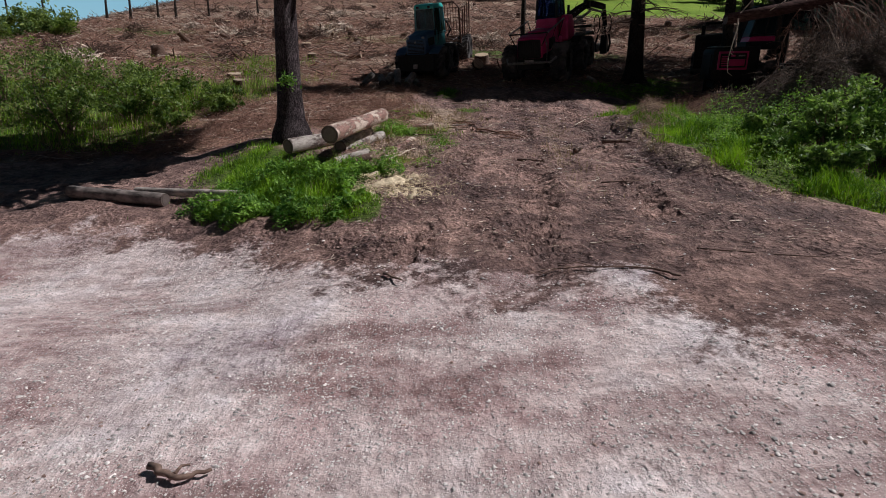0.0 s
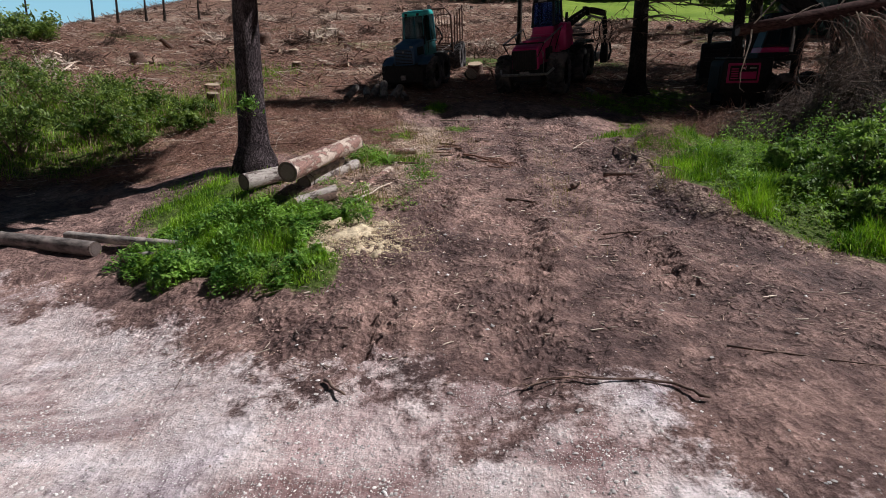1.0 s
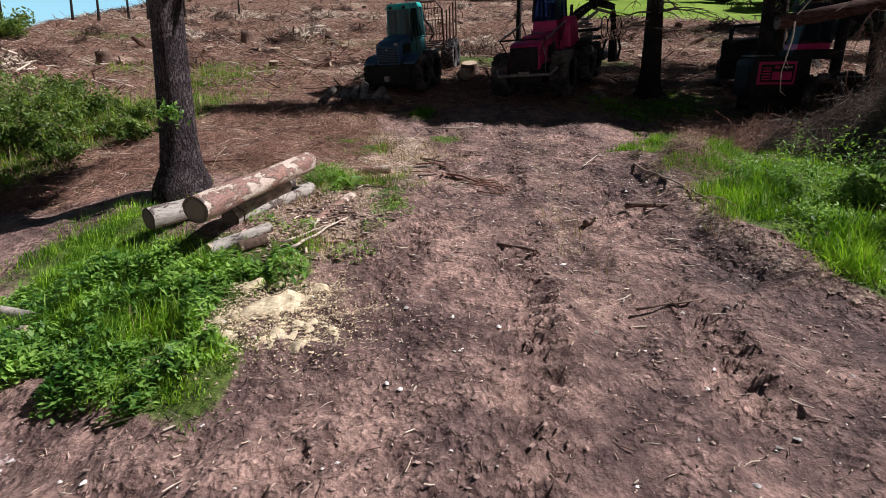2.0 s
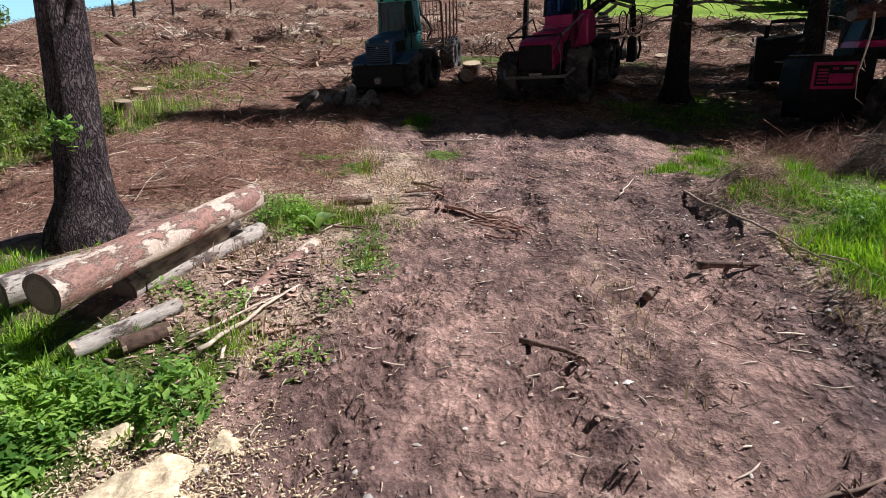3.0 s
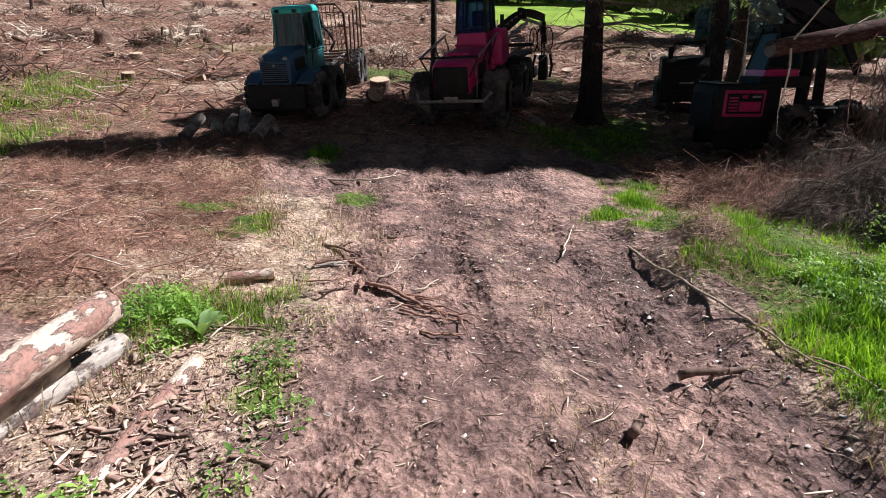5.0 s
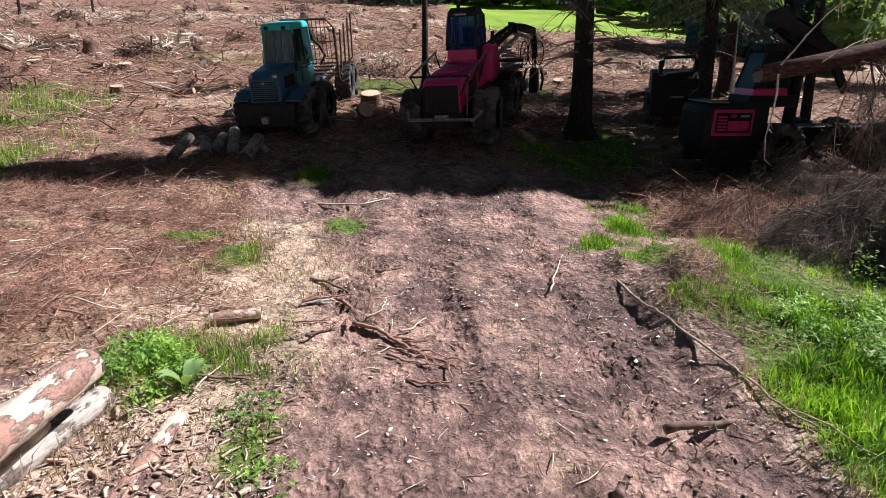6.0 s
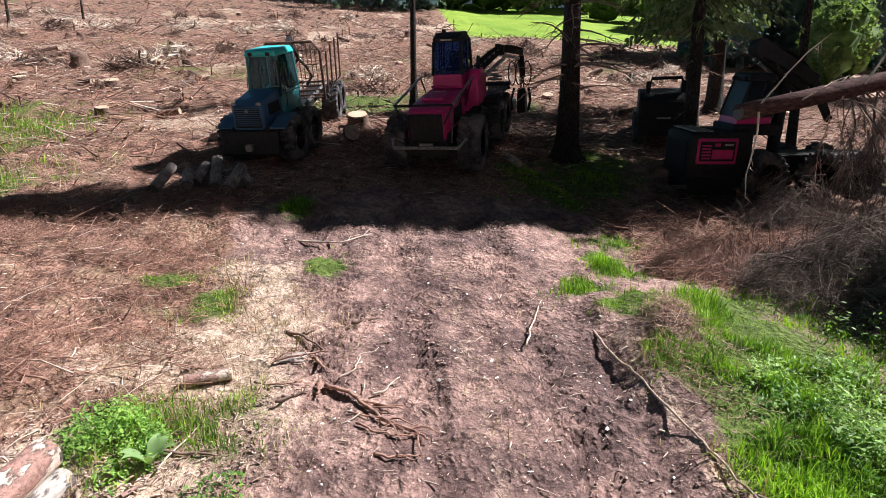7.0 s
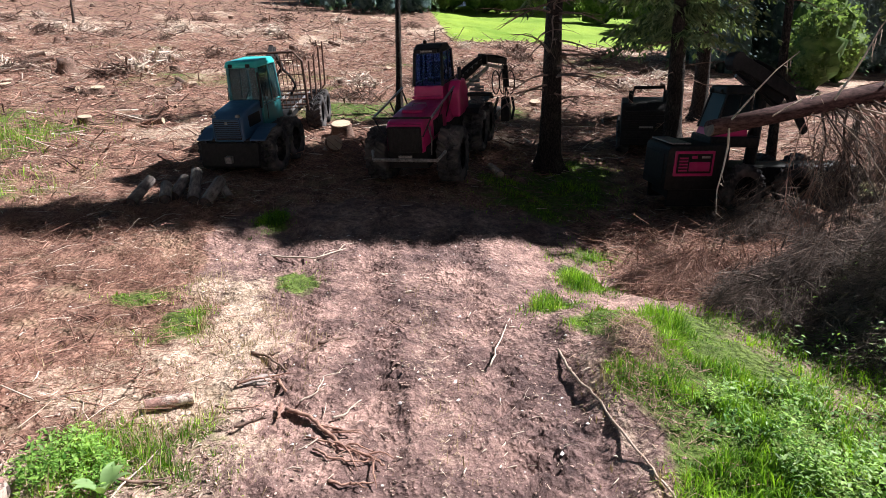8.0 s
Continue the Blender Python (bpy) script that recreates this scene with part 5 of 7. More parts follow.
pieces = [billet(-6, 37 + i, 30 * i, 0.5 + 0.2 * i, 0.1 + 0.02 * i, STUMPBARK, CUT, 230 + i, "sawn log offcut lying on the clear-felled hill") for i in range(5)]
placed = 0
while placed < 110:
    y = rs.uniform(28, 85) if placed > 30 else rs.uniform(36, 50)
    x = rs.uniform(-0.8, 0.7) * y if placed > 30 else rs.uniform(-20, -8)
    if (x > 13 and y > 63) or (y < 33 and x > -5):
        continue
    s = rs.uniform(0.35, 0.95)
    c = copy_thing(rs.choice(pieces), spot(x, y, 90 + rs.uniform(-25, 25), 0, rs.uniform(0, 360), 0.1))
    c.scale = (s, s, s)
    placed += 1


ROCK = mat("earthy grey rock", (0.2, 0.16, 0.145), (0.42, 0.35, 0.32), 9, 0.9, 0.7, 0.015)


def rock(x, y, sx, sy, sz, seed, label):
    bm = bmesh.new()
    bmesh.ops.create_icosphere(bm, subdivisions=3, radius=1)
    rnd = random.Random(seed)
    o = Vector((rnd.uniform(0, 9), rnd.uniform(0, 9), 0))
    for v in bm.verts:
        k = 1 + 0.35 * noise.noise(v.co * 1.3 + o) + 0.12 * noise.noise(v.co * 4 + o)
        v.co = Vector((v.co.x * sx, v.co.y * sy, v.co.z * sz)) * k
    ob = part("rock", bm, ROCK, None, label, True)
    ob.matrix_basis = spot(x, y, 0, 0, rnd.uniform(0, 360), sz * 0.2)
    return tagged(ob, "", "rock")


rock(1.5, 28.9, 0.2, 0.16, 0.12, 1, "pale rough stone by the stump")
billet(1.72, 28.5, -70, 0.16, 0.3, STUMPBARK, CUT, 226, "sawn wood disc leaning on shaded ground", 0.12)
rock(0.55, 16.65, 0.26, 0.16, 0.035, 2, "flat pale stone among twigs")


# ---- sticks and branches on the track ----
def stick(pts, r, material, label, seed, forks=0, lift=0.02):
    rnd = random.Random(seed)
    x0, y0 = pts[0]
    z0 = gz(x0, y0)
    path = []
    for (ax, ay), (bx, by) in zip(pts, pts[1:]):
        for k in range(5):
            u = k / 5
            px, py = ax + (bx - ax) * u + rnd.uniform(-0.02, 0.02), ay + (by - ay) * u + rnd.uniform(-0.02, 0.02)
            path.append(Vector((px - x0, py - y0, gz(px, py) - z0 + lift + r)))
    px, py = pts[-1]
    path.append(Vector((px - x0, py - y0, gz(px, py) - z0 + lift + r)))
    lie = [p.z for p in path]
    for i, p in enumerate(path):
        near = lie[max(0, i - 4):i + 5]
        p.z = sum(near) / len(near) + 0.06 * (max(near) - min(near))
    ob = thing("fallen_branch", pose(x0, y0, z0), label, "branch", "fallen branches")
    bm = bmesh.new()
    tube(bm, path, [r * (1 - 0.6 * i / len(path)) for i in range(len(path))], 7, 0.12, rnd)
    part("stem", bm, material, ob, "", True)
    for i in range(forks):
        q = path[rnd.randint(len(path) // 3, len(path) - 2)]
        d = (path[-1] - path[0])
        a = math.atan2(d.y, d.x) + rnd.choice((-1, 1)) * rnd.uniform(0.3, 0.8)
        L = d.length * rnd.uniform(0.2, 0.4)
        tw = []
        for k in range(6):
            u = k / 5
            wx, wy = q.x + math.cos(a) * L * u + rnd.uniform(-0.03, 0.03), q.y + math.sin(a) * L * u + rnd.uniform(-0.03, 0.03)
            tw.append(Vector((wx, wy, gz(wx + x0, wy + y0) - z0 + lift + r + 0.04 * math.sin(3 * u))))
        bm = bmesh.new()
        tube(bm, tw, [r * 0.5, r * 0.45, r * 0.4, r * 0.35, r * 0.25, r * 0.15], 5)
        part("side_twig", bm, material, ob)
    return ob


stick(((5.06, 16.79), (4.95, 15.95), (5.03, 15.39), (4.95, 14.26), (4.94, 13.81), (4.92, 13.25), (5.01, 12.78)), 0.024, POLE, "long bare grey-brown pole lying along the bank", 1, 1, 0.02)
stick(((2.75, 6.1), (2.52, 6.35), (1.9, 6.45), (1.38, 6.55), (1.17, 6.39)), 0.016, TWIG, "thin forked branch lying on gravel", 2, 4)
stick(((3.87, 16.41), (4.25, 17.17), (4.63, 17.82)), 0.016, TWIG_PALE, "pale straight stick on the muddy track", 3)
stick(((0.33, 17.38), (0.62, 17.17), (0.89, 16.67)), 0.028, TWIG, "dark bent branch on the track", 4, 2)
stick(((0.25, 16.46), (0.58, 16.55), (0.95, 16.6)), 0.02, TWIG_RED, "brown branch over a flat stone", 5, 2, 0.05)
stick(((0.26, 16.45), (0.35, 16.76), (0.68, 16.93)), 0.012, TWIG, "thin arched twig by a flat stone", 30, 1, 0.04)
stick(((0.79, 16.56), (0.92, 16.18)), 0.034, TWIG_RED, "short thick broken branch on mud", 31)
stick(((0.87, 16.07), (0.84, 15.7)), 0.032, TWIG_RED, "short thick broken branch on mud", 32, 1)
stick(((0.93, 15.91), (1.24, 15.7), (1.46, 15.38), (1.64, 15.1), (1.98, 14.88), (2.12, 14.75)), 0.03, TWIG_RED, "long reddish branch lying across the track", 33, 6)
stick(((1.3, 15.09), (1.51, 14.88), (1.81, 14.79), (2.0, 14.85)), 0.016, TWIG_RED, "reddish side branch on trodden mud", 34, 3)
stick(((1.21, 15.37), (1.55, 15.16), (1.85, 14.9)), 0.014, TWIG_RED, "thin reddish branch on trodden mud", 35, 3)
stick(((1.48, 14.58), (1.64, 14.5), (1.98, 14.49)), 0.02, TWIG_RED, "short forked reddish stick on trodden mud", 7, 2)
stick(((1.54, 15.65), (1.73, 15.76), (1.92, 16.03)), 0.018, TWIG_PALE, "short pale bent stick on trodden mud", 8, 1)
stick(((1.31, 17.36), (1.77, 17.52)), 0.03, TWIG, "short dark stick on the muddy track", 6, 1)
stick(((1.54, 15.46), (1.76, 15.34)), 0.016, TWIG, "short dark twig on trodden mud", 36)
stick(((1.11, 16.04), (1.33, 16.19), (1.42, 16.52), (1.65, 16.56)), 0.012, TWIG_PALE, "thin crooked pale twig on mud", 37, 3)
stick(((0.01, 16.15), (0.25, 15.97), (0.63, 15.95)), 0.016, TWIG_RED, "thin brown stick at the grass edge", 38, 2)
stick(((0.35, 15.59), (0.73, 15.8)), 0.02, TWIG, "dark twig at the grass edge", 39, 3)
stick(((2.3, 18.27), (2.59, 18.09), (2.74, 17.73)), 0.016, TWIG, "dark crooked twig in a wheel rut", 40, 2)
stick(((2.42, 18.29), (2.76, 18.68)), 0.012, TWIG, "thin dark twig in a wheel rut", 41, 1)
stick(((-0.75, 14.65), (-0.48, 15.63)), 0.012, TWIG_PALE, "thin pale stick in the grass", 42)
stick(((3.8, 13.25), (4.6, 13.2)), 0.05, TWIG, "dark rotten branch on mud", 9, 1)
stick(((3.0, 12.65), (3.2, 12.85)), 0.05, TWIG, "dark broken wood piece on mud", 10, 2)
stick(((1.6, 11.85), (2.0, 11.6), (2.05, 11.5)), 0.03, TWIG, "dark crooked twig on trodden mud", 11, 3)
stick(((-1.16, 11.55), (-0.9, 12.2), (-0.64, 12.92)), 0.024, TWIG_PALE, "pale stick on bark chips", 12, 0, 0.05)
stick(((-1.3, 11.75), (-1.0, 12.3), (-0.8, 12.6)), 0.016, TWIG_PALE, "thin pale stick on bark chips", 43, 1, 0.05)
stick(((-0.75, 6.75), (-0.5, 6.45)), 0.02, TWIG, "short dark stick on gravel", 13)
stick(((-2.08, 3.46), (-1.83, 3.31), (-1.62, 3.4)), 0.03, TWIG, "dark bark scrap on gravel", 14, 1)
stick(((0.1, 21.2), (1.2, 20.6), (2.0, 21.4)), 0.025, TWIG_PALE, "pale branch at the shadow's edge", 15, 3)
stick(((-1.5, 15.3), (-0.6, 14.9), (-0.2, 14.8)), 0.025, TWIG, "bent branch by the leafy weeds", 16, 1)
stick(((3.3, 6.9), (4.6, 6.4)), 0.012, TWIG, "thin twig on gravel", 17)
stick(((-4.2, 16.1), (-3.2, 16.6), (-2.4, 16.2)), 0.03, TWIG_RED, "reddish branch on brash", 18, 3)
stick(((2.9, 10.0), (3.8, 10.35)), 0.018, TWIG, "thin twig on the track", 19, 2)


# ---- small litter as stuff ----
def scatter_sticks(name, n, area, mask, length, radius, material, seed, label, lift=0.01, pitch=0.25, flat=1.6, bent=True):
    """Three-sided splinters lying about."""
    rnd = np.random.RandomState(seed)
    x0, x1, y0, y1 = area
    x, y = rnd.uniform(x0, x1, n * 4), rnd.uniform(y0, y1, n * 4)
    keep = rnd.rand(n * 4) < mask(x, y)
    x, y = x[keep][:n], y[keep][:n]
    n = len(x)
    z = height(x, y) + lift
    az, el = rnd.uniform(0, 6.283, n), rnd.normal(0, pitch, n)
    L = length[0] + (length[1] - length[0]) * rnd.rand(n) ** 2.2
    r = radius[0] + (radius[1] - radius[0]) * rnd.rand(n) ** 2
    d = np.stack([np.cos(az) * np.cos(el), np.sin(az) * np.cos(el), np.sin(el)], -1) * L[:, None]
    p = np.stack([x, y, z + np.abs(np.sin(el)) * L * 0.5], -1)
    s = np.stack([-np.sin(az), np.cos(az), np.zeros(n)], -1) * r[:, None]
    up = np.stack([np.zeros(n), np.zeros(n), r * flat], -1)
    bend = rnd.normal(0, 0.12, (n, 3)) * L[:, None]
    V = np.stack([p - d / 2 - s, p - d / 2 + s, p - d / 2 + up, p + bend * 0.4 - s, p + bend * 0.4 + s, p + bend * 0.4 + up, p + d / 2 - s * 0.5, p + d / 2 + s * 0.5, p + d / 2 + up * 0.6], 1).reshape(-1, 3)
    f = np.array([(0, 1, 4, 3), (1, 2, 5, 4), (2, 0, 3, 5), (3, 4, 7, 6), (4, 5, 8, 7), (5, 3, 6, 8)])
    if not bent:
        V = V.reshape(n, 9, 3)[:, [0, 1, 2, 6, 7, 8]].reshape(-1, 3)
        F = (f[None, :3] + 6 * np.arange(n)[:, None, None]).reshape(-1, 4)
    else:
        F = (f[None] + 9 * np.arange(n)[:, None, None]).reshape(-1, 4)
    return tagged(raw_mesh(name, V, F, material), label, "litter", kind="stuff")


def m_brash(x, y):
    c = covers(x, y)
    return c[2] * (1 - c[4]) * (1 - 0.6 * c[1])


def m_track(x, y):
    c = covers(x, y)
    return np.clip(1 - c[0] - c[1] - 0.5 * c[2], 0, 1)


CLOD = mat("dry mud clods", (0.16, 0.095, 0.08), (0.42, 0.29, 0.25), 14, 0.95, 0.5, 0.006, island=0.4)


def pebbles(name, n, area, mask, size, material, seed, label):
    rnd = np.random.RandomState(seed)
    x0, x1, y0, y1 = area
    x, y = rnd.uniform(x0, x1, n * 3), rnd.uniform(y0, y1, n * 3)
    keep = rnd.rand(n * 3) < mask(x, y)
    x, y = x[keep][:n], y[keep][:n]
    n = len(x)
    r = size[0] + (size[1] - size[0]) * rnd.rand(n) ** 1.8
    z = height(x, y) + r * 0.15
    base = np.array([(1, 0, 0), (0.3, 0.95, 0), (-0.8, 0.6, 0), (-0.8, -0.6, 0), (0.3, -0.95, 0), (0.15, 0.2, 0.75), (-0.3, -0.25, 0.65)], float)
    V = base[None] * (1 + rnd.uniform(-0.45, 0.35, (n, 7, 1))) * np.stack([rnd.uniform(0.8, 1.5, n), rnd.uniform(0.5, 0.95, n), rnd.uniform(0.5, 1.1, n)], -1)[:, None] * r[:, None, None]
    a = rnd.uniform(0, 6.283, n)
    ca, sa = np.cos(a)[:, None], np.sin(a)[:, None]
    V = np.stack([V[..., 0] * ca - V[..., 1] * sa, V[..., 0] * sa + V[..., 1] * ca, V[..., 2]], -1) + np.stack([x, y, z], -1)[:, None]
    f = np.array([(0, 1, 5), (1, 2, 5), (2, 6, 5), (2, 3, 6), (3, 4, 6), (4, 0, 5), (4, 5, 6)])
    F = (f[None] + 7 * np.arange(n)[:, None, None]).reshape(-1, 3)
    return tagged(raw_mesh(name, V.reshape(-1, 3), F, material), label, "stones", kind="stuff")


scatter_sticks("brash_twigs", 12000, (-12, 9, 14, 31), m_brash, (0.08, 0.6), (0.0025, 0.009), TWIG_RED, 1, "red-brown dead twigs and needles", 0.02, 0.3)
scatter_sticks("pale_twigs", 2600, (-14, 12, 14, 34), m_brash, (0.06, 0.5), (0.003, 0.011), TWIG_PALE, 2, "bleached twigs on brash", 0.03, 0.2)
scatter_sticks("brash_sticks", 420, (-12, -0.8, 15, 27), m_brash, (0.25, 1.3), (0.004, 0.013), TWIG_RED, 47, "long red-brown sticks lying on brash", 0.06, 0.18)
scatter_sticks("pale_brash_sticks", 170, (-12, -0.8, 15, 27), m_brash, (0.25, 1.2), (0.004, 0.013), TWIG_PALE, 48, "long bleached sticks lying on brash", 0.07, 0.15)
scatter_sticks("hill_brash", 26000, (-38, 28, 27, 62), m_brash, (0.15, 1.3), (0.006, 0.028), TWIG_RED, 3, "dead branches over the felled hill", 0.06, 0.25, bent=False)
scatter_sticks("hill_pale_brash", 6500, (-40, 30, 28, 80), m_brash, (0.12, 1.3), (0.007, 0.034), TWIG_PALE, 4, "bleached branches over the felled hill", 0.08, 0.2, bent=False)
scatter_sticks("hill_dark_brash", 7000, (-36, 28, 27, 56), m_brash, (0.15, 1.2), (0.01, 0.045), STUMPBARK, 45, "dark bark and roots over the felled hill", 0.05, 0.3, bent=False)
scatter_sticks("hill_far_brash", 6000, (-80, 60, 60, 120), m_brash, (0.3, 2.0), (0.02, 0.08), TWIG, 5, "dark heaps of branches on the far hill", 0.1, 0.3, bent=False)
scatter_sticks("track_chips", 4500, (-3, 6, 7, 22), m_track, (0.012, 0.08), (0.004, 0.013), CHIP, 6, "wood chips trodden into mud", 0.004, 0.3, 0.7, bent=False)
pebbles("mud_clods", 5000, (-2, 6, 6.5, 18), lambda x, y: m_track(x, y) * np.clip(0.4 + 1.4 * fbm(x, y, 1.1, 3, 171), 0.05, 1), (0.008, 0.03), CLOD, 11, "crumbled clods of brown mud on the track")
scatter_sticks("track_splinters", 420, (-2, 6, 7, 20), m_track, (0.06, 0.28), (0.004, 0.012), TWIG_PALE, 46, "pale splinters trodden into mud", 0.006, 0.12)
scatter_sticks("track_twigs", 2600, (-4, 7, 6, 24), m_track, (0.04, 0.3), (0.002, 0.006), TWIG, 7, "dark twigs trodden into mud", 0.006, 0.12, bent=False)
scatter_sticks("bark_chips", 1800, (-2.8, 0.3, 10.8, 16), lambda x, y: covers(x, y)[3], (0.02, 0.11), (0.005, 0.016), CHIP, 8, "pale bark and chips by the logs", 0.008, 0.3, 0.4, bent=False)
scatter_sticks("bark_flakes", 1600, (-2.8, 0.3, 10.8, 16), lambda x, y: covers(x, y)[3], (0.02, 0.13), (0.005, 0.02), FLAKE, 9, "red bark flakes by the logs", 0.008, 0.3, 0.4)

scatter_sticks("bark_slabs", 170, (-2.4, 0.2, 11.3, 15.2), lambda x, y: np.clip(0.15 * covers(x, y)[3] + bump(x, y, -1.0, 12.9, 0.55, 1.2), 0, 1), (0.06, 0.26), (0.02, 0.055), FLAKE, 10, "broad slabs of shed bark by the logs", 0.008, 0.08, 0.3)
scatter_sticks("pale_bark_slabs", 110, (-2.4, 0.2, 11.3, 15.2), lambda x, y: np.clip(bump(x, y, -1.1, 12.9, 0.5, 1.2), 0, 1), (0.06, 0.24), (0.02, 0.05), CHIP, 16, "pale inner bark slabs by the logs", 0.01, 0.1, 0.3)


scatter_sticks("dead_fern", 2600, (4.9, 7.3, 13, 17.4), lambda x, y: np.clip(1.2 * bump(x, y, 6.05, 15.95, 0.42, 0.55) + 0.45 * bump(x, y, 5.6, 14.8, 0.3, 0.9), 0, 1), (0.06, 0.4), (0.002, 0.006), DEADFERN, 21, "brown dead fern heap on the bank", 0.05, 0.5)
scatter_sticks("bank_brash", 3200, (7.5, 14, 17, 22.5), m_brash, (0.15, 1.2), (0.004, 0.014), TWIG_RED, 22, "red-brown branches under the broken tree", 0.04, 0.25)


def brash_heaps(count, seed, material, thick, label):
    """Heaps of roots and branches on the felled hill."""
    rnd = np.random.RandomState(seed)
    V, F, off = [], [], 0
    f = np.array([(0, 1, 4, 3), (1, 2, 5, 4), (2, 0, 3, 5)])
    for i in range(count):
        cy = rnd.uniform(31, 85)
        cx = rnd.uniform(-0.75, 0.6) * cy
        if (cx > 13 and cy > 62) or (cy < 36 and cx > -5):
            continue
        size = rnd.uniform(0.5, 1.3)
        n = 80
        x, y = cx + rnd.normal(0, 0.5, n) * size, cy + rnd.normal(0, 0.4, n) * size
        z = height(x, y) + rnd.rand(n) * 0.7 * size * np.exp(-(((x - cx) / size) ** 2 + ((y - cy) / size) ** 2))
        az, el = rnd.uniform(0, 6.283, n), rnd.normal(0.25, 0.5, n)
        L, r = rnd.uniform(0.3, 1.1, n) * size, rnd.uniform(0.01, 0.05, n) * size * thick
        d = np.stack([np.cos(az) * np.cos(el), np.sin(az) * np.cos(el), np.sin(el)], -1) * L[:, None] / 2
        s = np.stack([-np.sin(az), np.cos(az), 0 * az], -1) * r[:, None]
        up = np.stack([0 * r, 0 * r, r * 1.6], -1)
        p = np.stack([x, y, z], -1)
        V.append(np.stack([p - d - s, p - d + s, p - d + up, p + d - s * 0.4, p + d + s * 0.4, p + d + up * 0.4], 1).reshape(-1, 3))
        F.append((f[None] + 6 * np.arange(n)[:, None, None]).reshape(-1, 4) + off)
        off += 6 * n
    return tagged(raw_mesh("brash_heaps", np.concatenate(V), np.concatenate(F), material), label, "brash", kind="stuff")


brash_heaps(85, 12, STUMPBARK, 1.0, "dark heaps of roots and branches on the hill")
brash_heaps(40, 15, TWIG_PALE, 1.3, "bleached heaps of split wood on the hill")


pebbles("gravel_stones", 15000, (-7, 8, 1.5, 10), lambda x, y: covers(x, y)[0] * np.clip(0.45 + 1.3 * fbm(x, y, 0.9, 4, 141), 0.08, 1), (0.007, 0.022), STONE, 1, "loose pale crushed stones on the gravel yard")
pebbles("dark_stones", 1300, (-7, 8, 1.5, 8.5), lambda x, y: covers(x, y)[0] * np.clip(0.3 + 1.6 * fbm(x, y, 1.3, 3, 151), 0.05, 1), (0.006, 0.022), CLOD, 3, "scattered dark stones and crumbs on the gravel yard")
pebbles("track_stones", 700, (-3, 6, 6, 22), m_track, (0.006, 0.035), STONE, 2, "few pale stones in mud")


# ---- sawdust heap ----
def sawdust():
    rnd = np.random.RandomState(4)
    n = 46
    a, b = np.meshgrid(np.linspace(-0.75, 0.75, n), np.linspace(-0.75, 0.75, n))
    d = np.hypot(a, b * 1.1) + 1.0 * fbm(a + 3, b + 8, 0.26, 5, 3)
    x, y = -0.95 + a * 1.0, 10.12 + b * 0.95
    z = height(x, y) + 0.06 * step(0.6, 0.15, d) - 0.022 + 0.05 * fbm(x, y, 0.1, 3, 4)
    i = np.arange(n * n).reshape(n, n)
    f = np.stack([i[:-1, :-1], i[:-1, 1:], i[1:, 1:], i[1:, :-1]], -1).reshape(-1, 4)
    tagged(raw_mesh("sawdust_heap", np.stack([x, y, z], -1).reshape(-1, 3), f, SAWDUST, True), "pale yellow sawdust heap at the grass edge", "sawdust", kind="stuff")


sawdust()
scatter_sticks("sawdust_chips", 6500, (-2.1, 0.4, 9.0, 11.2), lambda x, y: np.clip(1.2 * bump(x, y, -0.95, 10.15, 0.7, 0.6), 0, 1), (0.006, 0.045), (0.003, 0.011), SAWDUST, 14, "pale wood chips round the sawdust", 0.005, 0.2)


# ---- grass and weeds ----
def blades(name, n, area, mask, length, width, material, seed, label, lean=0.5):
    rnd = np.random.RandomState(seed)
    x0, x1, y0, y1 = area
    x, y = rnd.uniform(x0, x1, n * 4), rnd.uniform(y0, y1, n * 4)
    m = mask(x, y)
    keep = rnd.rand(n * 4) < m
    x, y, m = x[keep][:n], y[keep][:n], m[keep][:n]
    n = len(x)
    z = height(x, y) - 0.02
    clump = 0.25 + 1.9 * np.clip(0.38 + 1.7 * fbm(x, y, 0.5, 3, 61), 0, 1) ** 1.3
    L = (length[0] + (length[1] - length[0]) * rnd.rand(n)) * clump * (0.45 + 0.55 * m)
    az, t = rnd.uniform(0, 6.283, n), np.abs(rnd.normal(0, lean, n))
    d = np.stack([np.cos(az) * np.sin(t), np.sin(az) * np.sin(t), np.cos(t)], -1)
    d2 = np.stack([np.cos(az) * np.sin(t * 2.1 + 0.2), np.sin(az) * np.sin(t * 2.1 + 0.2), np.cos(np.clip(t * 2.1 + 0.2, 0, 2))], -1)
    s = np.stack([-np.sin(az + 0.6), np.cos(az + 0.6), np.zeros(n)], -1) * (width[0] + (width[1] - width[0]) * rnd.rand(n))[:, None]
    p = np.stack([x, y, z], -1)
    q = p + d * (L * 0.55)[:, None]
    e = q + d2 * (L * 0.45)[:, None]
    V = np.stack([p - s, p + s, q + s * 0.85, q - s * 0.85, e], 1).reshape(-1, 3)
    f = np.array([(0, 1, 2), (0, 2, 3), (3, 2, 4)])
    F = (f[None] + 5 * np.arange(n)[:, None, None]).reshape(-1, 3)
    return tagged(raw_mesh(name, V, F, material), label, "grass", kind="stuff")


def m_grass(x, y):
    return covers(x, y)[1] ** 1.5


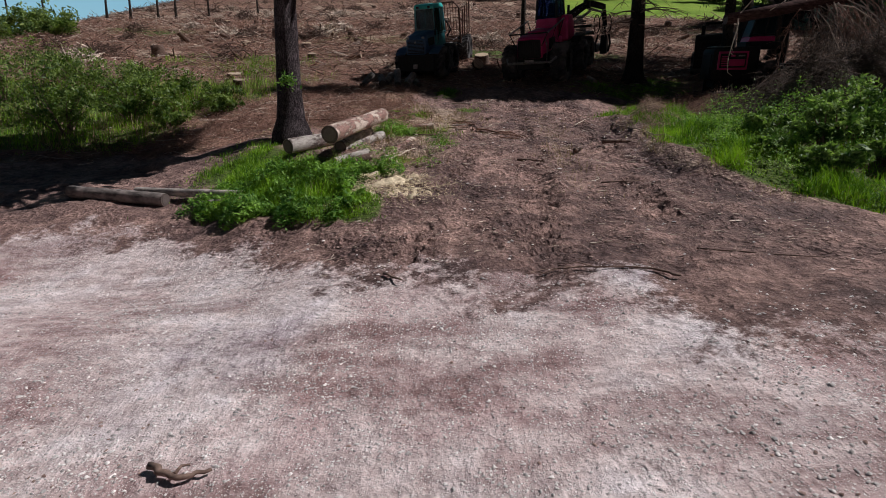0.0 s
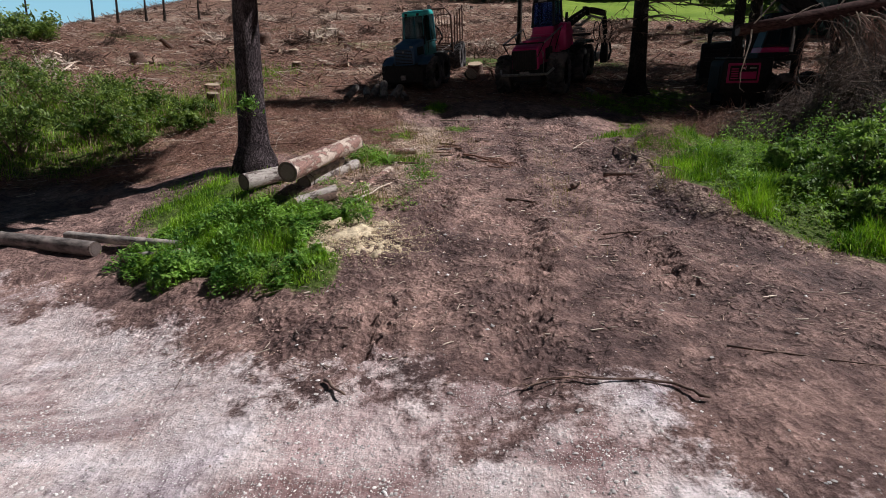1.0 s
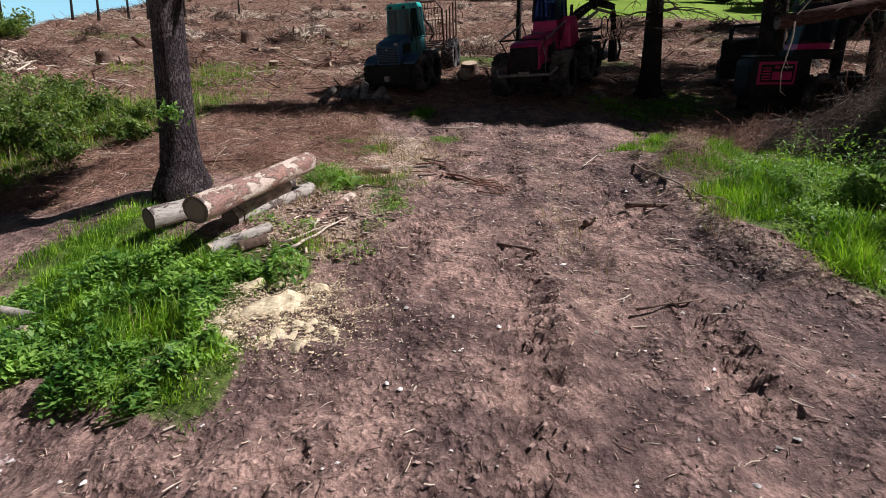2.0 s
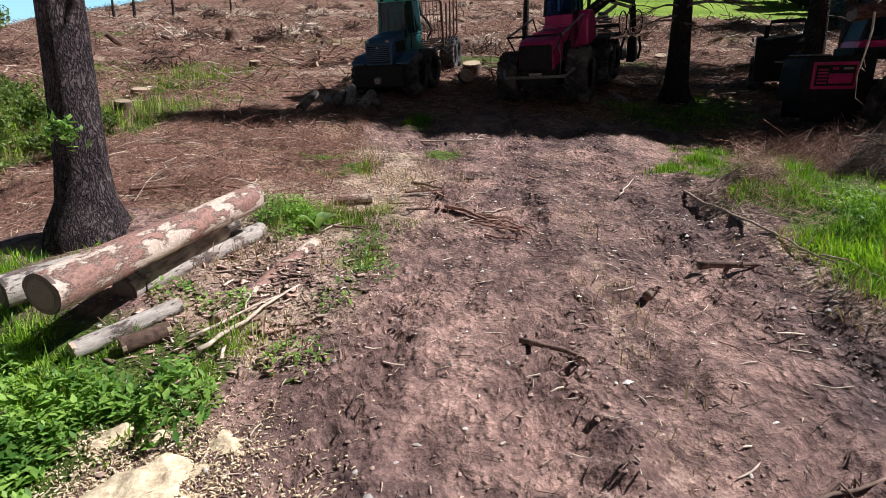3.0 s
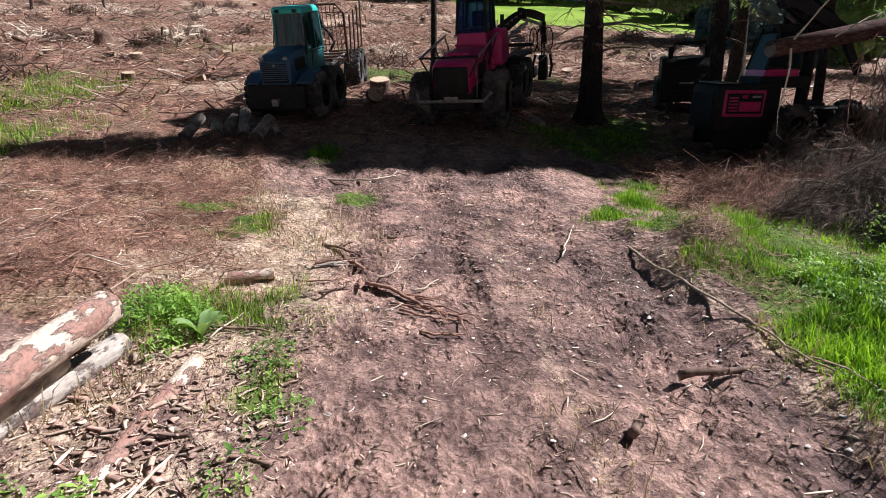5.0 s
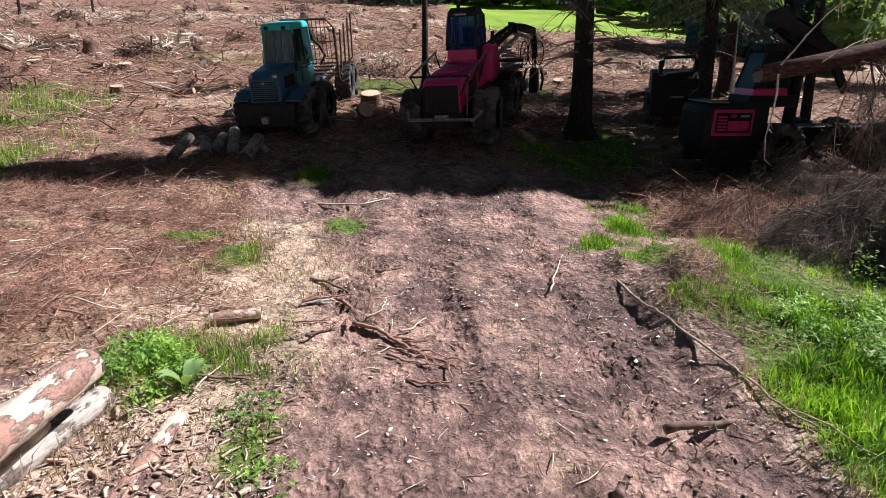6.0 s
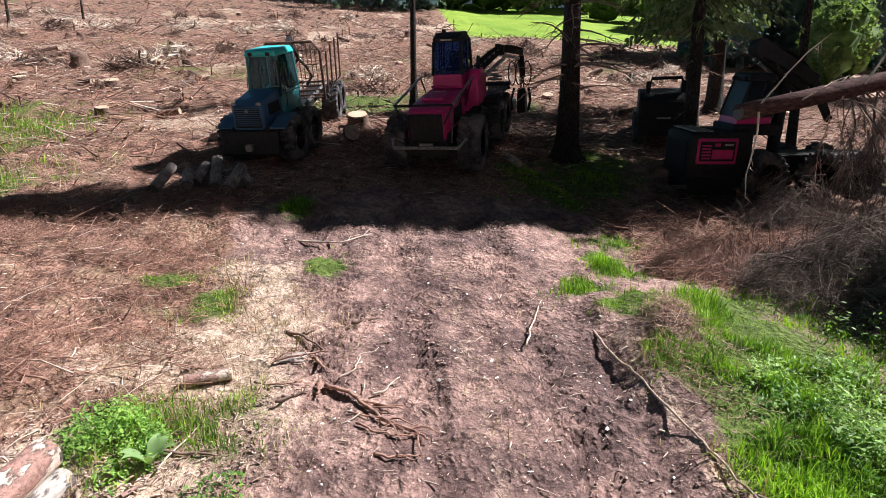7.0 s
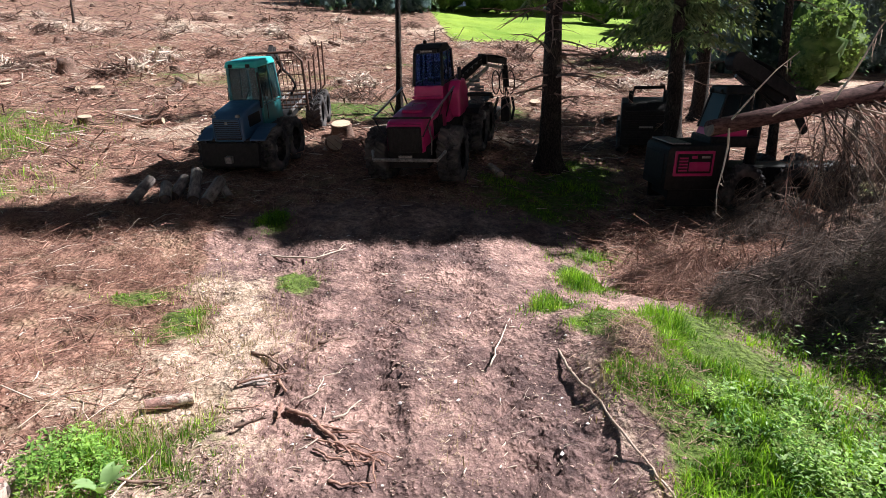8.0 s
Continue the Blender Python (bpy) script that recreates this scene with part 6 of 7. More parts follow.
def leaves(name, n, centres, material, seed, label, category="weeds", size=(0.03, 0.07), kind="stuff"):
    """Folded leaves round the centres (x, y, radius, height)."""
    rnd = np.random.RandomState(seed)
    w = np.array([c[2] ** 2 * c[3] ** 0.5 for c in centres])
    k = rnd.choice(len(centres), n, p=w / w.sum())
    c = np.array(centres)[k]
    a, rr = rnd.uniform(0, 6.283, n), np.sqrt(rnd.rand(n)) * c[:, 2]
    lump = 0.5 + 1.0 * np.clip(0.45 + 1.5 * fbm(c[:, 0] + rr * np.cos(a) * 1.0, c[:, 1] + rr * np.sin(a), 0.45, 3, seed), 0, 1)
    x, y = c[:, 0] + rr * np.cos(a) * lump, c[:, 1] + rr * np.sin(a) * lump
    top = c[:, 3] * np.sqrt(np.clip(1.05 - (rr / c[:, 2]) ** 2, 0, 1)) * lump
    z = height(x, y) + top * (0.15 + 0.85 * rnd.rand(n) ** 0.55)
    L = size[0] + (size[1] - size[0]) * rnd.rand(n) ** 1.5
    az, t = rnd.uniform(0, 6.283, n), rnd.normal(0.1, 0.5, n)
    d = np.stack([np.cos(az) * np.cos(t), np.sin(az) * np.cos(t), np.sin(t)], -1) * L[:, None]
    s = np.stack([-np.sin(az), np.cos(az), rnd.uniform(-0.4, 0.4, n)], -1) * (L * 0.38)[:, None]
    p = np.stack([x, y, z], -1)
    droop = np.stack([np.zeros(n), np.zeros(n), -L * 0.25], -1)
    V = np.stack([p - d, p - s, p + droop * 0.4, p + s, p + d + droop], 1).reshape(-1, 3)
    f = np.array([(0, 1, 2), (0, 2, 3), (1, 4, 2), (2, 4, 3)])
    F = (f[None] + 5 * np.arange(n)[:, None, None]).reshape(-1, 3)
    return tagged(raw_mesh(name, V, F, material), label, category, kind=kind)


blades("grass", 34000, (-6, 0.6, 8.2, 17), m_grass, (0.07, 0.23), (0.003, 0.008), GRASS, 1, "lush green verge grass by the logs", 0.75)
blades("grass", 62000, (4, 12, 8, 20.5), m_grass, (0.06, 0.25), (0.004, 0.009), GRASS, 2, "lush green grass on the bank", 0.75)
blades("grass", 26000, (-3, 13, 17.5, 29), m_grass, (0.05, 0.18), (0.005, 0.01), GRASS, 3, "sparse green grass tufts on trodden ground", 0.5)
blades("grass", 26000, (-26, -5, 15, 36), m_grass, (0.15, 0.5), (0.006, 0.014), GRASS, 4, "rough green grass at the foot of the hill", 0.5)
blades("dry_grass", 20000, (-3, 9, 9, 21), lambda x, y: np.clip(covers(x, y)[3] * 0.6 + 0.35 * covers(x, y)[1] + 0.25 * bump(x, y, -0.5, 18, 1.5, 2), 0, 1), (0.08, 0.3), (0.003, 0.006), STRAW, 5, "dry straw-coloured grass", 0.9)
blades("dry_grass", 14000, (-20, -4, 15, 34), lambda x, y: np.clip(0.7 * covers(x, y)[1], 0, 1), (0.15, 0.55), (0.005, 0.01), STRAW, 6, "dry grass among the shrubs", 0.5)
blades("grass", 7000, (-3, 2, 17.6, 24), m_grass, (0.05, 0.16), (0.004, 0.008), GRASS, 8, "small bright green grass tufts on bare ground", 0.5)
scatter_sticks("dead_bracken", 20000, (-9, -1.2, 15.4, 24), lambda x, y: np.clip(covers(x, y)[2] * step(-0.05, 0.15, fbm(x, y, 0.75, 3, 57)), 0, 1), (0.08, 0.42), (0.0015, 0.0045), TWIG_RED, 9, "wiry red-brown dead bracken", 0.04, 0.55)
leaves("leafy_weeds", 2300, ((-1.35, 15.2, 0.3, 0.32), (-1.05, 14.8, 0.24, 0.2), (-1.6, 15.45, 0.24, 0.27), (-1.1, 15.3, 0.18, 0.38), (-1.55, 15.0, 0.2, 0.36), (-0.95, 15.1, 0.2, 0.18), (-1.35, 15.6, 0.2, 0.2), (-1.8, 15.2, 0.16, 0.2), (-1.2, 14.55, 0.15, 0.15)), LEAF, 1, "bright green bushy weed at the log's end", "weeds", (0.018, 0.05))
rs = random.Random(21)
verge = []
while len(verge) < 95:
    x, y = rs.uniform(-5.2, -1.0), rs.uniform(8.8, 12.3)
    if covers(np.array(x), np.array(y))[1] > 0.5 and math.hypot(x + 0.95, y - 10.12) > 0.75 and y < 11.3:
        verge.append((x, y, rs.uniform(0.12, 0.36), rs.uniform(0.14, 0.42)))
leaves("leafy_weeds", 24000, verge, LEAF, 2, "broad-leaved green weeds in the verge", "weeds", (0.022, 0.07))
bank = []
while len(bank) < 150:
    x, y = rs.uniform(5.4, 12), rs.uniform(8.8, 17.0)
    if x - float(track_right(y)) > 0.9 + 0.5 * math.sin(2 * y) and not (x < 8.7 and y > 14.7):
        bank.append((x, y, rs.uniform(0.15, 0.5), rs.uniform(0.1, 0.5) + 0.06 * max(0, x - 7) + (rs.uniform(0.3, 0.6) if x > 6.3 and rs.random() < 0.3 else 0)))
leaves("brambles", 15000, bank[::2], LEAF_DULL, 3, "tangled green bramble on the bank", "brambles", (0.02, 0.055))
leaves("nettles", 22000, bank, LEAF, 13, "bright green nettles among bramble", "weeds", (0.02, 0.05))
leaves("low_weeds", 900, ((-0.4, 11.6, 0.25, 0.12), (-0.2, 12.6, 0.2, 0.12), (0.1, 13.3, 0.25, 0.14), (-0.1, 14.2, 0.3, 0.15), (-1.2, 12.4, 0.3, 0.14), (-1.8, 12.7, 0.25, 0.15)), LEAF, 4, "low green weeds in bark chips", "weeds", (0.02, 0.05))


def docks(x, y, seed):
    """Broad upright leaves."""
    ob = thing("dock_plant", spot(x, y), "pale green broad-leaved dock plant beside a log", "plant")
    rnd = random.Random(seed)
    for i in range(7):
        a = rnd.uniform(0, 6.28)
        L, W = rnd.uniform(0.18, 0.3), rnd.uniform(0.05, 0.08)
        bm = bmesh.new()
        rows = []
        for k in range(7):
            u = k / 6
            c = Vector((math.cos(a), math.sin(a), 0)) * (L * u) + Vector((0, 0, 0.03 + 0.2 * math.sin(1.9 * u)))
            s = Vector((-math.sin(a), math.cos(a), 0)) * (W * math.sin(math.pi * (0.06 + 0.92 * u)))
            rows.append([bm.verts.new(c - s + Vector((0, 0, 0.02))), bm.verts.new(c), bm.verts.new(c + s + Vector((0, 0, 0.02)))])
        for p, q in zip(rows, rows[1:]):
            bm.faces.new((p[0], p[1], q[1], q[0]))
            bm.faces.new((p[1], p[2], q[2], q[1]))
        part("leaf", bm, DOCK, ob, "", True)
    return ob


DOCK = leaf_material("dock leaves", (0.2, 0.32, 0.12), (0.3, 0.42, 0.2))
docks(-0.85, 14.75, 3)


# ---- shrubs ----
def shrub(x, y, r, h, seed, label, material=None, n=2000, size=(0.035, 0.095)):
    ob = thing("shrub", spot(x, y), label, "shrub", "shrubs at the hill's foot")
    rnd = random.Random(seed)
    clumps = []
    for i in range(11):
        a, q = rnd.uniform(0, 6.28), rnd.uniform(0.1, 1.1) * r
        tip = Vector((q * math.cos(a), q * math.sin(a), h * rnd.uniform(0.45, 1.0) * (1.1 - 0.5 * q / r)))
        bm = bmesh.new()
        mid = tip * 0.5 + Vector((rnd.uniform(-0.1, 0.1), rnd.uniform(-0.1, 0.1), 0.05))
        tube(bm, ((tip.x * 0.1, tip.y * 0.1, -0.1), mid, tip), (0.03, 0.02, 0.008), 5)
        part("stem", bm, TWIG, ob)
        clumps += [(tip, rnd.uniform(0.14, 0.42) * r), (mid, rnd.uniform(0.15, 0.4) * r)]
    g = np.random.RandomState(seed)
    k = g.randint(0, len(clumps), n)
    c = np.array([tuple(clumps[i][0]) for i in k])
    rad = np.array([clumps[i][1] for i in k])
    v = g.normal(0, 1, (n, 3))
    v = v / np.linalg.norm(v, axis=1)[:, None] * (g.rand(n) ** 0.4 * rad)[:, None]
    p = c + v * np.array([1, 1, 0.8])
    p[:, 2] = np.maximum(p[:, 2], 0.05)
    L = g.uniform(size[0], size[1], n)[:, None]
    d = g.normal(0, 1, (n, 3))
    d = d / np.linalg.norm(d, axis=1)[:, None] * L
    s = np.cross(d, g.normal(0, 1, (n, 3)))
    s = s / np.linalg.norm(s, axis=1)[:, None] * L * 0.4
    V = np.stack([p - d, p - s, p + d, p + s], 1).reshape(-1, 3)
    F = (np.array([(0, 1, 2), (0, 2, 3)])[None] + 4 * np.arange(n)[:, None, None]).reshape(-1, 3)
    lv = raw_mesh("leaves", V, F, material or BUSH)
    lv.parent = ob
    return ob


rs = random.Random(3)
for i, (x, y, r, h) in enumerate(((-12.6, 18.6, 1.5, 1.9), (-14.5, 20.0, 1.7, 2.2), (-11.0, 19.8, 1.1, 1.3), (-9.8, 20.8, 1.0, 1.1), (-10.6, 22.6, 1.2, 1.2), (-12.8, 23.0, 1.4, 1.4), (-8.7, 22.0, 0.8, 0.8), (-15.5, 24.5, 1.6, 1.8), (-9.4, 19.2, 0.7, 0.8), (-17.5, 22.5, 1.8, 2.2), (-14.0, 27, 1.3, 1.0), (-18.5, 28, 1.8, 1.6), (-22.5, 30.5, 2.0, 1.8), (-7.9, 20.3, 0.6, 0.6))):
    shrub(x, y, r, h, 300 + i, "leafy green shrub in rough grass")
for i, (x, y, r, h) in enumerate(((10.6, 12.2, 1.2, 1.9), (11.6, 14.0, 1.3, 2.3), (9.8, 11.0, 0.9, 1.2), (8.7, 12.3, 0.8, 1.1), (9.6, 13.0, 1.0, 1.5), (7.0, 12.25, 0.55, 0.6), (7.7, 11.2, 0.6, 0.95), (7.3, 10.2, 0.5, 0.65), (6.5, 11.0, 0.35, 0.5), (8.7, 10.4, 0.6, 0.8))):
    shrub(x, y, r, h, 330 + i, "green shrub above the brambles", LEAF_DULL, 2600, (0.04, 0.09))
for i, (x, y, r, h) in enumerate(((-33, 47, 2.6, 2.2), (-38, 50, 3, 2.8), (-42, 54, 3.4, 3.0), (-35, 52, 2.2, 1.8), (-30, 45, 1.6, 1.2), (-46, 52, 3, 2.6))):
    shrub(x, y, r, h, 350 + i, "dark scrubby bush on the skyline", BUSH, 1800, (0.1, 0.22))


# ---- broken spruce and its hanging brush ----
def leaning_trunk():
    ob = thing("broken_tree_trunk", pose(9.46, 19.45, 6.42), "snapped spruce trunk leaning out over the brush with dead branches", "tree")
    rnd = random.Random(5)
    L = Vector((5.2, 0.15, 0.95))
    far = Vector((11.5, 1.2, 1.3))
    bm = bmesh.new()
    tube(bm, ((0, 0, 0), L * 0.3, L * 0.6 + Vector((0, 0, 0.03)), L, far), (0.17, 0.185, 0.2, 0.22, 0.27), 24, 0.008, rnd)
    part("trunk", bm, TRUNK_SMOOTH, ob, "", True)
    bm = bmesh.new()
    tube(bm, ((-0.012, 0, 0), (0.02, 0, 0)), 0.155, 18)
    part("broken_end", bm, CUT_OLD, ob)
    far_end = Vector((9.46, 19.45, 6.42)) + far
    bm = bmesh.new()
    g = gz(far_end.x, far_end.y) - 6.42
    tube(bm, (Vector((far.x + 0.1, far.y, g - 0.3)), Vector((far.x + 0.05, far.y, g + 1.5)), far + Vector((0, 0, 0.35))), (0.4, 0.33, 0.27), 16, 0.04, rnd)
    part("standing_stub", bm, BARK_DARK, ob, "broken standing stub")
    # white bare snags
    for a, b, c, r in (((0.35, -0.15, 0), (0.15, -0.35, -0.8), (0.05, -0.4, -1.75), 0.025), ((0.35, -0.1, 0.1), (0.9, -0.2, 0.8), (1.7, -0.3, 1.55), 0.022), ((2.9, -0.1, 0.6), (3.3, -0.3, 1.5), (3.9, -0.4, 2.6), 0.03),
                       ((3.6, -0.1, 0.5), (4.1, -0.3, -0.2), (4.6, -0.5, -1.4), 0.045), ((1.3, -0.1, 0.2), (1.7, -0.3, 0.5), (2.3, -0.3, 0.75), 0.02), ((4.2, 0, 0.8), (4.3, -0.2, 1.6), (4.9, -0.3, 2.9), 0.035)):
        bm = bmesh.new()
        a, b, c = Vector(a), Vector(b), Vector(c)
        pts = [a, a.lerp(b, 0.5) + Vector((0.04, 0, 0.03)), b, b.lerp(c, 0.5) + Vector((-0.05, 0.02, 0)), c]
        tube(bm, pts, (r, r * 0.85, r * 0.7, r * 0.5, r * 0.2), 6)
        for k in range(4):
            q = b.lerp(c, rnd.random())
            tube(bm, (q, q + Vector((rnd.uniform(-0.2, 0.2), rnd.uniform(-0.1, 0.1), rnd.uniform(-0.4, 0.1)))), (r * 0.4, r * 0.1), 4)
        part("dead_branch", bm, TWIG_PALE, ob, "bleached bare branch")
    # drooping dead boughs
    for i in range(130):
        u = 0.42 + 1.0 * rnd.random() ** 0.8
        p = L * u + Vector((0, rnd.uniform(-0.2, 0.2), -0.1))
        fl = gz(9.46 + p.x, 19.45 + p.y) - 6.42
        drop = (p.z - fl) * rnd.uniform(0.5, 0.97)
        side = Vector((rnd.uniform(-0.9, 0.7), rnd.uniform(-3.6, 0.3), 0))
        bend, way = rnd.uniform(0.6, 1.3), Vector((rnd.uniform(-0.3, 0.3), rnd.uniform(-0.3, 0.3), 0))
        pts = [p + side * (k / 7) ** 0.7 + way * math.sin(0.5 * k) + Vector((rnd.uniform(-0.05, 0.05), rnd.uniform(-0.05, 0.05), -drop * (k / 7) ** bend)) for k in range(8)]
        bm = bmesh.new()
        r = rnd.uniform(0.006, 0.024)
        tube(bm, pts, [r * (1 - 0.8 * k / 7) for k in range(8)], 5)
        for k in range(52):
            j = rnd.randint(2, 7)
            q = pts[j].lerp(pts[j - 1], rnd.random())
            e = q + Vector((rnd.uniform(-0.45, 0.45), rnd.uniform(-0.45, 0.45), -rnd.uniform(-0.1, 0.8)))
            tube(bm, (q, q.lerp(e, 0.5) + Vector((rnd.uniform(-0.06, 0.06), rnd.uniform(-0.06, 0.06), 0.07)), e), (0.006, 0.0045, 0.0015), 3, caps=False)
        part("dead_bough", bm, (TWIG, BRUSH_SHADED, BRUSH_SHADED, TWIG_RED, BRUSH_SHADED, POLE)[i % 6], ob)
    return ob


# Darker copy of TWIG: shade on the brush is put into the colour.
BRUSH_SHADED = mat("grey-brown dead spruce twigs", (0.035, 0.025, 0.021), (0.2, 0.14, 0.115), 6, 0.95, 0.3, 0.004, island=0.5)
leaning_trunk()


def brush_pile(n, cx, cy, rx, ry, tall, seed, material, label, length=0.8):
    """Dead twigs heaped under the broken trunk, drooping outwards."""
    rnd = np.random.RandomState(seed)
    a, q = rnd.uniform(0, 6.283, n), np.sqrt(rnd.rand(n)) * 1.15
    x, y = cx + rx * q * np.cos(a), cy + ry * q * np.sin(a)
    lump = np.clip(0.65 + 2.0 * fbm(x, y, 0.6, 3, 88), 0.1, 1.8)
    top = tall * lump * np.sqrt(np.clip(1.32 - q * q, 0.02, 1))
    z = height(x, y) + 0.03 + top * rnd.rand(n) ** 0.6
    az, el = a + rnd.normal(0, 0.7, n), rnd.normal(-0.45, 0.4, n)
    L = 0.12 + length * rnd.rand(n) ** 2
    d = np.stack([np.cos(az) * np.cos(el), np.sin(az) * np.cos(el), np.sin(el)], -1) * L[:, None]
    r = 0.0025 + 0.008 * rnd.rand(n) ** 3
    s = np.stack([-np.sin(az), np.cos(az), np.zeros(n)], -1) * r[:, None]
    up = np.stack([np.zeros(n), np.zeros(n), r * 1.7], -1)
    p = np.stack([x, y, z], -1)
    b = rnd.normal(0, 0.1, (n, 3)) * L[:, None]
    V = np.stack([p - d / 2 - s, p - d / 2 + s, p - d / 2 + up, p + b - s, p + b + s, p + b + up, p + d / 2 - s * 0.4, p + d / 2 + s * 0.4, p + d / 2 + up * 0.4], 1).reshape(-1, 3)
    f = np.array([(0, 1, 4, 3), (1, 2, 5, 4), (2, 0, 3, 5), (3, 4, 7, 6), (4, 5, 8, 7), (5, 3, 6, 8)])
    F = (f[None] + 9 * np.arange(n)[:, None, None]).reshape(-1, 4)
    return tagged(raw_mesh("brush_pile", V, F, material), label, "brush", kind="stuff")


brush_pile(9000, 10.5, 17.2, 1.9, 1.2, 0.95, 8, BRUSH_SHADED, "heap of grey-brown dead spruce twigs", 1.3)
brush_pile(13000, 10.7, 15.35, 1.5, 0.9, 1.9, 9, BRUSH_SHADED, "tall tangle of dead spruce boughs on the bank", 1.5)
brush_pile(9000, 13.4, 17.8, 1.8, 1.6, 1.9, 10, BRUSH_SHADED, "tall tangle of dead spruce boughs under the trunk", 1.6)
brush_pile(2600, 13.0, 21.7, 1.7, 0.7, 0.75, 17, BRUSH_SHADED, "low tangle of dead boughs before the dark harvester", 1.5)
brush_pile(4500, 9.2, 18.9, 1.6, 0.9, 0.4, 13, TWIG_RED, "low heap of red-brown branches on the bank", 1.6)


# ---- skyline poles ----
def pole(x, y, h, r, lean, seed):
    ob = thing("dead_tree", spot(x, y), "thin dead bare tree on the skyline", "tree", "skyline snags")
    bm = trunk_mesh(h, r, 0.02, seed, lean, 1.2, 8, 8)
    part("trunk", bm, BARK_DARK, ob, "", True)
    for b in dead_branches(h * 0.4, h * 0.95, 5, seed, 1.2, 0.025):
        part("dead_branch", b, TWIG, ob)


for i, (x, y, h) in enumerate(((-36, 62, 9), (-34, 63, 10), (-31.5, 64, 7), (-30, 65, 10), (-27.5, 68, 6), (-40, 58, 6), (-24, 75, 6), (-42, 56, 7), (-47, 60, 8))):
    pole(x, y, h, 0.14, (random.uniform(-0.06, 0.06), 0), 400 + i)
pole(-17.5, 22.0, 9, 0.12, (-0.12, 0.0), 420)


# ---- far woods ----
def far_woods(name, spots, material, seed, label, conifer=True):
    rnd = np.random.RandomState(seed)
    Vs, Fs, off = [], [], 0
    for x, y, h, r in spots:
        g = gz(x, y)
        if conifer:
            n = 800
            u = rnd.rand(n) ** 0.8
            rad = r * (1 - u) ** 0.8 * np.sqrt(rnd.rand(n)) + 0.1
            a = rnd.uniform(0, 6.283, n)
            p = np.stack([x + rad * np.cos(a), y + rad * np.sin(a), g + h * (0.06 + 0.94 * u) - 0.25 * rad], -1)
            sz = (0.07 + 0.01 * h * (1 - u))[:, None]
            d = np.stack([np.cos(a), np.sin(a), np.full(n, -0.75)], -1) * sz
            s = np.stack([-np.sin(a), np.cos(a), rnd.uniform(-0.3, 0.3, n)], -1) * sz * 0.45
        else:
            n = 1900
            lob = rnd.normal(0, 1, (9, 3))
            lob = lob / np.linalg.norm(lob, axis=1)[:, None] * np.array([r * 0.6, r * 0.6, h * 0.26])
            k = rnd.randint(0, 9, n)
            v = rnd.normal(0, 1, (n, 3))
            v = v / np.linalg.norm(v, axis=1)[:, None] * (rnd.rand(n) ** 0.35)[:, None] * r * 0.55
            p = np.array([x, y, g + h * 0.5]) + lob[k] * (1, 1, 1.3) + v
            sz = rnd.uniform(0.08, 0.22, n)[:, None]
            d = rnd.normal(0, 1, (n, 3))
            d = d / np.linalg.norm(d, axis=1)[:, None] * sz
            s = np.cross(d, rnd.normal(0, 1, (n, 3)))
            s = s / np.linalg.norm(s, axis=1)[:, None] * sz * 0.6
        V = np.stack([p - d * 0.4, p - s, p + d, p + s], 1).reshape(-1, 3)
        F = (np.array([(0, 1, 2), (0, 2, 3)])[None] + 4 * np.arange(n)[:, None, None]).reshape(-1, 3) + off
        off += 4 * n
        t = np.array([(x + 0.02 * h * math.cos(j * 1.0472), y + 0.02 * h * math.sin(j * 1.0472), z) for z in (g - 0.3, g + h * 0.75) for j in range(6)])
        tf = np.array([q for j in range(6) for q in ((j, (j + 1) % 6, 6 + j), ((j + 1) % 6, 6 + (j + 1) % 6, 6 + j))]) + off
        off += 12
        lv = 13
        core = []
        for q in range(lv):
            u = q / (lv - 1)
            rr = r * 0.5 * (1 - u) ** 0.6 if conifer else r * 0.75 * math.sqrt(max(0.0, 1 - (2 * u - 1) ** 2))
            zz = g + h * (0.05 + 0.85 * u)
            core += [(x + (rr * rnd.uniform(0.45, 1.25) + 0.02) * math.cos(j * 0.3927), y + (rr * rnd.uniform(0.45, 1.25) + 0.02) * math.sin(j * 0.3927), zz + rnd.uniform(-0.5, 0.4)) for j in range(16)]
        cf = np.array([w for q in range(lv - 1) for j in range(16) for w in ((16 * q + j, 16 * q + (j + 1) % 16, 16 * q + 16 + j), (16 * q + (j + 1) % 16, 16 * q + 16 + (j + 1) % 16, 16 * q + 16 + j))]) + off
        off += len(core)
        Vs += [V, t, np.array(core)]
        Fs += [F, tf, cf]
    return tagged(raw_mesh(name, np.concatenate(Vs), np.concatenate(Fs), material), label, "woods", kind="stuff")


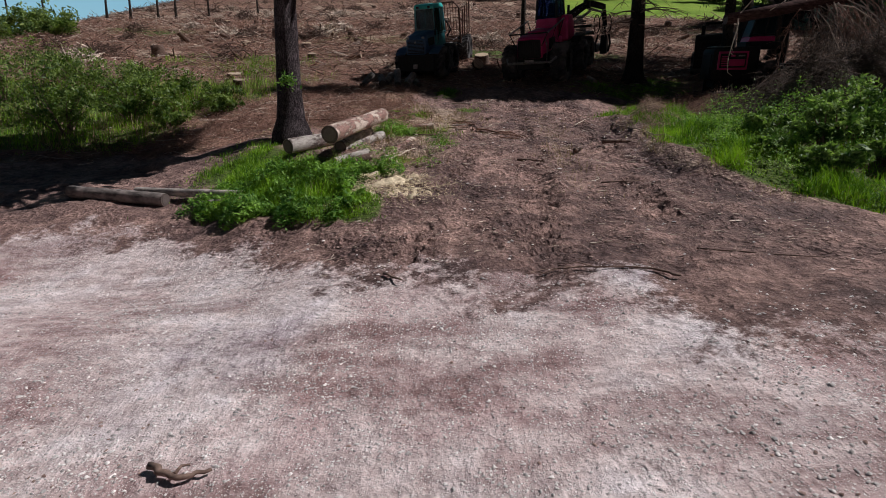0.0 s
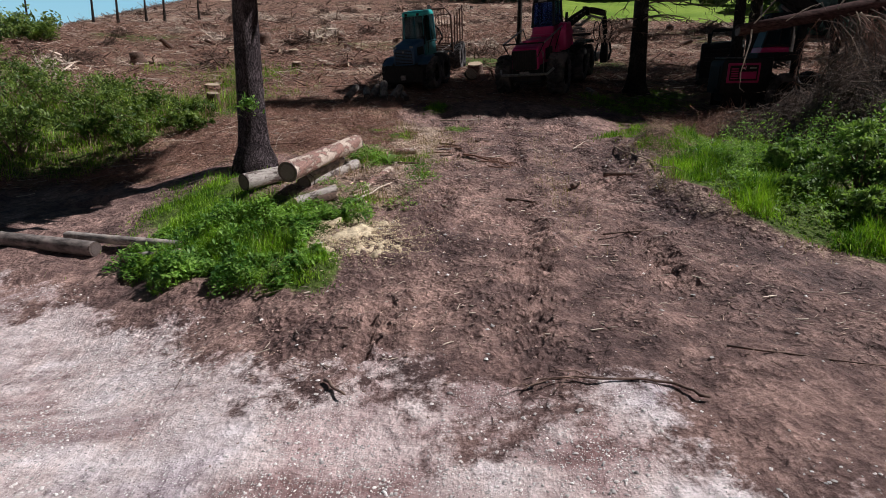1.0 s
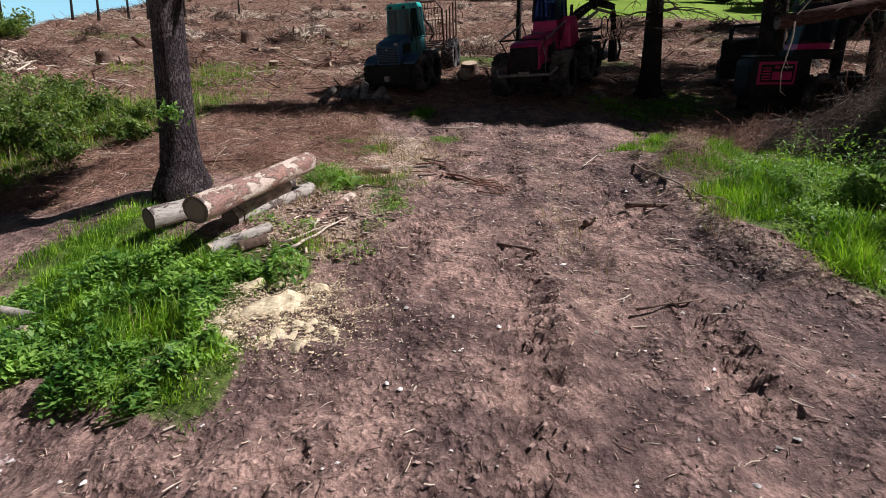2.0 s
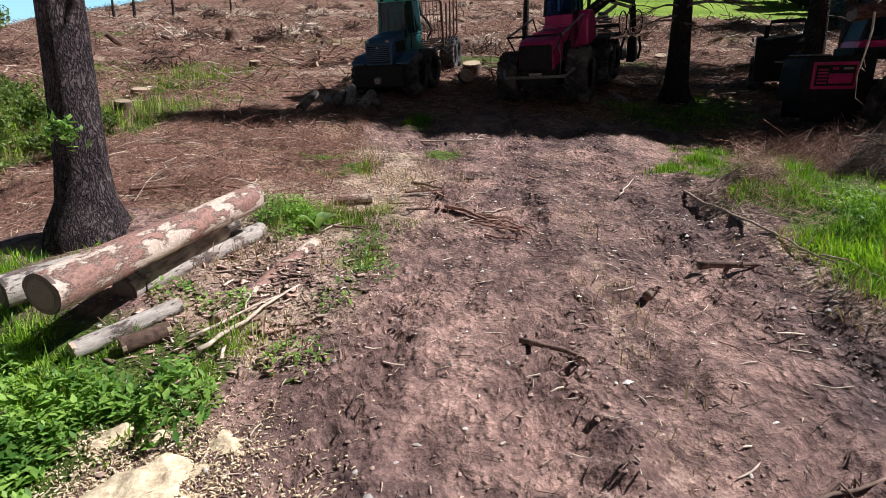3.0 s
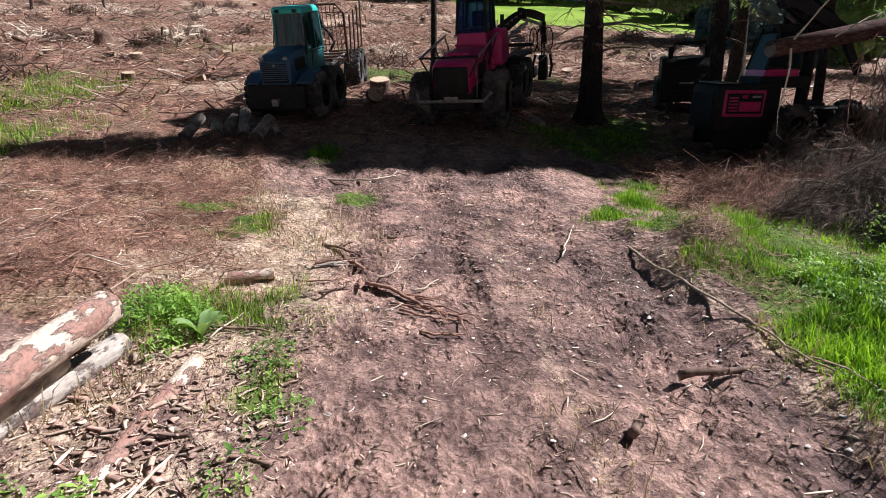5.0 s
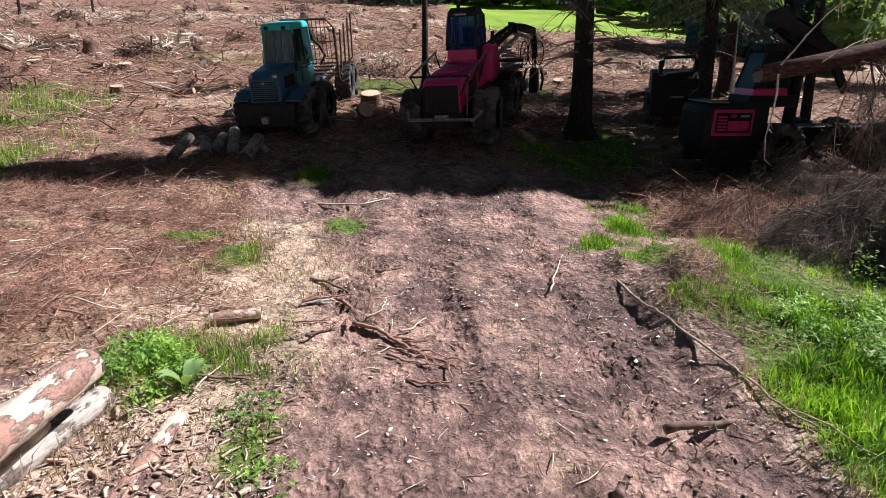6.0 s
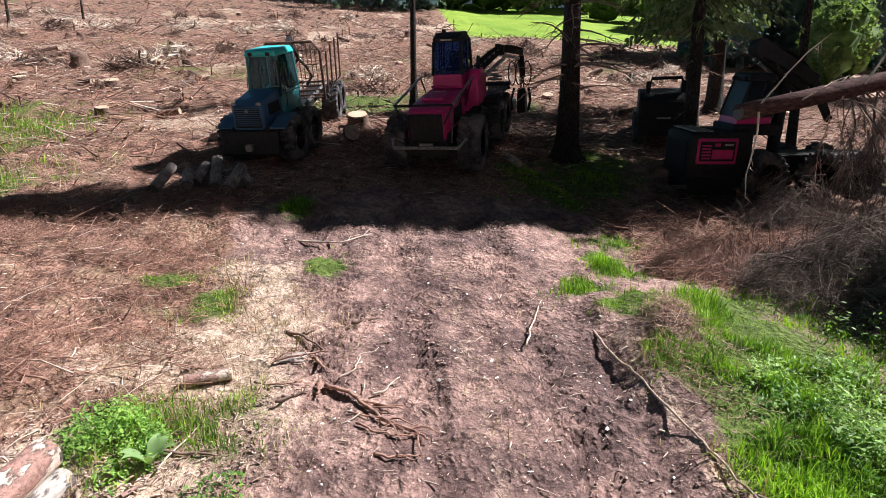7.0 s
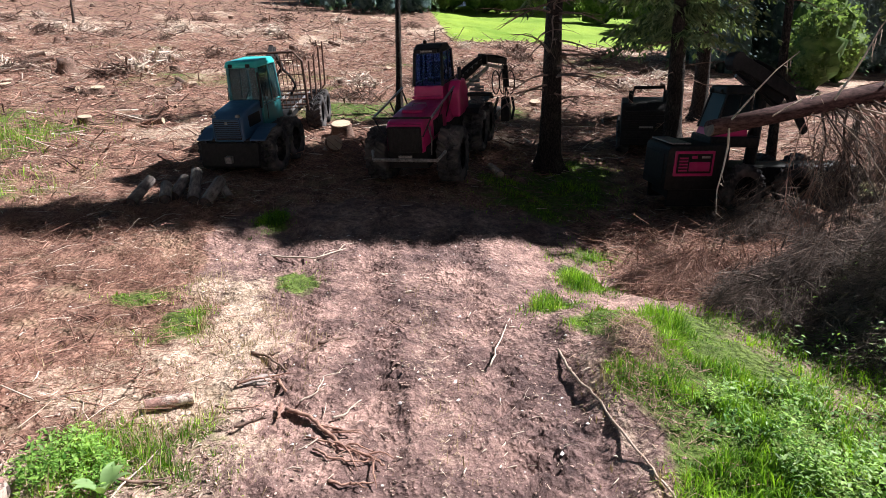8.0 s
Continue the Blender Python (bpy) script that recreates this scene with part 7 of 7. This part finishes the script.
rs = random.Random(9)
conifers = []
for i in range(130):
    x = rs.uniform(33, 80)
    conifers.append((x, 49.5 + 0.02 * (x - 33) + rs.uniform(0, 12) ** 1.0 * (0.4 + 0.012 * x), rs.uniform(13, 21), rs.uniform(2.2, 3.6)))
far_woods("far_conifers", conifers, NEEDLE_HAZED, 1, "dark conifer wood beyond the clearing")
far_woods("far_conifers", [(rs.uniform(-2, 18), rs.uniform(97, 118), rs.uniform(9, 15), rs.uniform(2.2, 3.2)) for _ in range(40)], NEEDLE_HAZED, 2, "dark conifers above the felled hill")
far_woods("far_broadleaves", [(rs.uniform(19, 95), rs.uniform(104, 124), rs.uniform(8, 14), rs.uniform(3.0, 4.6)) for _ in range(80)], BROADLEAF, 3, "pale green broadleaf trees beyond the meadow", False)
far_woods("far_broadleaves", [(rs.uniform(42, 70), rs.uniform(72, 95), rs.uniform(7, 12), rs.uniform(2.6, 4.2)) for _ in range(34)] + [(38.5, 46.5, 7.5, 2.6), (35, 43, 6, 2.0), (41, 47, 6, 2.2)], BROADLEAF, 4, "pale green young broadleaf trees at the wood's edge", False)


# ---- unseen spruces added to block sky light from the shaded side ----
for i, (x, y) in enumerate(((29, 12), (31, 18), (33, 7), (40, 24), (30, 2), (37, 14), (38, 3))):
    copy_thing(SKY_BLOCKER, spot(x, y, 0, 0, 40 * i))


# ---- open sky low over the hill's shoulder ----
def sky_backdrop():
    k = Nodes("hazy blue sky")
    co = k.n("NewGeometry").outputs["Position"]
    h = k.n("SeparateXYZ", Vector=co).outputs["Z"]
    col = k.ramp(k.math("DIVIDE", h, 320.0), (0.2, (0.5, 0.86, 1.0)), (0.9, (0.12, 0.5, 0.9)))
    k.end((0.0, 0.0, 0.0), 1.0, None, Specular_IOR_Level=0.0, Emission_Color=col, Emission_Strength=0.85)
    V, F = [], []
    for i in range(25):
        a = radians(-75 + 3.2 * i)
        V += [(700 * math.sin(a), 700 * math.cos(a), 40), (700 * math.sin(a), 700 * math.cos(a), 330)]
    F = [(2 * i, 2 * i + 2, 2 * i + 3, 2 * i + 1) for i in range(24)]
    ob = raw_mesh("backdrop", V, F, k.m)
    return tagged(ob, "hazy bright blue sky over the hill", "sky", kind="structure")


sky_backdrop()
